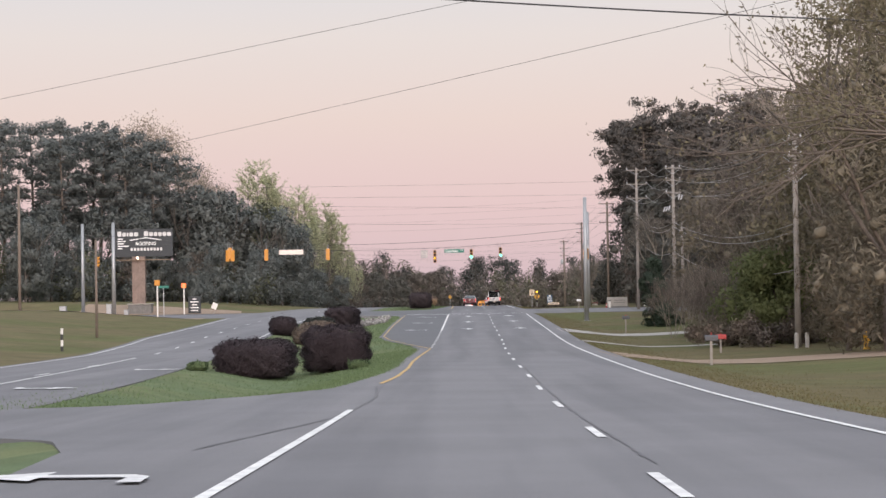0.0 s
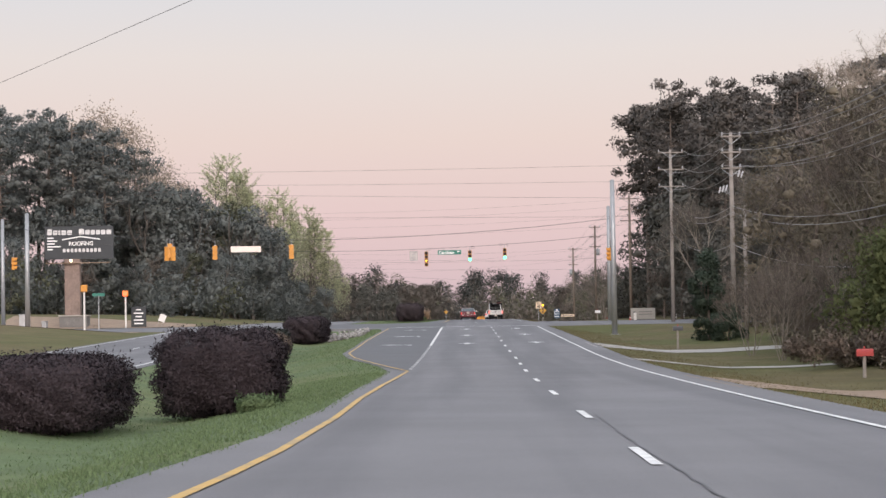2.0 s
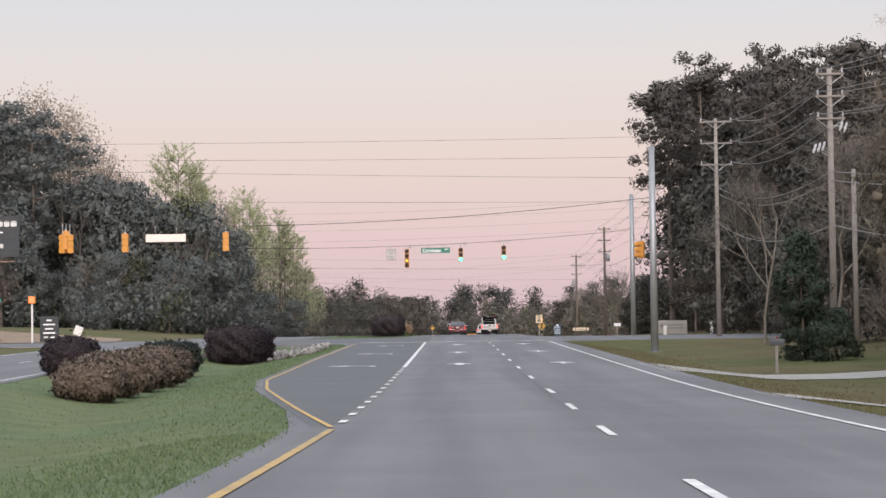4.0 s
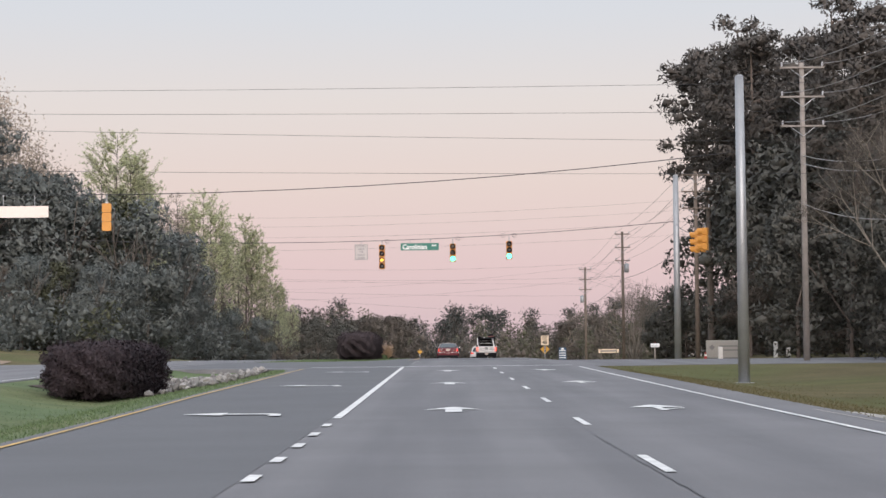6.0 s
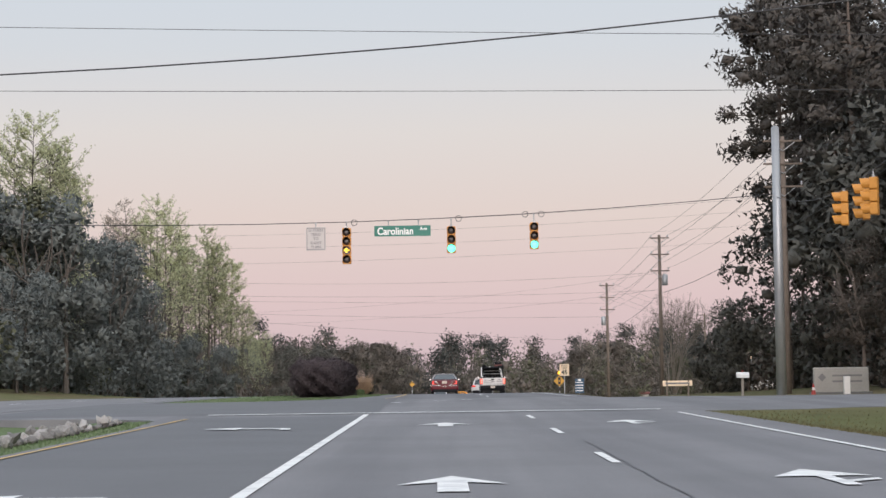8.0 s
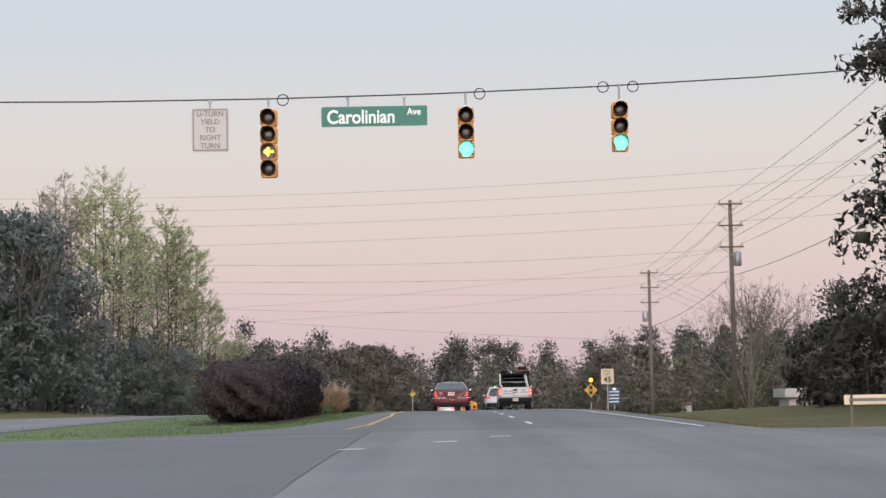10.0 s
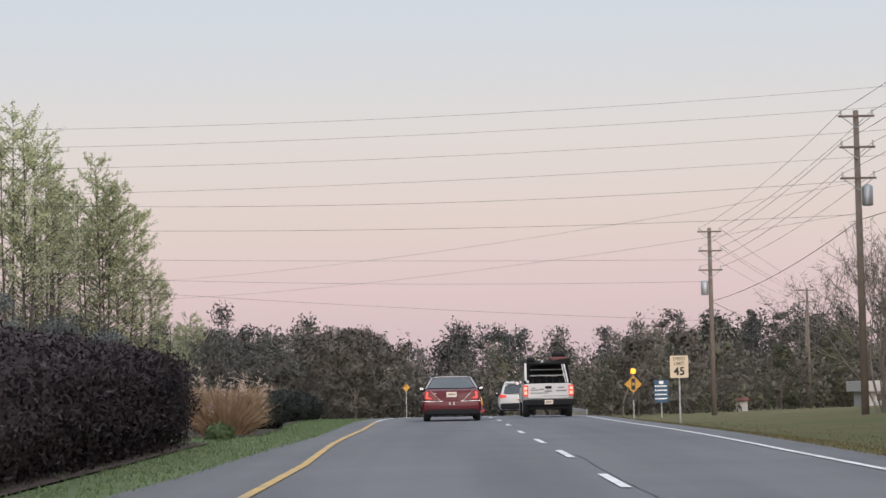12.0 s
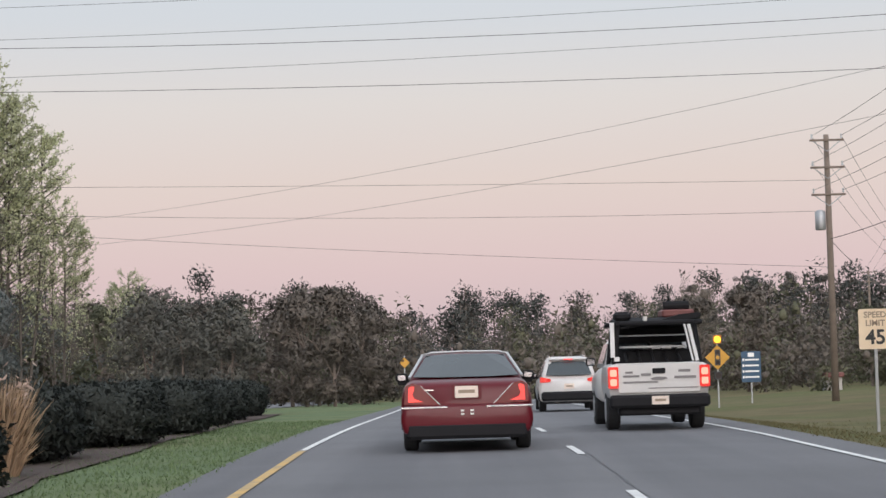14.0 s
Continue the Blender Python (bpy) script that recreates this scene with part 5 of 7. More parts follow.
def steel_pole(x, y, top, radius):
    base = gz(x, y) - 0.05
    h = top - base
    root = thing("signal_pole", "tall round galvanised steel signal pole", "signal pole", "signal poles", pose(x, y, base))
    part("shaft", Geo().tube([(0, 0, 0.05), (0, 0, h * 0.5), (0, 0, h)], [radius, radius * 0.88, radius * 0.74], 18), M["steel"], root, smooth=True)
    part("base_plate", Geo().box(-radius * 1.7, radius * 1.7, -radius * 1.7, radius * 1.7, 0, 0.06, 0.01), M["steel"], root)
    part("cap", Geo().tube([(0, 0, h), (0, 0, h + 0.06)], [radius * 0.78, radius * 0.4], 14), M["steel"], root)
    return Vector((x, y, top))


ST1 = steel_pole(10.8, 190.4, 10.15, 0.21)
ST2 = steel_pole(13.8, 238.3, 10.75, 0.21)
ST3 = steel_pole(-33.8, 199.5, 8.9, 0.2)
ST4 = steel_pole(-42.0, 228.0, 9.9, 0.2)


# ---------------------------------------------------------------- signals and signs
M["signal_yellow"] = material("signal_orange_yellow_paint", (0.56, 0.24, 0.035), 0.5, spread=0.12, scale=3, fine=20)
M["visor_black"] = material("matt_black_visor", (0.02, 0.02, 0.022), 0.6, spread=0.2)
M["lens_dark"] = material("unlit_signal_lens", (0.035, 0.025, 0.025), 0.25, spread=0.1)
M["lens_green"] = material("lit_green_lens", (0.05, 0.7, 0.5), 0.3, emit=3.6, emit_tint=(0.10, 1.0, 0.62))
M["lens_amber"] = material("lit_amber_arrow", (0.9, 0.5, 0.02), 0.3, emit=2.6, emit_tint=(1.0, 0.55, 0.02))
M["lens_red"] = material("lit_red_lens", (0.9, 0.06, 0.02), 0.3, emit=3.0, emit_tint=(1.0, 0.10, 0.03))
M["sign_white"] = material("white_sign_sheeting", (0.66, 0.64, 0.61), 0.5, spread=0.07)
M["sign_grey"] = material("aged_grey_sign_sheeting", (0.47, 0.43, 0.41), 0.5, spread=0.07)
M["sign_cream"] = material("aged_cream_sign_sheeting", (0.78, 0.62, 0.44), 0.5, spread=0.07)
M["sign_back"] = material("bare_aluminium_sign_back", (0.64, 0.56, 0.51), 0.4, metal=0.25, spread=0.06)
M["sign_green"] = material("green_sign_sheeting", (0.008, 0.14, 0.1), 0.45, spread=0.1)
M["sign_yellow"] = material("yellow_warning_sheeting", (0.52, 0.27, 0.03), 0.5, spread=0.1)
M["sign_blue"] = material("blue_sign_sheeting", (0.025, 0.07, 0.13), 0.5, spread=0.1)
M["sign_dark"] = material("faded_black_sign_board", (0.03, 0.034, 0.038), 0.6, spread=0.2, scale=1, fine=10)
M["ink_grey"] = material("faded_grey_ink", (0.2, 0.19, 0.19), 0.7, spread=0.15)
M["ink_black"] = material("black_ink", (0.03, 0.03, 0.03), 0.6, spread=0.1)
M["ink_faded"] = material("sun_faded_ink", (0.30, 0.23, 0.17), 0.7, spread=0.15)
M["ink_bar"] = material("weathered_white_lettering", (0.55, 0.54, 0.53), 0.6, spread=0.3, scale=4, fine=12)
M["ink_white"] = material("white_lettering", (0.78, 0.78, 0.76), 0.5, spread=0.06)


def lettering(name, words, size, m, mat, parent=None, depth=0.002, wide=1.0):
    """Words as flat raised letters, in the built-in font."""
    cu = bpy.data.curves.new(name, "FONT")
    cu.body, cu.size, cu.align_x, cu.align_y, cu.extrude = words, size, "CENTER", "CENTER", depth
    cu.offset = size * 0.022
    tmp = bpy.data.objects.new(name, cu)
    scene.collection.objects.link(tmp)
    bpy.context.view_layer.update()
    me = bpy.data.meshes.new_from_object(tmp.evaluated_get(bpy.context.evaluated_depsgraph_get()))
    bpy.data.objects.remove(tmp)
    me.materials.clear()
    me.materials.append(M[mat])
    ob = new(name, me)
    if parent is not None:
        ob.parent = parent
    ob.matrix_basis = m @ Matrix.Diagonal((wide, 1, 1, 1))
    return ob


def rounded(w, h, r, n=4):
    """A rounded rectangle, as an outline round the origin."""
    pts = []
    for cx0, cy0, a0 in ((w / 2 - r, h / 2 - r, 0), (-w / 2 + r, h / 2 - r, 90), (-w / 2 + r, -h / 2 + r, 180), (w / 2 - r, -h / 2 + r, 270)):
        pts += [(cx0 + r * math.cos(radians(a0 + 90 * k / n)), cy0 + r * math.sin(radians(a0 + 90 * k / n))) for k in range(n + 1)]
    return pts


def signal_head(x, y, z, sections, turn, lit=None, lit_mat="lens_green", lit_arrow=False, hanger=0.35, coil=0):
    """A signal head whose middle is at z and which faces -y before the turn."""
    root = thing("traffic_light", "orange-yellow traffic signal head hung from a span wire", "traffic light", "traffic lights", pose(x, y, z, 0, 0, turn))
    s, h = 0.355, sections * 0.355
    for k in range(sections):
        zc = h / 2 - s * (k + 0.5)
        part("housing", Geo().slab([(a, b + zc) for a, b in rounded(0.345, s - 0.012, 0.05)], "y", -0.09, 0.12), M["signal_yellow"], root)
        on = lit == k
        ring = lambda r, yy: [(r * math.cos(a), yy(a), zc + r * math.sin(a)) for a in (math.pi * (-0.28 + 1.56 * i / 14) for i in range(15))]
        visor = Geo().face_grid([ring(0.158, lambda a: -0.09), ring(0.158, lambda a: -0.33 - 0.05 * math.sin(a))], close=False)
        lining = Geo().face_grid([ring(0.152, lambda a: -0.09), ring(0.152, lambda a: -0.33 - 0.05 * math.sin(a))], close=False)
        part("visor_lining", lining, M["visor_black"], part("visor", visor, M["signal_yellow"], root))
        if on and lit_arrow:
            part("lens", Geo().disc((0, -0.10, zc), "y", 0.148, 0.03), M["lens_dark"], root)
            arrow_geo = Geo().slab([(-0.11, zc), (-0.01, zc + 0.10), (0.03, zc + 0.06), (0.0, zc + 0.022), (0.11, zc + 0.022), (0.11, zc - 0.022), (0.0, zc - 0.022), (0.03, zc - 0.06), (-0.01, zc - 0.10)], "y", -0.125, -0.117)
            part("arrow", arrow_geo, M["lens_amber"], root, "lit amber left arrow")
        else:
            part("lens", Geo().tube([(0, -0.09, zc), (0, -0.115, zc), (0, -0.13, zc)], [0.15, 0.13, 0.06], 20), M[lit_mat] if on else M["lens_dark"], root, "lit lens" if on else "", smooth=True)
    part("hanger", Geo().tube([(0, 0, h / 2 - 0.02), (0, 0, h / 2 + hanger)], 0.022, 8).box(-0.05, 0.05, -0.04, 0.04, h / 2, h / 2 + 0.06), M["steel"], root)
    for side in range(coil):
        sx = 0.30 if side == 0 else -0.34
        loop = [(sx + 0.115 * math.cos(a), 0.0, h / 2 + hanger - 0.06 + 0.115 * math.sin(a)) for a in (2 * math.pi * k / 20 for k in range(21))]
        part("cable_loop", Geo().tube(loop, 0.012, 5), M["visor_black"], root, smooth=True)
    return root


def sagging(a, b, sag, share):
    """The height of a wire between two ends at a share of its way."""
    return a[2] + (b[2] - a[2]) * share - 4 * sag * share * (1 - share)


FAR_SPAN = ((13.8, 238.3, 8.05), (-42.0, 228.0, 8.5), 1.55)
NEAR_SPAN = ((10.8, 190.4, 7.4), (-33.8, 197.0, 7.6), 1.2)
SIDE_SPAN = ((10.8, 190.4, 7.3), (13.8, 238.3, 7.9), 1.45)
WEST_SPAN = ((-33.8, 199.5, 7.4), (-42.0, 228.0, 8.2), 1.4)
for a, b, sag in (FAR_SPAN, NEAR_SPAN, SIDE_SPAN, WEST_SPAN):
    wire((a, b), sag, 0.016, "span_wire", "steel span wire that carries the signals", "span wires")


def hung_light(span, share, z, sections, turn, **more):
    """A signal head that hangs from a span wire, its middle at z."""
    a, b, sag = span
    x, y = a[0] + (b[0] - a[0]) * share, a[1] + (b[1] - a[1]) * share
    signal_head(x, y, z, sections, turn, hanger=sagging(a, b, sag, share) - z - sections * 0.1775 + 0.03, **more)


far_share = lambda x: (13.8 - x) / 55.8
near_share = lambda x: (10.8 - x) / 44.6
hung_light(FAR_SPAN, far_share(-3.6), 5.92, 4, 0, lit=2, lit_mat="lens_amber", lit_arrow=True, coil=1)
hung_light(FAR_SPAN, far_share(0.5), 6.17, 3, 0, lit=2, coil=1)
hung_light(FAR_SPAN, far_share(3.8), 6.32, 3, 0, lit=2, coil=2)
hung_light(NEAR_SPAN, near_share(-22.36), 5.5, 3, 165)
hung_light(NEAR_SPAN, near_share(-22.15), 5.72, 3, 185)
hung_light(NEAR_SPAN, near_share(-21.93), 5.5, 3, 205)
hung_light(NEAR_SPAN, near_share(-18.7), 5.5, 3, 178)
hung_light(NEAR_SPAN, near_share(-12.9), 5.45, 3, 182)
hung_light(SIDE_SPAN, 0.44, 5.42, 3, -110)
hung_light(SIDE_SPAN, 0.475, 5.42, 3, -100)
hung_light(SIDE_SPAN, 0.57, 5.62, 3, -105)
hung_light(WEST_SPAN, 0.52, 5.5, 3, 90)


def hung_sign(name, label, x, y, z, w, h, face, hangers, rise, turn=0.0):
    root = thing(name, label, "road sign", "", pose(x, y, z, 0, 0, turn))
    part("panel", Geo().slab(rounded(w, h, 0.03), "y", -0.012, 0.012), M[face], root)
    for hx in hangers:
        part("hanger", Geo().tube([(hx, 0, h / 2 - 0.03), (hx, 0, h / 2 + rise)], 0.018, 6).box(hx - 0.04, hx + 0.04, -0.02, 0.02, h / 2 + rise - 0.05, h / 2 + rise, 0.008), M["steel"], root)
    return root


street = hung_sign("street_sign", "green overhead street sign with white lettering", -1.42, 235.55, 6.52, 2.22, 0.42, "sign_green", (-0.55, 0.63), sagging(*FAR_SPAN, far_share(-1.42)) - 6.73)
lettering("lettering", "Carolinian", 0.40, pose(-0.28, -0.015, -0.02, 90), "ink_white", street, wide=0.86)
lettering("lettering", "Ave", 0.20, pose(0.83, -0.015, 0.08, 90), "ink_white", street, wide=0.9)
uturn = hung_sign("regulatory_sign", "grey-white overhead sign with faded grey lettering", -4.79, 234.87, 6.2, 0.76, 0.90, "sign_grey", (0.0,), sagging(*FAR_SPAN, far_share(-4.79)) - 6.65)
frame_out, frame_in = rounded(0.72, 0.86, 0.03), rounded(0.67, 0.81, 0.02)
part("border", Geo().face_grid([[(a, -0.016, b) for a, b in frame_out], [(a, -0.016, b) for a, b in frame_in]], caps=False), M["ink_grey"], uturn)
for k, words in enumerate(("U-TURN", "YIELD", "TO", "RIGHT", "TURN")):
    lettering("lettering", words, 0.15, pose(0, -0.015, 0.33 - 0.165 * k, 90), "ink_grey", uturn)
hung_sign("street_sign", "bare metal back of an overhead street sign", -16.35, 194.4, 5.72, 2.26, 0.44, "sign_back", (-0.6, 0.6), sagging(*NEAR_SPAN, near_share(-16.35)) - 5.94)


def post_sign(name, label, x, y, z, outline, face, post_h, turn=0.0, post="steel", post_r=0.035, sink=0.1):
    """A sign panel with its middle at z on a post that reaches the ground."""
    g = gz(x, y) - sink
    root = thing(name, label, "road sign", "", pose(x, y, g, 0, 0, turn))
    part("post", Geo().box(-post_r, post_r, 0.0, 2 * post_r * 0.7, 0, post_h - g, 0.006), M[post], root)
    part("panel", Geo().slab([(a, b + z - g) for a, b in outline], "y", -0.015, 0.0), M[face], root)
    return root, z - g


speed, sz = post_sign("speed_limit_sign", "cream speed limit sign on a steel post beside the road", 9.8, 318.0, 1.85, rounded(0.76, 0.92, 0.05), "sign_cream", 2.3)
lettering("lettering", "SPEED", 0.19, pose(0, -0.018, sz + 0.32, 90), "ink_faded", speed)
lettering("lettering", "LIMIT", 0.19, pose(0, -0.018, sz + 0.13, 90), "ink_faded", speed)
lettering("lettering", "45", 0.46, pose(0, -0.018, sz - 0.20, 90), "ink_black", speed)
warn, wz = post_sign("signal_ahead_sign", "yellow diamond signal-ahead sign under a lit amber beacon", 12.1, 365.0, 1.25, [(0, 0.56), (-0.56, 0), (0, -0.56), (0.56, 0)], "sign_yellow", 2.3)
part("symbol", Geo().slab([(a, b + wz) for a, b in rounded(0.26, 0.72, 0.04)], "y", -0.022, -0.016), M["ink_black"], warn)
for k, mt in enumerate(("lens_dark", "sign_yellow", "lens_dark")):
    part("symbol_dot", Geo().disc((0, -0.025, wz + 0.23 - 0.23 * k), "y", 0.085, 0.006, 14), M[mt], warn)
part("beacon_box", Geo().slab([(a, b + wz + 0.82) for a, b in rounded(0.36, 0.38, 0.05)], "y", -0.12, 0.06), M["signal_yellow"], warn)
part("beacon_lens", Geo().disc((0, -0.13, wz + 0.82), "y", 0.14, 0.03), M["lens_amber"], warn, "lit amber beacon lens")
part("beacon_box", Geo().slab([(a, b + wz - 0.82) for a, b in rounded(0.34, 0.36, 0.05)], "y", -0.12, 0.06), M["visor_black"], warn)
part("beacon_lens", Geo().disc((0, -0.13, wz - 0.82), "y", 0.13, 0.03), M["lens_dark"], warn, "unlit beacon lens")
blue, bz = post_sign("service_sign", "blue guide sign with rows of pale writing", 14.6, 372.0, 0.75, rounded(0.95, 1.5, 0.05), "sign_blue", 1.4)
for k in range(4):
    part("writing_bar", Geo().box(-0.30, 0.38, -0.022, -0.016, bz + 0.30 - 0.28 * k, bz + 0.38 - 0.28 * k), M["ink_white"], blue)
    part("writing_bar", Geo().box(-0.42, -0.34, -0.022, -0.016, bz + 0.28 - 0.28 * k, bz + 0.40 - 0.28 * k), M["ink_white"], blue)
part("symbol", Geo().slab([(a, b + bz + 0.58) for a, b in rounded(0.3, 0.2, 0.03)], "y", -0.022, -0.016), M["ink_white"], blue)
post_sign("warning_sign", "yellow diamond warning sign among the median trees", -3.6, 430.0, 1.45, [(0, 0.4), (-0.4, 0), (0, -0.4), (0.4, 0)], "sign_yellow", 2.0, 12)

# ---------------------------------------------------------------- billboard and corner on the left
def billboard(x, y, z0, w, h):
    g = gz(x, y) - 0.1
    root = thing("billboard", "dark roadside billboard with white lettering on a steel post", "billboard", "", pose(x, y, g))
    b = z0 - g
    part("panel", Geo().box(-w / 2, w / 2, -0.12, 0.12, b, b + h, 0.02), M["sign_dark"], root)
    part("catwalk", Geo().box(-w / 2 + 0.2, w / 2 - 0.3, -0.75, -0.15, b - 0.42, b - 0.34, 0.01), M["dirt"], root)
    part("post", Geo().box(-1.35, 0.1, -0.4, 0.4, 0, b, 0.03), M["post_panel"], root, "tall clad sign post")
    part("lamp", Geo().tube([(-0.6, -1.2, b - 0.15), (-0.6, -0.9, b - 0.25)], [0.13, 0.09], 10), M["lamp_warm"], root, "lit floodlight")
    # name and number as plain bars
    for x0, widths in ((-0.46 * w, (0.44, 0.42, 0.2, 0.46, 0.46)), (0.0, (0.50, 0.44, 0.40, 0.40, 0.42, 0.46))):
        for k, wd in enumerate(widths):
            tall = 0.56 if k == 0 else 0.44
            part("writing_bar", Geo().slab([(a + x0 + wd / 2, c + b + h - 0.80 + tall / 2) for a, c in rounded(wd, tall, 0.1)], "y", -0.135, -0.121), M["ink_bar"], root)
            x0 += wd + 0.09
    lettering("lettering", "ROOFING", 0.52, pose(0.2, -0.13, b + h - 1.65, 90), "ink_white", root, 0.004)
    part("roof_shape", Geo().slab([(-1.6, b + h - 1.30), (0.2, b + h - 1.02), (2.0, b + h - 1.30), (2.0, b + h - 1.20), (0.2, b + h - 0.92), (-1.6, b + h - 1.20)], "y", -0.135, -0.121), M["ink_white"], root)
    for k in range(10):
        part("writing_bar", Geo().slab([(a - 1.40 + k * 0.37, c + b + h - 2.27) for a, c in rounded(0.26, 0.34, 0.08)], "y", -0.135, -0.121), M["ink_bar"], root)
    for k in range(5):
        part("writing_bar", Geo().box(-0.46 * w, -0.46 * w + (0.6, 0.95, 0.7, 1.25, 0.5)[k], -0.135, -0.121, b + h - 1.15 - 0.27 * k, b + h - 1.03 - 0.27 * k), M["ink_white"], root)


M["post_panel"] = material("weathered_sign_post_cladding", (0.20, 0.145, 0.12), 0.7, spread=0.4, scale=0.8, fine=6)
M["lamp_warm"] = material("lit_warm_floodlight", (1.0, 0.8, 0.6), 0.4, emit=3.0, emit_tint=(1.0, 0.72, 0.5))
billboard(-36.4, 235.5, 6.45, 6.5, 3.1)
plinth = thing("planter", "grey brick planter round the billboard post", "planter", "", pose(-36.8, 234.8, gz(-36.8, 234.8)))
part("wall", Geo().box(-1.3, 1.3, -0.6, 1.0, -0.1, 1.0, 0.04), M["rock"], plinth)
part("coping", Geo().box(-1.4, 1.4, -0.7, 1.1, 1.0, 1.1, 0.02), M["concrete"], plinth)


def crossing_signal(x, y, z, lit):
    g = gz(x, y) - 0.05
    root = thing("crossing_signal", "short signal head on a pale post at the corner", "crossing signal", "crossing signals", pose(x, y, g))
    part("post", Geo().tube([(0, 0, 0), (0, 0, z - g)], 0.08, 10), M["sign_white"], root)
    part("housing", Geo().box(-0.26, 0.26, -0.2, 0.15, z - g - 0.1, z - g + 0.45, 0.04), M["signal_yellow"], root)
    if lit:
        part("lens", Geo().box(-0.2, 0.2, -0.225, -0.2, z - g - 0.04, z - g + 0.38, 0.01), M["lens_red"], root, "lit red lens")


crossing_signal(-30.6, 206, 3.0, False)
crossing_signal(-31.5, 232, 2.9, True)
name_post, nz = post_sign("street_name_sign", "small green street name sign on a post", -32.6, 224, 2.9, rounded(1.1, 0.28, 0.03), "sign_green", 3.0)
board = thing("notice_board", "dark upright notice board with pale writing", "sign board", "", pose(-30.6, 234, gz(-30.6, 234) - 0.05))
part("panel", Geo().box(-0.7, 0.7, -0.1, 0.1, 0.1, 2.0, 0.03), M["sign_dark"], board)
for k, wd in enumerate((0.4, 0.9, 0.6, 0.9, 0.8)):
    part("writing_bar", Geo().box(-wd / 2, wd / 2, -0.115, -0.101, 1.65 - 0.32 * k, 1.76 - 0.32 * k), M["ink_white"], board)
yard = thing("yard_sign", "small white yard sign leaning over", "yard sign", "", pose(-28.6, 233, gz(-28.6, 233), 0, 22, 0))
part("panel", Geo().box(-0.3, 0.3, -0.01, 0.01, 0.6, 1.3), M["sign_white"], yard)
part("leg", Geo().tube([(-0.2, 0, -0.1), (-0.2, 0, 0.7)], 0.012, 5), M["steel"], yard)
part("leg", Geo().tube([(0.2, 0, -0.1), (0.2, 0, 0.7)], 0.012, 5), M["steel"], yard)
for x, y, w, h in ((-34.6, 201.5, 0.5, 1.2), (-33.2, 203, 0.4, 0.8), (-41.5, 214, 0.7, 1.3)):
    box_root = thing("utility_cabinet", "grey metal utility cabinet beside the signal pole", "utility cabinet", "utility cabinets", pose(x, y, gz(x, y)))
    part("body", Geo().box(-w / 2, w / 2, -0.25, 0.25, -0.05, h, 0.03), M["steel"], box_root)
    part("lid", Geo().box(-w / 2 - 0.03, w / 2 + 0.03, -0.28, 0.28, h, h + 0.05, 0.01), M["steel"], box_root)
for x, y, top, r, mt in ((-31.2, 132, 5.2, 0.11, "pole_pale"), (-44.0, 205, 13.0, 0.16, "pole_wood"), (-24.9, 140, 5.5, 0.1, "pole_wood")):
    g0 = gz(x, y) - 0.3
    root = thing("wooden_pole", "weathered wooden pole beside the far carriageway", "pole", "wooden poles", pose(x, y, g0, 0, -2.5 if mt == "pole_pale" else 0, 0))
    part("shaft", Geo().tube([(0, 0, 0), (0, 0, top - g0)], [r, r * 0.75], 10), M[mt], root, smooth=True)
marker = thing("delineator_post", "black and white banded marker post", "marker post", "", pose(-21.8, 112, gz(-21.8, 112)))
for k in range(4):
    part("band", Geo().tube([(0, 0, -0.05 + 0.32 * k), (0, 0, 0.27 + 0.32 * k)], 0.075, 10), M["ink_black" if k % 2 == 0 else "sign_white"], marker)


def ground_sheet(name, label, outline, mat, lift=0.03):
    """A flat patch of dirt, mulch, gap shade or paving that follows the ground."""
    g = Geo()
    xs, ys = [p[0] for p in outline], [p[1] for p in outline]
    cx0, cy0 = sum(xs) / len(xs), sum(ys) / len(ys)
    rings = []
    for s in np.linspace(1, 0.04, 9):
        ring = []
        for (xa, ya), (xb, yb) in zip(outline, outline[1:] + outline[:1]):
            for k in range(6):
                x, y = xa + (xb - xa) * k / 6, ya + (yb - ya) * k / 6
                x, y = cx0 + (x - cx0) * s, cy0 + (y - cy0) * s
                w = 0.25 * noise.noise((x * 0.5, y * 0.5, 3.0)) * s
                ring.append((x + w, y + w, gz(x + w, y + w) + lift))
        rings.append(ring)
    g.face_grid(rings, caps=False)
    return tagged(part(name, g, M[mat], smooth=True), label, "ground patch", "", "structure")


ground_sheet("dirt_patch", "bare sandy dirt at the corner", [(-44, 196), (-25.5, 198), (-26, 207), (-44, 206)], "dirt")
ground_sheet("dirt_patch", "bare sandy dirt and mulch round the billboard", [(-44, 229.5), (-25, 230), (-26, 240), (-44, 241)], "dirt", 0.05)
# dark sheet stands in for the shade in the gaps between the stones
ground_sheet("mulch_bed", "dark silt between the rip-rap stones", [(-13.3, 180.5), (-8.6, 180.5), (-7.4, 190), (-7.4, 203.5), (-12.5, 203.5)], "mulch", 0.03)
ground_sheet("mulch_bed", "dark mulch bed under the evergreen shrubs", [(-9.6, 279), (-4.2, 279), (-4.4, 288), (-5.0, 298), (-5.5, 318), (-6.4, 350), (-9.8, 350)], "mulch", 0.03)
ground_sheet("mulch_bed", "dark mulch under the burgundy hedge", [(-7.2, 249.5), (-4.5, 249.5), (-4.4, 273), (-7.2, 273)], "mulch", 0.03)


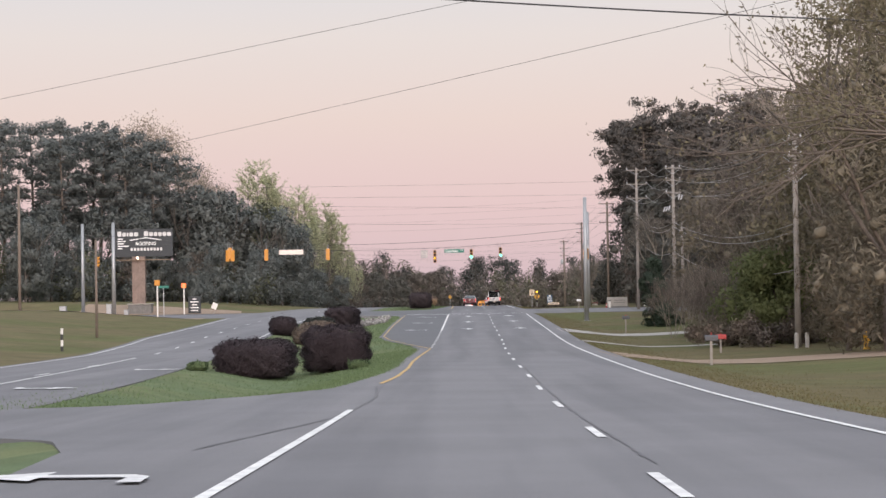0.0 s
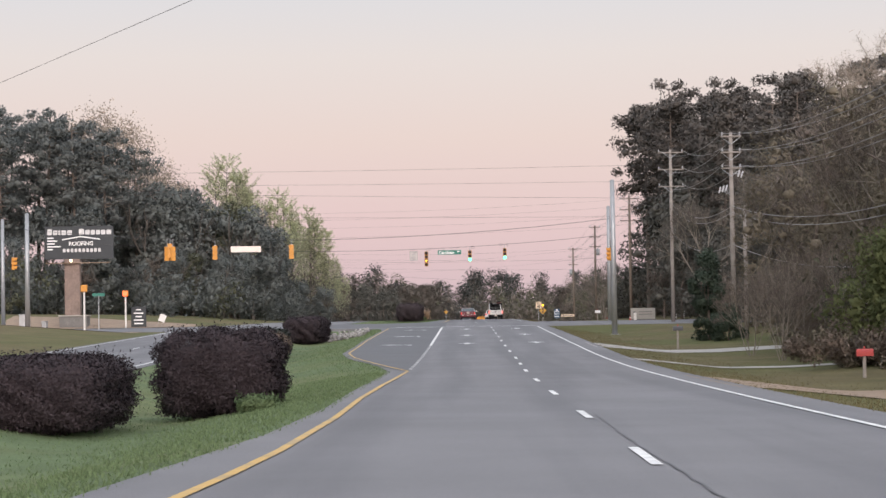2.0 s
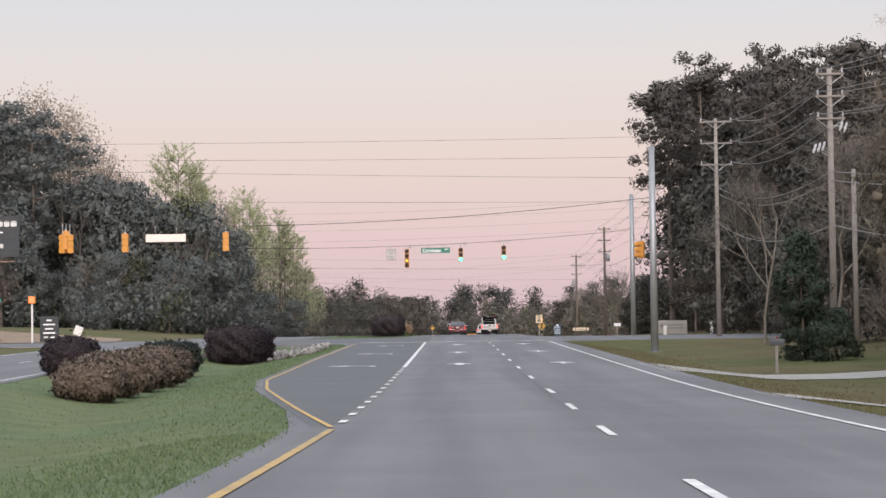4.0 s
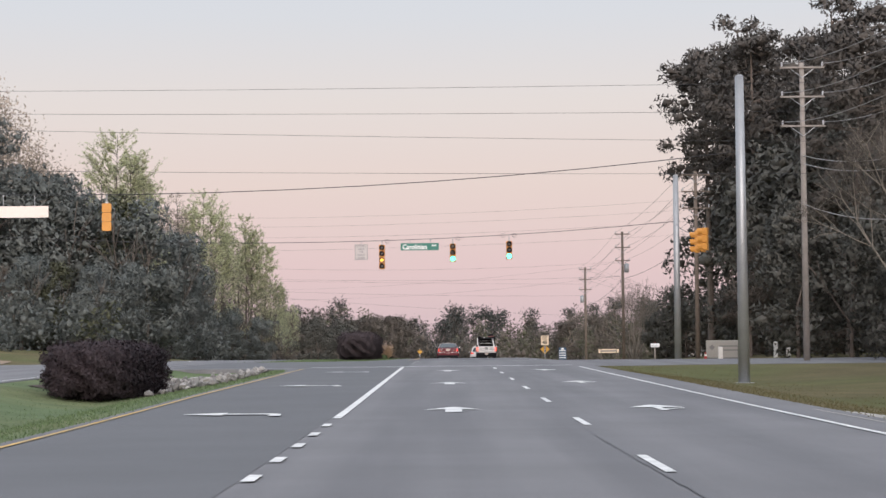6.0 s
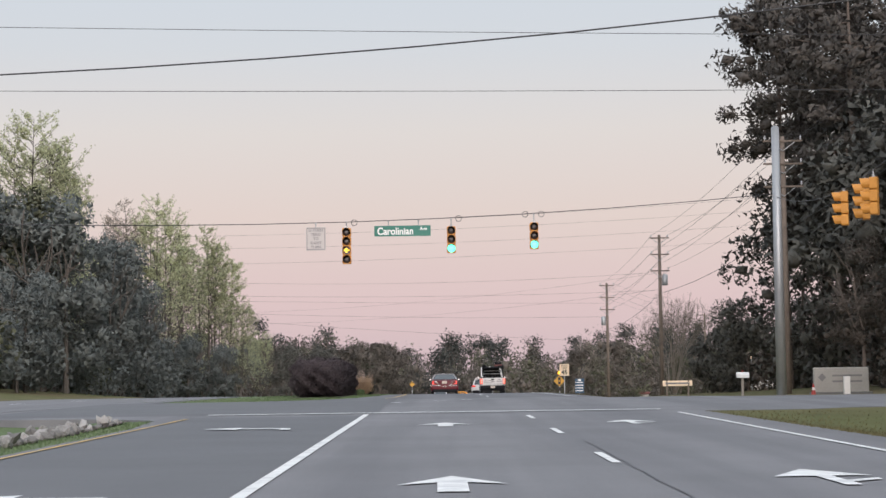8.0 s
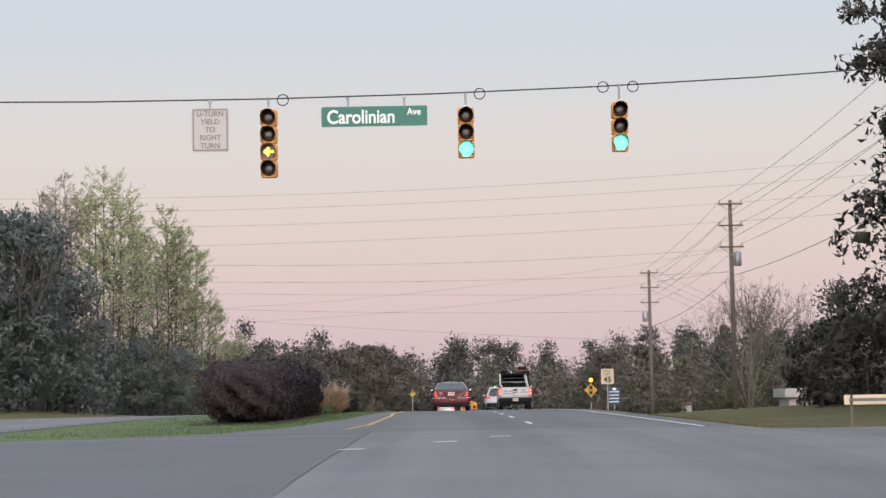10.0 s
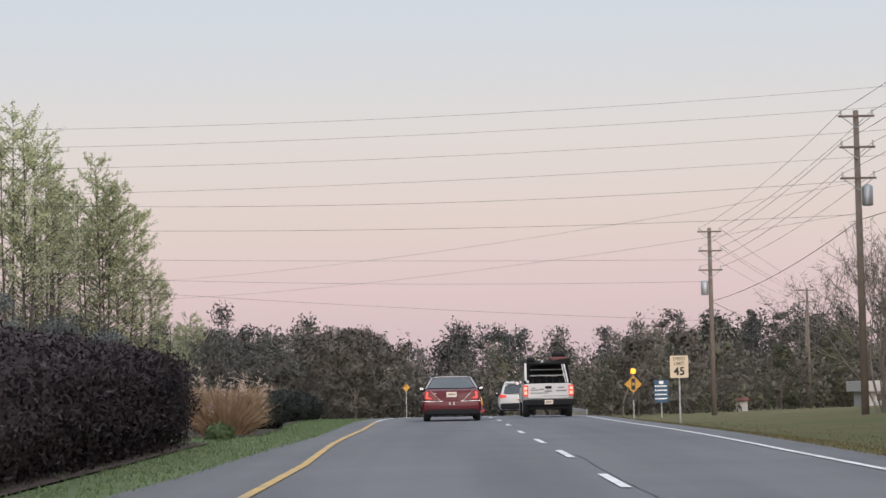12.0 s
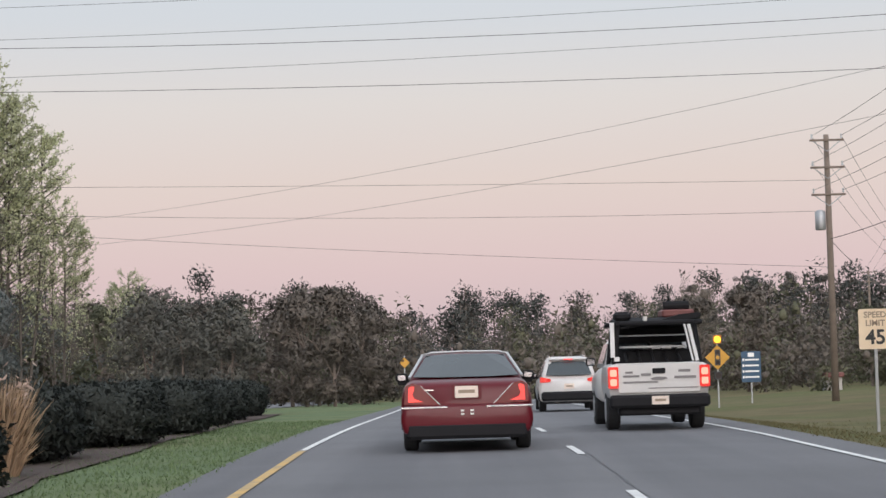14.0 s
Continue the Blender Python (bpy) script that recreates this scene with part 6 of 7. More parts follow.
def drive(name, label, x0, x1, y_near, y_far, widen, mat):
    """A drive that leaves the road at a right angle and follows the ground."""
    xs = np.concatenate([np.arange(x0, x0 + 20, 0.7), np.arange(x0 + 20, x1, 3.0)])
    g = Geo()
    for x in xs:
        flare = widen * max(0.0, 1 - (x - x0) / 3.0)
        for k in range(13):
            y = (y_near - flare) + (y_far - y_near + 2 * flare) * k / 12 + 0.1 * noise.noise((x * 0.8, k * 3.0 * (k in (0, 12)), 1.0)) + (x - x0) * 0.04
            g.v.append((x, y, gz(x, y) + 0.025))
    g.f = [(r * 13 + k, r * 13 + k + 1, r * 13 + k + 14, r * 13 + k + 13) for r in range(len(xs) - 1) for k in range(12)]
    tagged(part(name, g, M[mat], smooth=True), label, "driveway", "", "structure")


drive("driveway", "pale dirt driveway off the road", 5.9, 60, 86, 93, 2.5, "dirt")
drive("driveway", "pale concrete driveway off the road", 6.4, 60, 143.5, 149, 2.5, "concrete")
drive("path", "narrow pale path through the verge", 6.3, 60, 119, 121, 0.8, "concrete")

# ---------------------------------------------------------------- right verge
M["mail_dark"] = material("dark_mailbox_metal", (0.05, 0.05, 0.055), 0.45, spread=0.15)
M["mail_red"] = material("red_newspaper_box", (0.38, 0.035, 0.03), 0.5, spread=0.15)
M["mail_white"] = material("white_mailbox_metal", (0.7, 0.7, 0.7), 0.4, spread=0.1)
M["hydrant"] = material("yellow_hydrant_paint", (0.60, 0.34, 0.04), 0.5, spread=0.15)


def mailbox(x, y, mat, label, post_h=1.05, turn=90):
    root = thing("mailbox", label, "mailbox", "mailboxes", pose(x, y, gz(x, y) - 0.05, 0, 0, turn))
    part("post", Geo().box(-0.05, 0.05, -0.05, 0.05, 0, post_h, 0.008), M["pole_pale"], root)
    arch = [(-0.1, 0), (0.1, 0), (0.1, 0.13), (0.07, 0.2), (0.0, 0.235), (-0.07, 0.2), (-0.1, 0.13)]
    body = part("box", Geo().slab([(a, b + post_h) for a, b in arch], "y", -0.27, 0.25), M[mat], root)
    part("door", Geo().slab([(a * 1.03, b * 1.03 + post_h) for a, b in arch], "y", -0.285, -0.272), M[mat], body)
    part("flag", Geo().box(0.105, 0.115, -0.05, 0.0, post_h + 0.08, post_h + 0.32), M["mail_red"], body)


mailbox(-27.2, 349, "mail_white", "white metal mailbox beside the far carriageway", 0.45, 0)
mailbox(-25.3, 431, "mail_white", "white metal mailbox beside the far carriageway", 0.9, 0)
mailbox(9.8, 84.6, "mail_dark", "dark metal mailbox on a wooden post")
mailbox(11.4, 151.4, "mail_dark", "dark metal mailbox on a wooden post")
mailbox(12.9, 243.0, "mail_white", "white metal mailbox on a post", 1.1)
mailbox(12.7, 105.5, "mail_red", "red newspaper box on a post", 0.75)
hyd = thing("fire_hydrant", "yellow fire hydrant beside the driveway", "fire hydrant", "", pose(18.6, 98, gz(18.6, 98)))
part("barrel", Geo().tube([(0, 0, -0.05), (0, 0, 0.06), (0, 0, 0.09), (0, 0, 0.55), (0, 0, 0.58), (0, 0, 0.62)], [0.17, 0.17, 0.12, 0.12, 0.16, 0.16], 14), M["hydrant"], hyd, smooth=False)
part("bonnet", Geo().tube([(0, 0, 0.62), (0, 0, 0.72), (0, 0, 0.79), (0, 0, 0.84)], [0.14, 0.11, 0.04, 0.04], 14), M["hydrant"], hyd, smooth=True)
for s in (-1, 1):
    part("nozzle", Geo().tube([(0, 0, 0.45), (0.2 * s, 0, 0.45)], 0.06, 10), M["hydrant"], hyd)
part("nozzle", Geo().tube([(0, 0, 0.42), (0, -0.2, 0.42)], 0.08, 10), M["hydrant"], hyd)
for x, y in ((16.6, 106), (17.2, 106.4)):
    bol = thing("utility_marker", "short pale utility pedestal in the grass", "utility pedestal", "utility pedestals", pose(x, y, gz(x, y)))
    part("body", Geo().tube([(0, 0, -0.05), (0, 0, 0.7), (0, 0, 0.78)], [0.11, 0.11, 0.06], 10), M["concrete"], bol)
mon = thing("monument_sign", "low grey stone entrance sign with an emblem", "monument sign", "", pose(17.5, 245, gz(17.5, 245)))
part("slab", Geo().box(-1.2, 1.2, -0.15, 0.15, -0.05, 1.25, 0.04), M["concrete"], mon)
part("base", Geo().box(-1.35, 1.35, -0.25, 0.25, -0.05, 0.18, 0.03), M["rock"], mon)
part("emblem", Geo().slab([(-0.85, 1.0), (-1.03, 0.82), (-0.85, 0.64), (-0.67, 0.82)], "y", -0.165, -0.151), M["ink_grey"], mon)
for k in range(2):
    part("writing_bar", Geo().box(-0.4, 0.9, -0.16, -0.151, 0.85 - 0.25 * k, 0.93 - 0.25 * k), M["ink_grey"], mon)
for x, y, h in ((16.0, 236, 0.75), (20.8, 246, 1.0), (21.6, 246, 0.9)):
    pl = thing("marker_post", "short pale post in the grass", "marker post", "marker posts", pose(x, y, gz(x, y)))
    part("shaft", Geo().box(-0.12, 0.12, -0.12, 0.12, -0.05, h, 0.02), M["sign_white"], pl)
cone = thing("traffic_cone", "small orange traffic cone beside the stone sign", "traffic cone", "", pose(16.2, 244.5, gz(16.2, 244.5)))
part("base", Geo().box(-0.18, 0.18, -0.18, 0.18, -0.02, 0.04, 0.01), M["sign_yellow"], cone)
part("body", Geo().tube([(0, 0, 0.04), (0, 0, 0.3), (0, 0, 0.6)], [0.13, 0.08, 0.03], 12), M["mail_red"], cone)
part("collar", Geo().tube([(0, 0, 0.33), (0, 0, 0.45)], [0.079, 0.06], 12), M["sign_white"], cone)
low = thing("low_sign", "low wide pale sign board on two legs", "sign board", "", pose(9.9, 241, gz(9.9, 241)))
part("panel", Geo().box(-0.62, 0.62, -0.02, 0.02, 0.75, 0.98, 0.01), M["sign_cream"], low)
for s in (-0.45, 0.45):
    part("leg", Geo().box(s - 0.03, s + 0.03, -0.02, 0.03, -0.05, 0.98), M["pole_wood"], low)
part("writing_bar", Geo().box(-0.5, 0.5, -0.027, -0.021, 0.83, 0.9), M["ink_grey"], low)
fence = thing("guard_rail", "low grey guard rail beside the road", "guard rail", "", pose(9.5, 372, gz(9.5, 372)))
part("rail", Geo().box(0, 0.06, 0, 26, 0.45, 0.75, 0.02), M["steel"], fence)
for k in range(9):
    part("post", Geo().box(0.06, 0.2, 1 + 3 * k, 1.15 + 3 * k, -0.1, 0.75), M["pole_pale"], fence)
M["roof_red"] = material("dull_red_metal_roof", (0.15, 0.05, 0.045), 0.6, spread=0.2, scale=0.5, fine=5)
M["siding"] = material("pale_building_siding", (0.36, 0.34, 0.32), 0.7, spread=0.12, scale=0.5, fine=5)
for x, y, w, d, h, label in ((24.6, 405, 1.0, 2, 1.15, "small low stand with a dull red roof edge"), (37.0, 402, 5, 6, 2.0, "low pale roadside building behind the lawn")):
    g0 = gz(x, y)
    bld = thing("building", label, "building", "", pose(x, y, g0))
    part("wall", Geo().box(-w / 2, w / 2, 0, d, -0.2, h - (0.9 if w > 4 else 0.3), 0.02), M["siding"], bld)
    part("roof", Geo().box(-w / 2 - 0.1 * w, w / 2 + 0.1 * w, -0.12 * d, d + 0.1 * d, h - (0.9 if w > 4 else 0.3), h, 0.05), M["roof_red"] if "red" in label else M["siding"], bld)
    for k in range(0 if w < 5 else 2):
        win = part("window", Geo().box(-w / 2 + 0.6 + 2.0 * k, -w / 2 + 1.8 + 2.0 * k, -0.05, -0.003, 0.3, 0.95, 0.01), M["sign_white"], bld)
        part("pane", Geo().box(-w / 2 + 0.67 + 2.0 * k, -w / 2 + 1.73 + 2.0 * k, -0.06, -0.052, 0.36, 0.89), M["lens_dark"], win)
lamp_post = thing("street_lamp", "lit lamp on a slim post beside the low building", "street lamp", "", pose(35, 388, gz(35, 388)))
part("post", Geo().tube([(0, 0, -0.1), (0, 0, 4.2)], 0.05, 8), M["steel"], lamp_post)
part("head", Geo().tube([(0, 0, 4.2), (0, 0, 4.3), (0, 0, 4.5)], [0.06, 0.16, 0.05], 10), M["lamp_warm"], lamp_post, "lit lamp head")

# rip-rap of the drain in the median
def rocks():
    r = np.random.default_rng(17)
    root = thing("stone_pile", "pile of broken grey rip-rap stones in the median drain", "stones")
    meshes = []
    for k in range(6):
        bm = bmesh.new()
        bmesh.ops.create_icosphere(bm, subdivisions=1, radius=1.0)
        for v in bm.verts:
            v.co *= r.uniform(0.6, 1.25)
            v.co.z *= 0.75
        me = bpy.data.meshes.new("stone")
        bm.to_mesh(me)
        bm.free()
        me.materials.append(M["rock"])
        meshes.append(me)
    for k in range(298):
        y = r.uniform(178, 205)
        x = r.uniform(-9.2 if y < 190 else float(FAR_R(y)) + 0.5, float(ISLE_R(y)) - 0.8)
        s = r.uniform(0.08, 0.2)
        ob = new("stone", meshes[k % 6])
        ob.parent = root
        ob.matrix_basis = Matrix.Translation((x, y, gz(x, y) + s * 0.35 + 0.12 * r.uniform(0, 1))) @ Euler(r.uniform(0, 6.28, 3)).to_matrix().to_4x4() @ Matrix.Diagonal((s, s * r.uniform(0.7, 1.2), s * 0.8, 1))

    small, faces = [], []
    for k in range(420):
        y = r.uniform(178, 205)
        x = r.uniform(-9.2 if y < 190 else float(FAR_R(y)) + 0.5, float(ISLE_R(y)) - 0.8)
        n = len(small) * 6
        small.append(np.array([x, y, gz(x, y) + 0.06]) + OCTA_V * r.uniform(0.5, 1.3, (6, 1)) * r.uniform(0.06, 0.13))
        faces.append(OCTA_F + n)
    tagged(part("small_stones", array_mesh("small_stones", np.concatenate(small), np.concatenate(faces), M["rock"]), None, root), "small broken stones between the large ones", kind="stuff")


rocks()

# ---------------------------------------------------------------- vehicles
def paint(name, tint, rough=0.28, metal=0.0):
    m = material(name, tint, rough, metal, spread=0.05, scale=1.5, fine=9)
    b = m.node_tree.nodes["Principled BSDF"]
    b.inputs["Coat Weight"].default_value = 0.3
    b.inputs["Coat Roughness"].default_value = 0.08
    return m


M["paint_red"] = paint("burgundy_car_paint", (0.1, 0.006, 0.012), 0.38, 0.0)
red_nodes = M["paint_red"].node_tree.nodes["Principled BSDF"]
red_nodes.inputs["Specular IOR Level"].default_value, red_nodes.inputs["Coat Weight"].default_value = 0.25, 0.12
M["paint_white"] = paint("white_car_paint", (0.58, 0.57, 0.56))
M["paint_silver"] = paint("silver_car_paint", (0.42, 0.41, 0.41), 0.3, 0.4)
M["bus_yellow"] = paint("school_bus_yellow", (0.68, 0.27, 0.012), 0.4)
M["glass"] = material("dark_tinted_car_glass", (0.035, 0.045, 0.05), 0.08, spread=0.15, scale=1, fine=3, spec=0.8)
M["chrome"] = material("chrome_trim", (0.5, 0.48, 0.48), 0.25, metal=1.0, spread=0.05)
M["tyre"] = material("black_rubber", (0.022, 0.022, 0.023), 0.85, spread=0.25, scale=6, fine=50)
M["rim"] = material("brushed_alloy_rim", (0.45, 0.45, 0.46), 0.35, metal=0.8, spread=0.1)
M["trim"] = material("black_plastic_trim", (0.014, 0.014, 0.016), 0.75, spread=0.15, spec=0.2)
M["mirror_face"] = material("dim_mirror_glass", (0.30, 0.31, 0.33), 0.1, metal=1.0, spread=0.05)
M["window_rim"] = material("polished_window_rim", (0.55, 0.54, 0.53), 0.3, metal=0.8, spread=0.05)
M["tail_lit"] = material("lit_tail_lamp", (0.45, 0.012, 0.01), 0.25, emit=0.42, emit_tint=(1.0, 0.05, 0.03))
M["tail_hot"] = material("bright_tail_lamp_bulb", (0.45, 0.02, 0.015), 0.25, emit=1.1, emit_tint=(1.0, 0.06, 0.05))
M["tail_dark"] = material("red_lamp_glass", (0.13, 0.006, 0.008), 0.2)
M["bulb_hot"] = material("glowing_lamp_bulb", (0.6, 0.1, 0.08), 0.3, emit=1.5, emit_tint=(1.0, 0.32, 0.22))
M["plate"] = material("pale_number_plate", (0.72, 0.62, 0.54), 0.5, spread=0.1, scale=10)
M["amber"] = material("amber_lamp_glass", (0.8, 0.35, 0.05), 0.3, emit=0.8, emit_tint=(1.0, 0.45, 0.05))


def wheel(root, x, y, radius, width):
    s = 1 if x > 0 else -1
    w = part("wheel", Geo().tube([(x - width / 2, y, radius), (x + width / 2, y, radius)], 0.12, 12), M["trim"], root)
    prof = [(-0.5, 0.62), (-0.48, 0.92), (-0.36, 1.0), (0.36, 1.0), (0.48, 0.92), (0.5, 0.62)]
    rings = [[(x + width * a, y + radius * b * math.cos(t), radius + radius * b * math.sin(t)) for t in (2 * math.pi * k / 28 for k in range(28))] for a, b in prof]
    part("tyre", Geo().face_grid(rings), M["tyre"], w, smooth=False)
    part("rim", Geo().tube([(x + s * width * 0.44, y, radius), (x + s * width * 0.52, y, radius), (x + s * width * 0.54, y, radius)], [radius * 0.64, radius * 0.6, radius * 0.2], 20), M["rim"], w)


def body_ring(y, w, z0, z1, round_low=0.10, round_top=0.12, tuck=0.96, bulge=1.0):
    """A car body's outline across, at y: half width w, from z0 to z1."""
    h = z1 - z0
    half = [(w * tuck - round_low, z0), (w * tuck, z0 + round_low * 0.8), (w * bulge, z0 + h * 0.42), (w * 0.995, z0 + h * 0.66), (w * 0.965, z1 - round_top), (w * 0.90, z1 - round_top * 0.35), (w * 0.80, z1)]
    right = [(x, y, z) for x, z in half]
    left = [(-x, y, z) for x, z in reversed(half)]
    return right + left


def panel(points, thick, axis_out):
    """A thin plate with the corners given, pushed out along axis_out."""
    d = Vector(axis_out).normalized() * thick
    a = [Vector(p) for p in points]
    return Geo().face_grid([[p for p in a], [p + d for p in a]])


def car(name, label, x, y, body, w, length, belt, roof_h, roof_w, rear_base, rear_top, front_top, front_base, wheel_r, clearance, deck):
    """Body and cabin of a car whose rear stands at y. deck: the height of its tail."""
    root = thing(name, label, "car", "", pose(x, y, float(road_z(y)) + 0.0))
    hw = w / 2
    rings = [body_ring(0.0, hw * 0.90, clearance + 0.08, deck - 0.10), body_ring(0.06, hw * 0.97, clearance + 0.02, deck - 0.04), body_ring(0.25, hw * 0.99, clearance, deck),
             body_ring(rear_base * 0.8, hw, clearance - 0.02, deck + 0.02), body_ring(rear_base + 0.4, hw, clearance - 0.02, belt), body_ring(front_base - 0.3, hw, clearance - 0.02, belt),
             body_ring(length * 0.82, hw * 0.985, clearance, belt - 0.08), body_ring(length * 0.96, hw * 0.95, clearance + 0.02, belt - 0.2), body_ring(length, hw * 0.86, clearance + 0.1, belt - 0.32)]
    part("body", Geo().face_grid(rings), body, root, smooth=True)

    def cab(yy, half_low, half_top, zl, zt):
        pts = [(half_low, zl), (half_low * 0.98, zl + (zt - zl) * 0.25), (half_top * 1.03, zt - 0.11), (half_top * 0.96, zt - 0.03), (half_top * 0.75, zt)]
        return [(a, yy, b) for a, b in pts] + [(-a, yy, b) for a, b in reversed(pts)]
    hl, ht = hw * 0.90, roof_w / 2
    n_rows = []
    for k in range(7):
        t = k / 6
        n_rows.append(cab(rear_base + (rear_top - rear_base) * t, hl, hl + (ht - hl) * t, belt - 0.10, belt - 0.02 + (roof_h - belt + 0.02) * math.sin(t * math.pi / 2) ** 0.9 + 0.001))
    for k in range(1, 5):
        n_rows.append(cab(rear_top + (front_top - rear_top) * k / 4, hl, ht, belt - 0.10, roof_h + 0.03 * math.sin(math.pi * k / 4)))
    for k in range(1, 5):
        t = 1 - k / 4
        n_rows.append(cab(front_base - (front_base - front_top) * t, hl, hl + (ht - hl) * t, belt - 0.10, belt - 0.02 + (roof_h - belt + 0.02) * t + 0.001))
    part("roof", Geo().face_grid(n_rows), body, root, smooth=True)
    # side glass
    for s in (-1, 1):
        quad = [(s * (hl + 0.004), rear_base + 0.45, belt + 0.04), (s * (hl + 0.004), front_base - 0.35, belt + 0.04), (s * (ht + 0.045), front_top - 0.05, roof_h - 0.13), (s * (ht + 0.045), rear_top + 0.12, roof_h - 0.13)]
        part("side_window", panel(quad, 0.008, (s, 0, 0.2)), M["glass"], root)
        mirror = part("mirror", Geo().box(s * hw + (-0.06 if s > 0 else -0.15), s * hw + (0.15 if s > 0 else 0.06), front_base - 0.55, front_base - 0.42, belt - 0.01, belt + 0.13, 0.04).box(s * hw - 0.12, s * hw + 0.12, front_base - 0.5, front_base - 0.44, belt - 0.06, belt + 0.02, 0.01), M["trim"], root)
        mx = s * (hw + 0.05)
        part("mirror_glass", Geo().slab([(a + mx, b + belt + 0.062) for a, b in rounded(0.13, 0.085, 0.03)], "y", front_base - 0.558, front_base - 0.552), M["mirror_face"], mirror)
        for yy in (length * 0.215, length * 0.80):
            wheel(root, s * (hw - 0.13), yy, wheel_r, 0.225)
            arch = [(yy + (wheel_r + 0.07) * math.cos(a), wheel_r + (wheel_r + 0.07) * math.sin(a)) for a in (math.pi * k / 12 for k in range(13))]
            inner = [(yy + (wheel_r + 0.02) * math.cos(a), wheel_r + (wheel_r + 0.02) * math.sin(a)) for a in (math.pi * k / 12 for k in reversed(range(13)))]
            part("wheel_arch", Geo().slab(arch + inner, "x", min(s * (hw - 0.04), s * (hw + 0.006)), max(s * (hw - 0.04), s * (hw + 0.006))), M["trim"], root)
    part("underside", Geo().box(-hw * 0.88, hw * 0.88, 0.15, length - 0.15, clearance - 0.06, clearance + 0.12, 0.02), M["trim"], root)
    return root


def rear_glass(root, half_low, half_top, y_low, y_top, z_low, z_top, name="rear_window"):
    pts = [(-half_low, y_low, z_low), (-half_low * 0.5, y_low - 0.035, z_low - 0.012), (half_low * 0.5, y_low - 0.035, z_low - 0.012), (half_low, y_low, z_low),
           (half_top, y_top, z_top), (half_top * 0.5, y_top - 0.03, z_top + 0.015), (-half_top * 0.5, y_top - 0.03, z_top + 0.015), (-half_top, y_top, z_top)]
    return part(name, panel(pts, 0.012, (0, -0.8, 0.6)), M["glass"], root)


def red_sedan(x, y):
    root = car("sedan", "burgundy saloon car with lit tail lamps on the road", x, y, M["paint_red"], 1.96, 5.4, 1.03, 1.47, 1.26, 1.15, 1.95, 3.1, 3.85, 0.33, 0.26, 1.05)
    rear_glass(root, 0.80, 0.60, 1.09, 1.73, 1.105, 1.425)
    for s in (-1, 1):
        lamp = part("tail_lamp", Geo().slab([(s * 0.92, 0.72), (s * 0.90, 0.98), (s * 0.80, 1.03), (s * 0.70, 1.0), (s * 0.40, 0.70)], "y", -0.028, 0.05), M["tail_dark"], root, "wedge-shaped red tail lamp")
        part("lit_band", Geo().slab([(s * 0.86, 0.75), (s * 0.85, 0.96), (s * 0.80, 0.985), (s * 0.765, 0.975), (s * 0.775, 0.92), (s * 0.80, 0.86), (s * 0.77, 0.80), (s * 0.68, 0.765), (s * 0.64, 0.75)], "y", -0.04, -0.029), M["tail_hot"], lamp)
        part("chrome_strip", Geo().slab([(s * 0.69, 1.0), (s * 0.67, 0.99), (s * 0.385, 0.70), (s * 0.398, 0.70)], "y", -0.042, -0.03), M["rim"], lamp)
        part("bumper_strip", Geo().box(min(s * 0.28, s * 0.97), max(s * 0.28, s * 0.97), -0.075, -0.03, 0.65, 0.68, 0.008), M["chrome"], root)
        part("exhaust", Geo().tube([(s * 0.45, 0.3, 0.24), (s * 0.45, 0.02, 0.24)], 0.035, 10), M["trim"], root)
    bump = [body_ring(-0.07, 0.90, 0.30, 0.66, 0.06, 0.04), body_ring(-0.05, 0.965, 0.27, 0.70, 0.06, 0.04), body_ring(0.3, 0.985, 0.25, 0.72, 0.06, 0.04)]
    part("bumper", Geo().face_grid(bump), M["paint_red"], root, smooth=True)
    pl = part("number_plate", Geo().slab([(a, b + 0.885) for a, b in rounded(0.34, 0.17, 0.015)], "y", -0.03, -0.02), M["plate"], root)
    part("writing_bar", Geo().box(-0.12, 0.12, -0.034, -0.031, 0.865, 0.915), M["ink_faded"], pl)
    part("plate_recess", Geo().slab([(a, b + 0.885) for a, b in rounded(0.44, 0.22, 0.03)], "y", -0.019, -0.004), M["paint_red"], root)
    for dx in (-0.09, 0.05):
        for dz in (0.0, 0.05):
            part("sticker", Geo().box(dx, dx + 0.05, -0.085, -0.072, 0.55 + dz, 0.575 + dz), M["sign_white"], root)
    part("window_rim", Geo().tube([(-0.86, 1.06, 1.10), (-0.66, 1.70, 1.44), (-0.52, 1.76, 1.475), (0.0, 1.78, 1.485), (0.52, 1.76, 1.475), (0.66, 1.70, 1.44), (0.86, 1.06, 1.10)], 0.022, 6), M["window_rim"], root, "bright rim round the rear window")
    part("valance", Geo().box(-0.9, 0.9, -0.082, 0.5, 0.2, 0.44, 0.05), M["trim"], root, "black lower valance")
    part("seat_back", Geo().box(-0.6, 0.6, 1.5, 1.7, 0.9, 1.15, 0.05), M["trim"], root)
    part("badge", Geo().box(-0.62, -0.48, -0.022, -0.004, 0.91, 0.93), M["chrome"], root)


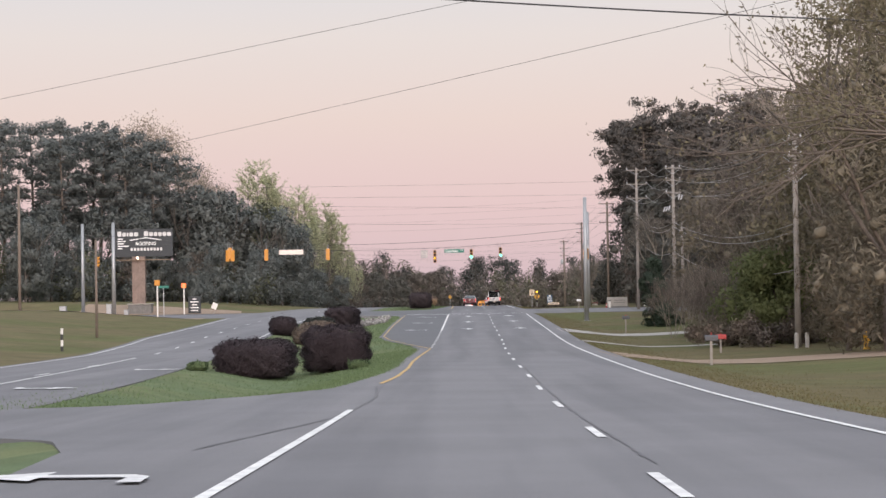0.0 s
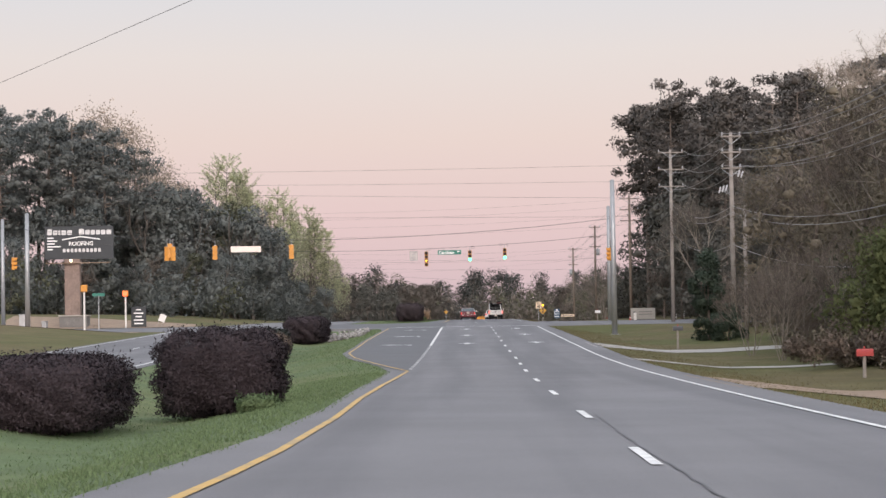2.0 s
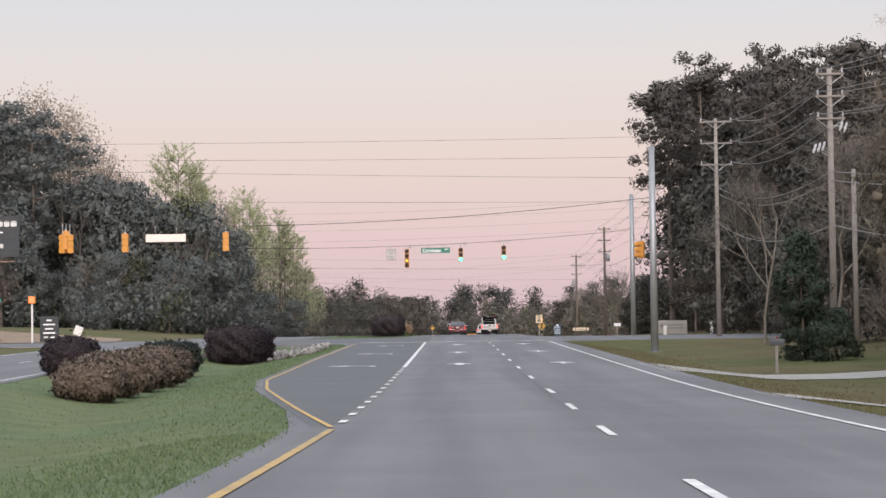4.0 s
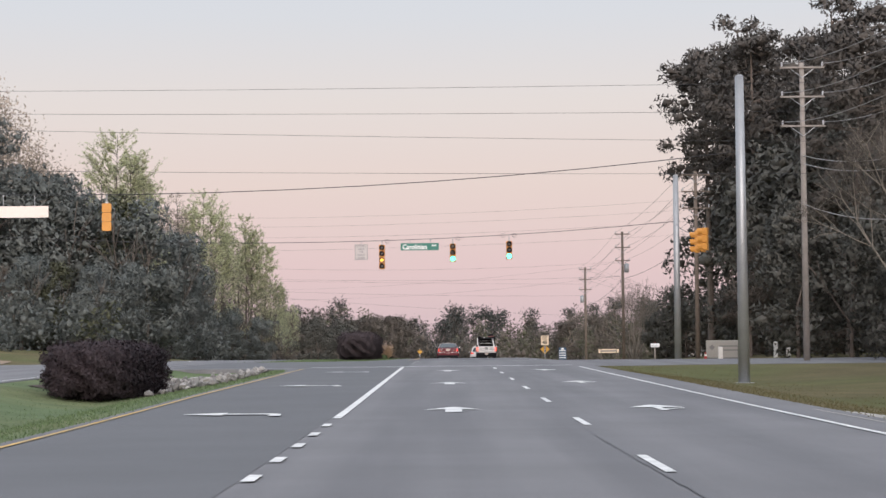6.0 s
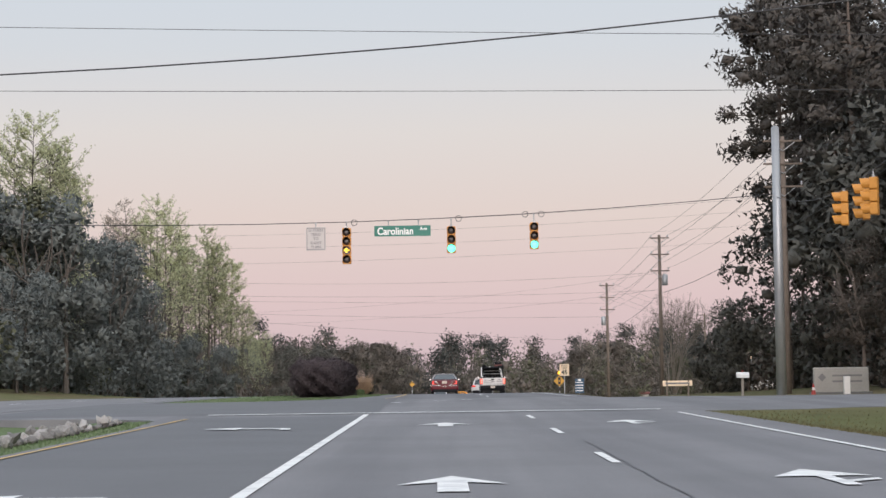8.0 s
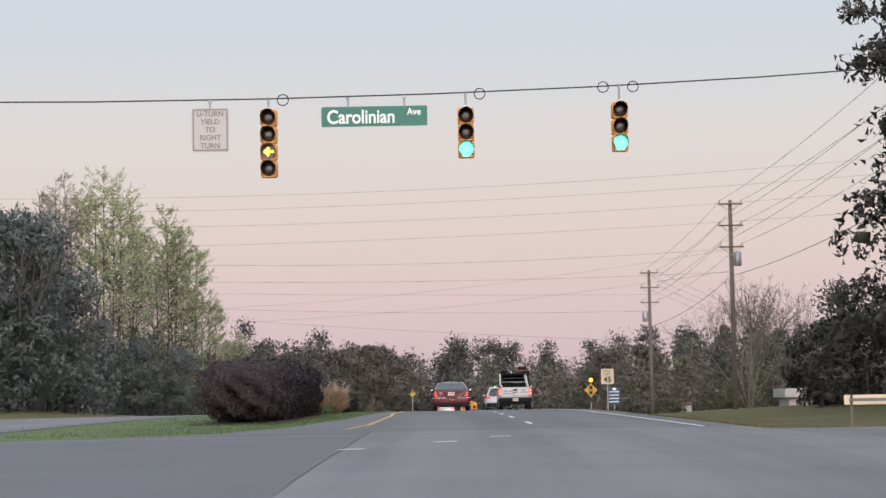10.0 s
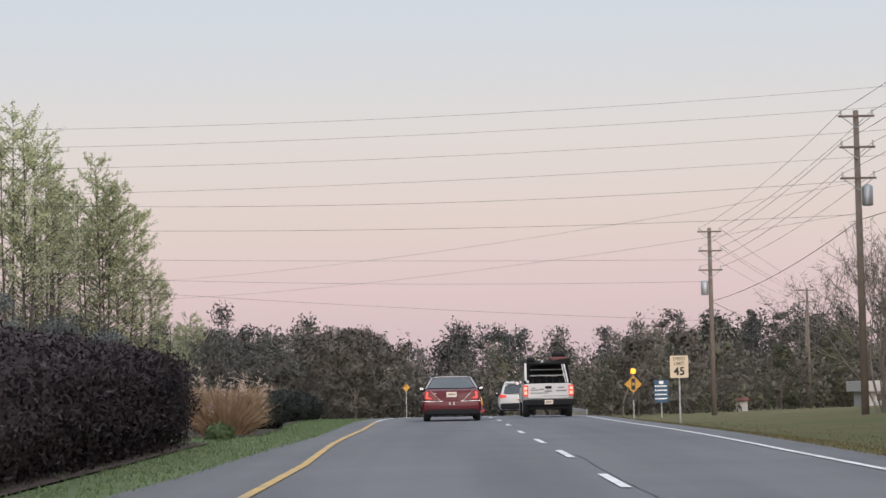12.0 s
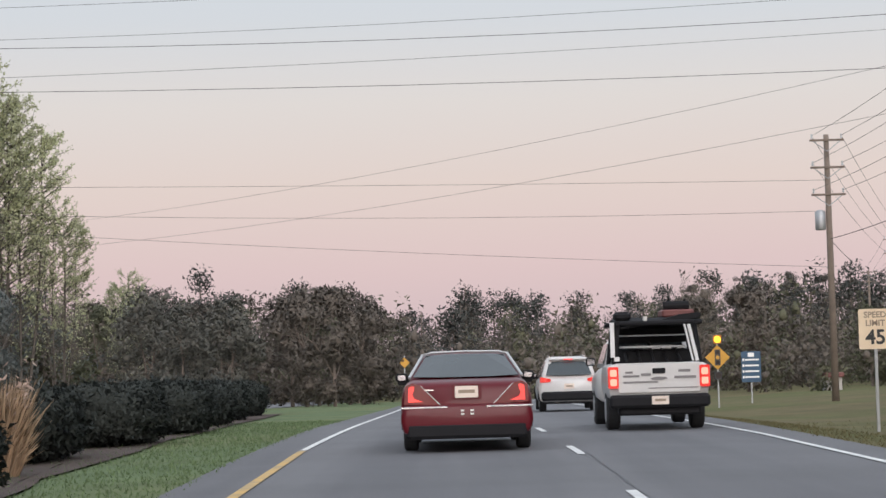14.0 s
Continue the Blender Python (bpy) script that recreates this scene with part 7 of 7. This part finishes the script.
def work_truck(x, y):
    root = thing("pickup_truck", "white pickup truck with a loaded black rack and lit tail lamps", "pickup truck", "", pose(x, y, float(road_z(y))))
    hw = 0.94
    bed = [body_ring(0.03, hw * 0.98, 0.62, 1.22, 0.05, 0.06), body_ring(0.12, hw, 0.60, 1.24, 0.05, 0.06), body_ring(1.75, hw, 0.55, 1.24, 0.05, 0.06)]
    part("bed", Geo().face_grid(bed), M["paint_white"], root, smooth=True)
    nose = [body_ring(1.78, hw, 0.5, 1.22, 0.05, 0.1), body_ring(3.6, hw, 0.48, 1.18), body_ring(4.9, hw * 0.98, 0.5, 1.1), body_ring(5.3, hw * 0.9, 0.55, 0.98)]
    part("body", Geo().face_grid(nose), M["paint_white"], root, smooth=True)
    cab = []
    for yy, half, z in ((1.80, 0.80, 1.20), (1.86, 0.76, 1.55), (2.0, 0.70, 1.74), (2.6, 0.70, 1.78), (3.2, 0.70, 1.74), (3.9, 0.82, 1.2)):
        cab.append([(0.86, yy, 1.16), (half + 0.05, yy, max(1.17, z - 0.12)), (half * 0.9, yy, z), (-half * 0.9, yy, z), (-half - 0.05, yy, max(1.17, z - 0.12)), (-0.86, yy, 1.16)])
    part("cab", Geo().face_grid(cab), M["paint_white"], root, smooth=True)
    rear_glass(root, 0.70, 0.63, 1.77, 1.85, 1.28, 1.66)
    tg = part("tailgate", Geo().slab([(a, b + 0.96) for a, b in rounded(1.50, 0.52, 0.03)], "y", -0.005, 0.05), M["paint_white"], root)
    part("handle", Geo().slab([(a, b + 1.09) for a, b in rounded(0.24, 0.10, 0.02)], "y", -0.02, -0.004), M["trim"], tg)
    part("badge", Geo().slab([(-0.16, 0.955), (-0.05, 0.985), (0.13, 0.975), (0.16, 0.945), (0.05, 0.92), (-0.13, 0.925)], "y", -0.02, -0.004), M["ink_grey"], tg)
    for bx0, bx1, bz0, bz1 in ((-0.66, -0.36, 0.98, 1.02), (-0.62, -0.48, 1.05, 1.09), (-0.33, -0.15, 1.0, 1.05), (-0.66, -0.02, 0.87, 0.905), (0.36, 0.58, 1.06, 1.11), (0.28, 0.68, 0.94, 0.99), (-0.2, 0.72, 0.765, 0.785)):
        part("writing_bar", Geo().box(bx0, bx1, -0.012, -0.006, bz0, bz1), M["ink_grey"], tg)
    for s in (-1, 1):
        lamp = part("tail_lamp", Geo().slab([(a + s * 0.84, b + 0.98) for a, b in rounded(0.19, 0.40, 0.03)], "y", -0.035, 0.1), M["tail_lit"], root, "tall lit red tail lamp")
        for dz in (-0.085, 0.085):
            part("bulb", Geo().slab([(a + s * 0.84, b + 0.98 + dz) for a, b in rounded(0.12, 0.125, 0.02)], "y", -0.045, -0.036), M["bulb_hot"], lamp)
        for yy in (1.1, 4.35):
            wheel(root, s * 0.79, yy, 0.37, 0.26)
        mirror = part("mirror", Geo().box(min(s * 0.93, s * 1.12), max(s * 0.93, s * 1.12), 3.35, 3.5, 1.2, 1.36, 0.03), M["trim"], root)
        part("mirror_glass", Geo().box(min(s * 0.95, s * 1.10), max(s * 0.95, s * 1.10), 3.338, 3.346, 1.22, 1.34), M["mirror_face"], mirror)
        part("side_window", panel([(s * 0.865, 2.1, 1.24), (s * 0.865, 3.6, 1.24), (s * 0.76, 3.2, 1.62), (s * 0.76, 2.1, 1.62)], 0.008, (s, 0, 0.2)), M["glass"], root)
    part("bumper", Geo().box(-0.92, 0.92, -0.14, 0.10, 0.42, 0.66, 0.05), M["trim"], root)
    part("valance", Geo().box(-0.75, 0.75, 0.0, 0.5, 0.28, 0.45, 0.04), M["trim"], root)
    part("axle", Geo().tube([(-0.7, 1.1, 0.36), (0.7, 1.1, 0.36)], 0.07, 10), M["trim"], root)
    part("chassis", Geo().box(-0.5, 0.5, 0.3, 4.9, 0.38, 0.6), M["trim"], root)
    pl = part("number_plate", Geo().slab([(a, b + 0.555) for a, b in rounded(0.31, 0.155, 0.012)], "y", -0.155, -0.142), M["plate"], root, "lit cream number plate")
    part("writing_bar", Geo().box(-0.1, 0.1, -0.16, -0.156, 0.535, 0.58), M["ink_faded"], pl)
    # rack over the bed with its load
    rack = part("rack", Geo().tube([(-0.80, 0.25, 1.22), (-0.70, 0.25, 1.98)], 0.045, 8).tube([(0.80, 0.25, 1.22), (0.70, 0.25, 1.98)], 0.045, 8).tube([(-0.80, 1.65, 1.22), (-0.70, 1.65, 1.98)], 0.045, 8)
                .tube([(0.80, 1.65, 1.22), (0.70, 1.65, 1.98)], 0.045, 8).tube([(-0.85, 0.25, 1.98), (0.85, 0.25, 1.98)], 0.045, 8).tube([(-0.85, 1.65, 1.98), (0.85, 1.65, 1.98)], 0.045, 8)
                .tube([(-0.72, 0.1, 1.98), (-0.72, 3.2, 1.98)], 0.04, 8).tube([(0.72, 0.1, 1.98), (0.72, 3.2, 1.98)], 0.04, 8), M["trim"], root, "black tube rack over the bed")
    part("ladder", Geo().box(-0.86, -0.78, 0.18, 0.26, 1.35, 2.0, 0.01).box(-0.80, -0.70, 0.16, 0.30, 1.28, 1.36, 0.01), M["mail_white"], rack, "white upright on the rack")
    part("tool_box", Geo().box(-0.74, 0.74, 1.2, 1.7, 1.05, 1.50, 0.03), M["trim"], root)
    part("headboard", Geo().box(-0.70, 0.70, 1.66, 1.72, 1.62, 1.97, 0.01), M["trim"], rack, "black mesh headboard of the rack")
    part("tarpaulin", Geo().face_grid([[(a, 0.3 + 0.3 * k, 1.99 + 0.09 * math.sin(2.2 * a + k) + 0.05 * b) for a, b in ((-0.75, 0), (-0.4, 0.6), (0, 0.2), (0.45, 1.2), (0.8, 1.6), (0.86, 0.6), (0.8, -0.4), (0, -0.7), (-0.7, -0.6))] for k in range(6)]), M["trim"], rack, "dark tarpaulin over the load")
    part("crate", Geo().box(0.15, 0.75, 0.5, 1.4, 2.08, 2.22, 0.03), M["roof_red"], rack, "reddish crate on the rack")
    part("reel", Geo().tube([(0.2, 0.8, 2.3), (0.68, 0.8, 2.3)], 0.09, 10).tube([(0.3, 0.8, 2.2), (0.3, 0.8, 2.45)], 0.02, 6).tube([(0.6, 0.8, 2.2), (0.6, 0.8, 2.42)], 0.02, 6), M["trim"], rack)
    part("bag", Geo().box(-0.76, -0.45, 0.3, 0.8, 2.03, 2.2, 0.06), M["trim"], rack)
    part("amber_light", Geo().tube([(-0.2, 0.25, 2.02), (-0.2, 0.25, 2.1)], 0.04, 8), M["sign_white"], rack)
    part("ladder", Geo().tube([(0.74, 0.2, 1.26), (0.60, 0.22, 1.94)], 0.035, 6).tube([(0.66, 0.2, 1.26), (0.52, 0.22, 1.94)], 0.02, 6), M["mail_white"], rack, "pale rails leaning on the rack")
    part("shelf", Geo().box(-0.62, 0.6, 0.9, 1.15, 1.52, 1.56, 0.01).box(-0.62, 0.6, 0.9, 1.15, 1.74, 1.77, 0.01), M["steel"], rack, "grey metal shelves in the rack")
    for k in range(5):
        part("ladder_rail", Geo().tube([(-0.55 + 0.25 * k, 0.28, 1.25), (-0.5 + 0.24 * k, 1.6, 1.5 + 0.06 * (k % 3))], 0.025, 6), M["trim"], root)


def hatchback(name, label, x, y, mat, lit=True, wide=1.84):
    root = car(name, label, x, y, mat, wide, 4.6, 1.05, 1.66, 1.22, 0.16, 0.55, 2.4, 3.3, 0.34, 0.30, 1.06)
    rear_glass(root, 0.70, 0.58, 0.10, 0.40, 1.12, 1.52)
    for s in (-1, 1):
        lamp = part("tail_lamp", Geo().slab([(s * 0.90, 0.90), (s * 0.88, 1.08), (s * 0.55, 1.0), (s * 0.58, 0.92)], "y", -0.03, 0.1), M["tail_lit"] if lit else M["tail_dark"], root)
        if lit:
            part("bulb", Geo().disc((s * 0.74, -0.034, 0.985), "y", 0.05, 0.008, 12), M["tail_hot"], lamp)
    part("bumper", Geo().box(-0.86, 0.86, -0.09, 0.1, 0.34, 0.62, 0.06), M["trim"], root)
    part("spoiler", Geo().box(-0.60, 0.60, 0.30, 0.60, 1.58, 1.64, 0.02), mat, root)
    part("brake_light", Geo().box(-0.14, 0.14, 0.28, 0.30, 1.585, 1.615), M["tail_hot"] if lit else M["tail_dark"], root)
    pl = part("number_plate", Geo().slab([(a, b + 0.78) for a, b in rounded(0.31, 0.155, 0.012)], "y", -0.022, -0.012), M["plate"], root)
    part("writing_bar", Geo().box(-0.1, 0.1, -0.028, -0.023, 0.76, 0.80), M["ink_faded"], pl)
    for s in (-0.55, 0.55):
        part("roof_rail", Geo().tube([(s, 0.8, 1.70), (s, 2.3, 1.72)], 0.02, 6), M["chrome"], root)


def school_bus(x, y):
    root = thing("school_bus", "yellow school bus seen from behind", "school bus", "", pose(x, y, float(road_z(y))))
    prof = [(-1.2, 0.55), (1.2, 0.55), (1.22, 2.2), (1.12, 2.75), (0.85, 3.0), (0.4, 3.1), (-0.4, 3.1), (-0.85, 3.0), (-1.12, 2.75), (-1.22, 2.2)]
    part("body", Geo().face_grid([[(a, yy, b) for a, b in prof] for yy in (0.0, 9.2)]), M["bus_yellow"], root)
    part("bonnet", Geo().box(-1.0, 1.0, 9.2, 10.9, 0.6, 1.6, 0.15), M["bus_yellow"], root)
    for cx0, cz, w, h in ((-0.78, 2.25, 0.52, 0.5), (0.0, 2.22, 0.66, 0.62), (0.78, 2.25, 0.52, 0.5), (0.0, 1.55, 0.6, 0.36)):
        win = part("window", Geo().slab([(a + cx0, b + cz) for a, b in rounded(w, h, 0.05)], "y", -0.02, 0.03), M["trim"], root)
        part("pane", Geo().slab([(a + cx0, b + cz) for a, b in rounded(w - 0.08, h - 0.08, 0.04)], "y", -0.028, -0.021), M["glass"], win)
    part("name_band", Geo().slab([(a, b + 2.82) for a, b in rounded(1.0, 0.22, 0.03)], "y", -0.015, 0.03), M["ink_black"], root)
    part("writing_bar", Geo().box(-0.4, 0.4, -0.022, -0.016, 2.77, 2.86), M["bus_yellow"], root)
    for s in (-1, 1):
        for dx, mt in ((0.72, "tail_dark"), (0.95, "amber")):
            part("warning_lamp", Geo().disc((s * dx, -0.02, 2.78), "y", 0.09, 0.05, 14), M[mt], root)
        part("tail_lamp", Geo().disc((s * 0.9, -0.02, 1.35), "y", 0.11, 0.05, 14), M["tail_lit"], root)
        for yy in (2.4, 9.0):
            wheel(root, s * 1.05, yy, 0.48, 0.28)
        for k in range(9):
            part("side_window", Geo().box(min(s * 1.205, s * 1.225), max(s * 1.205, s * 1.225), 0.7 + 0.92 * k, 1.4 + 0.92 * k, 1.95, 2.5), M["glass"], root)
        for k in range(3):
            part("rub_rail", Geo().box(min(s * 1.2, s * 1.235), max(s * 1.2, s * 1.235), 0.1, 9.1, 0.85 + 0.4 * k, 0.9 + 0.4 * k), M["trim"], root)
    part("bumper", Geo().box(-1.2, 1.2, -0.25, 0.1, 0.45, 0.8, 0.04), M["trim"], root)
    part("number_plate", Geo().box(-0.55, -0.2, -0.03, 0.0, 1.05, 1.25), M["plate"], root)


red_sedan(0.33, 301.0)
work_truck(3.92, 308.7)
hatchback("suv", "white hatchback suv with lit brake lights on the road", 3.68, 334.5, M["paint_white"])
school_bus(3.7, 505)
hatchback("suv", "silver suv with lit tail lamps on the road", 0.1, 400, M["paint_silver"])
hatchback("suv", "burgundy suv on the road", 3.8, 480, M["paint_red"])
hatchback("hatchback_car", "white car on the road", 0.2, 440, M["paint_white"], False)
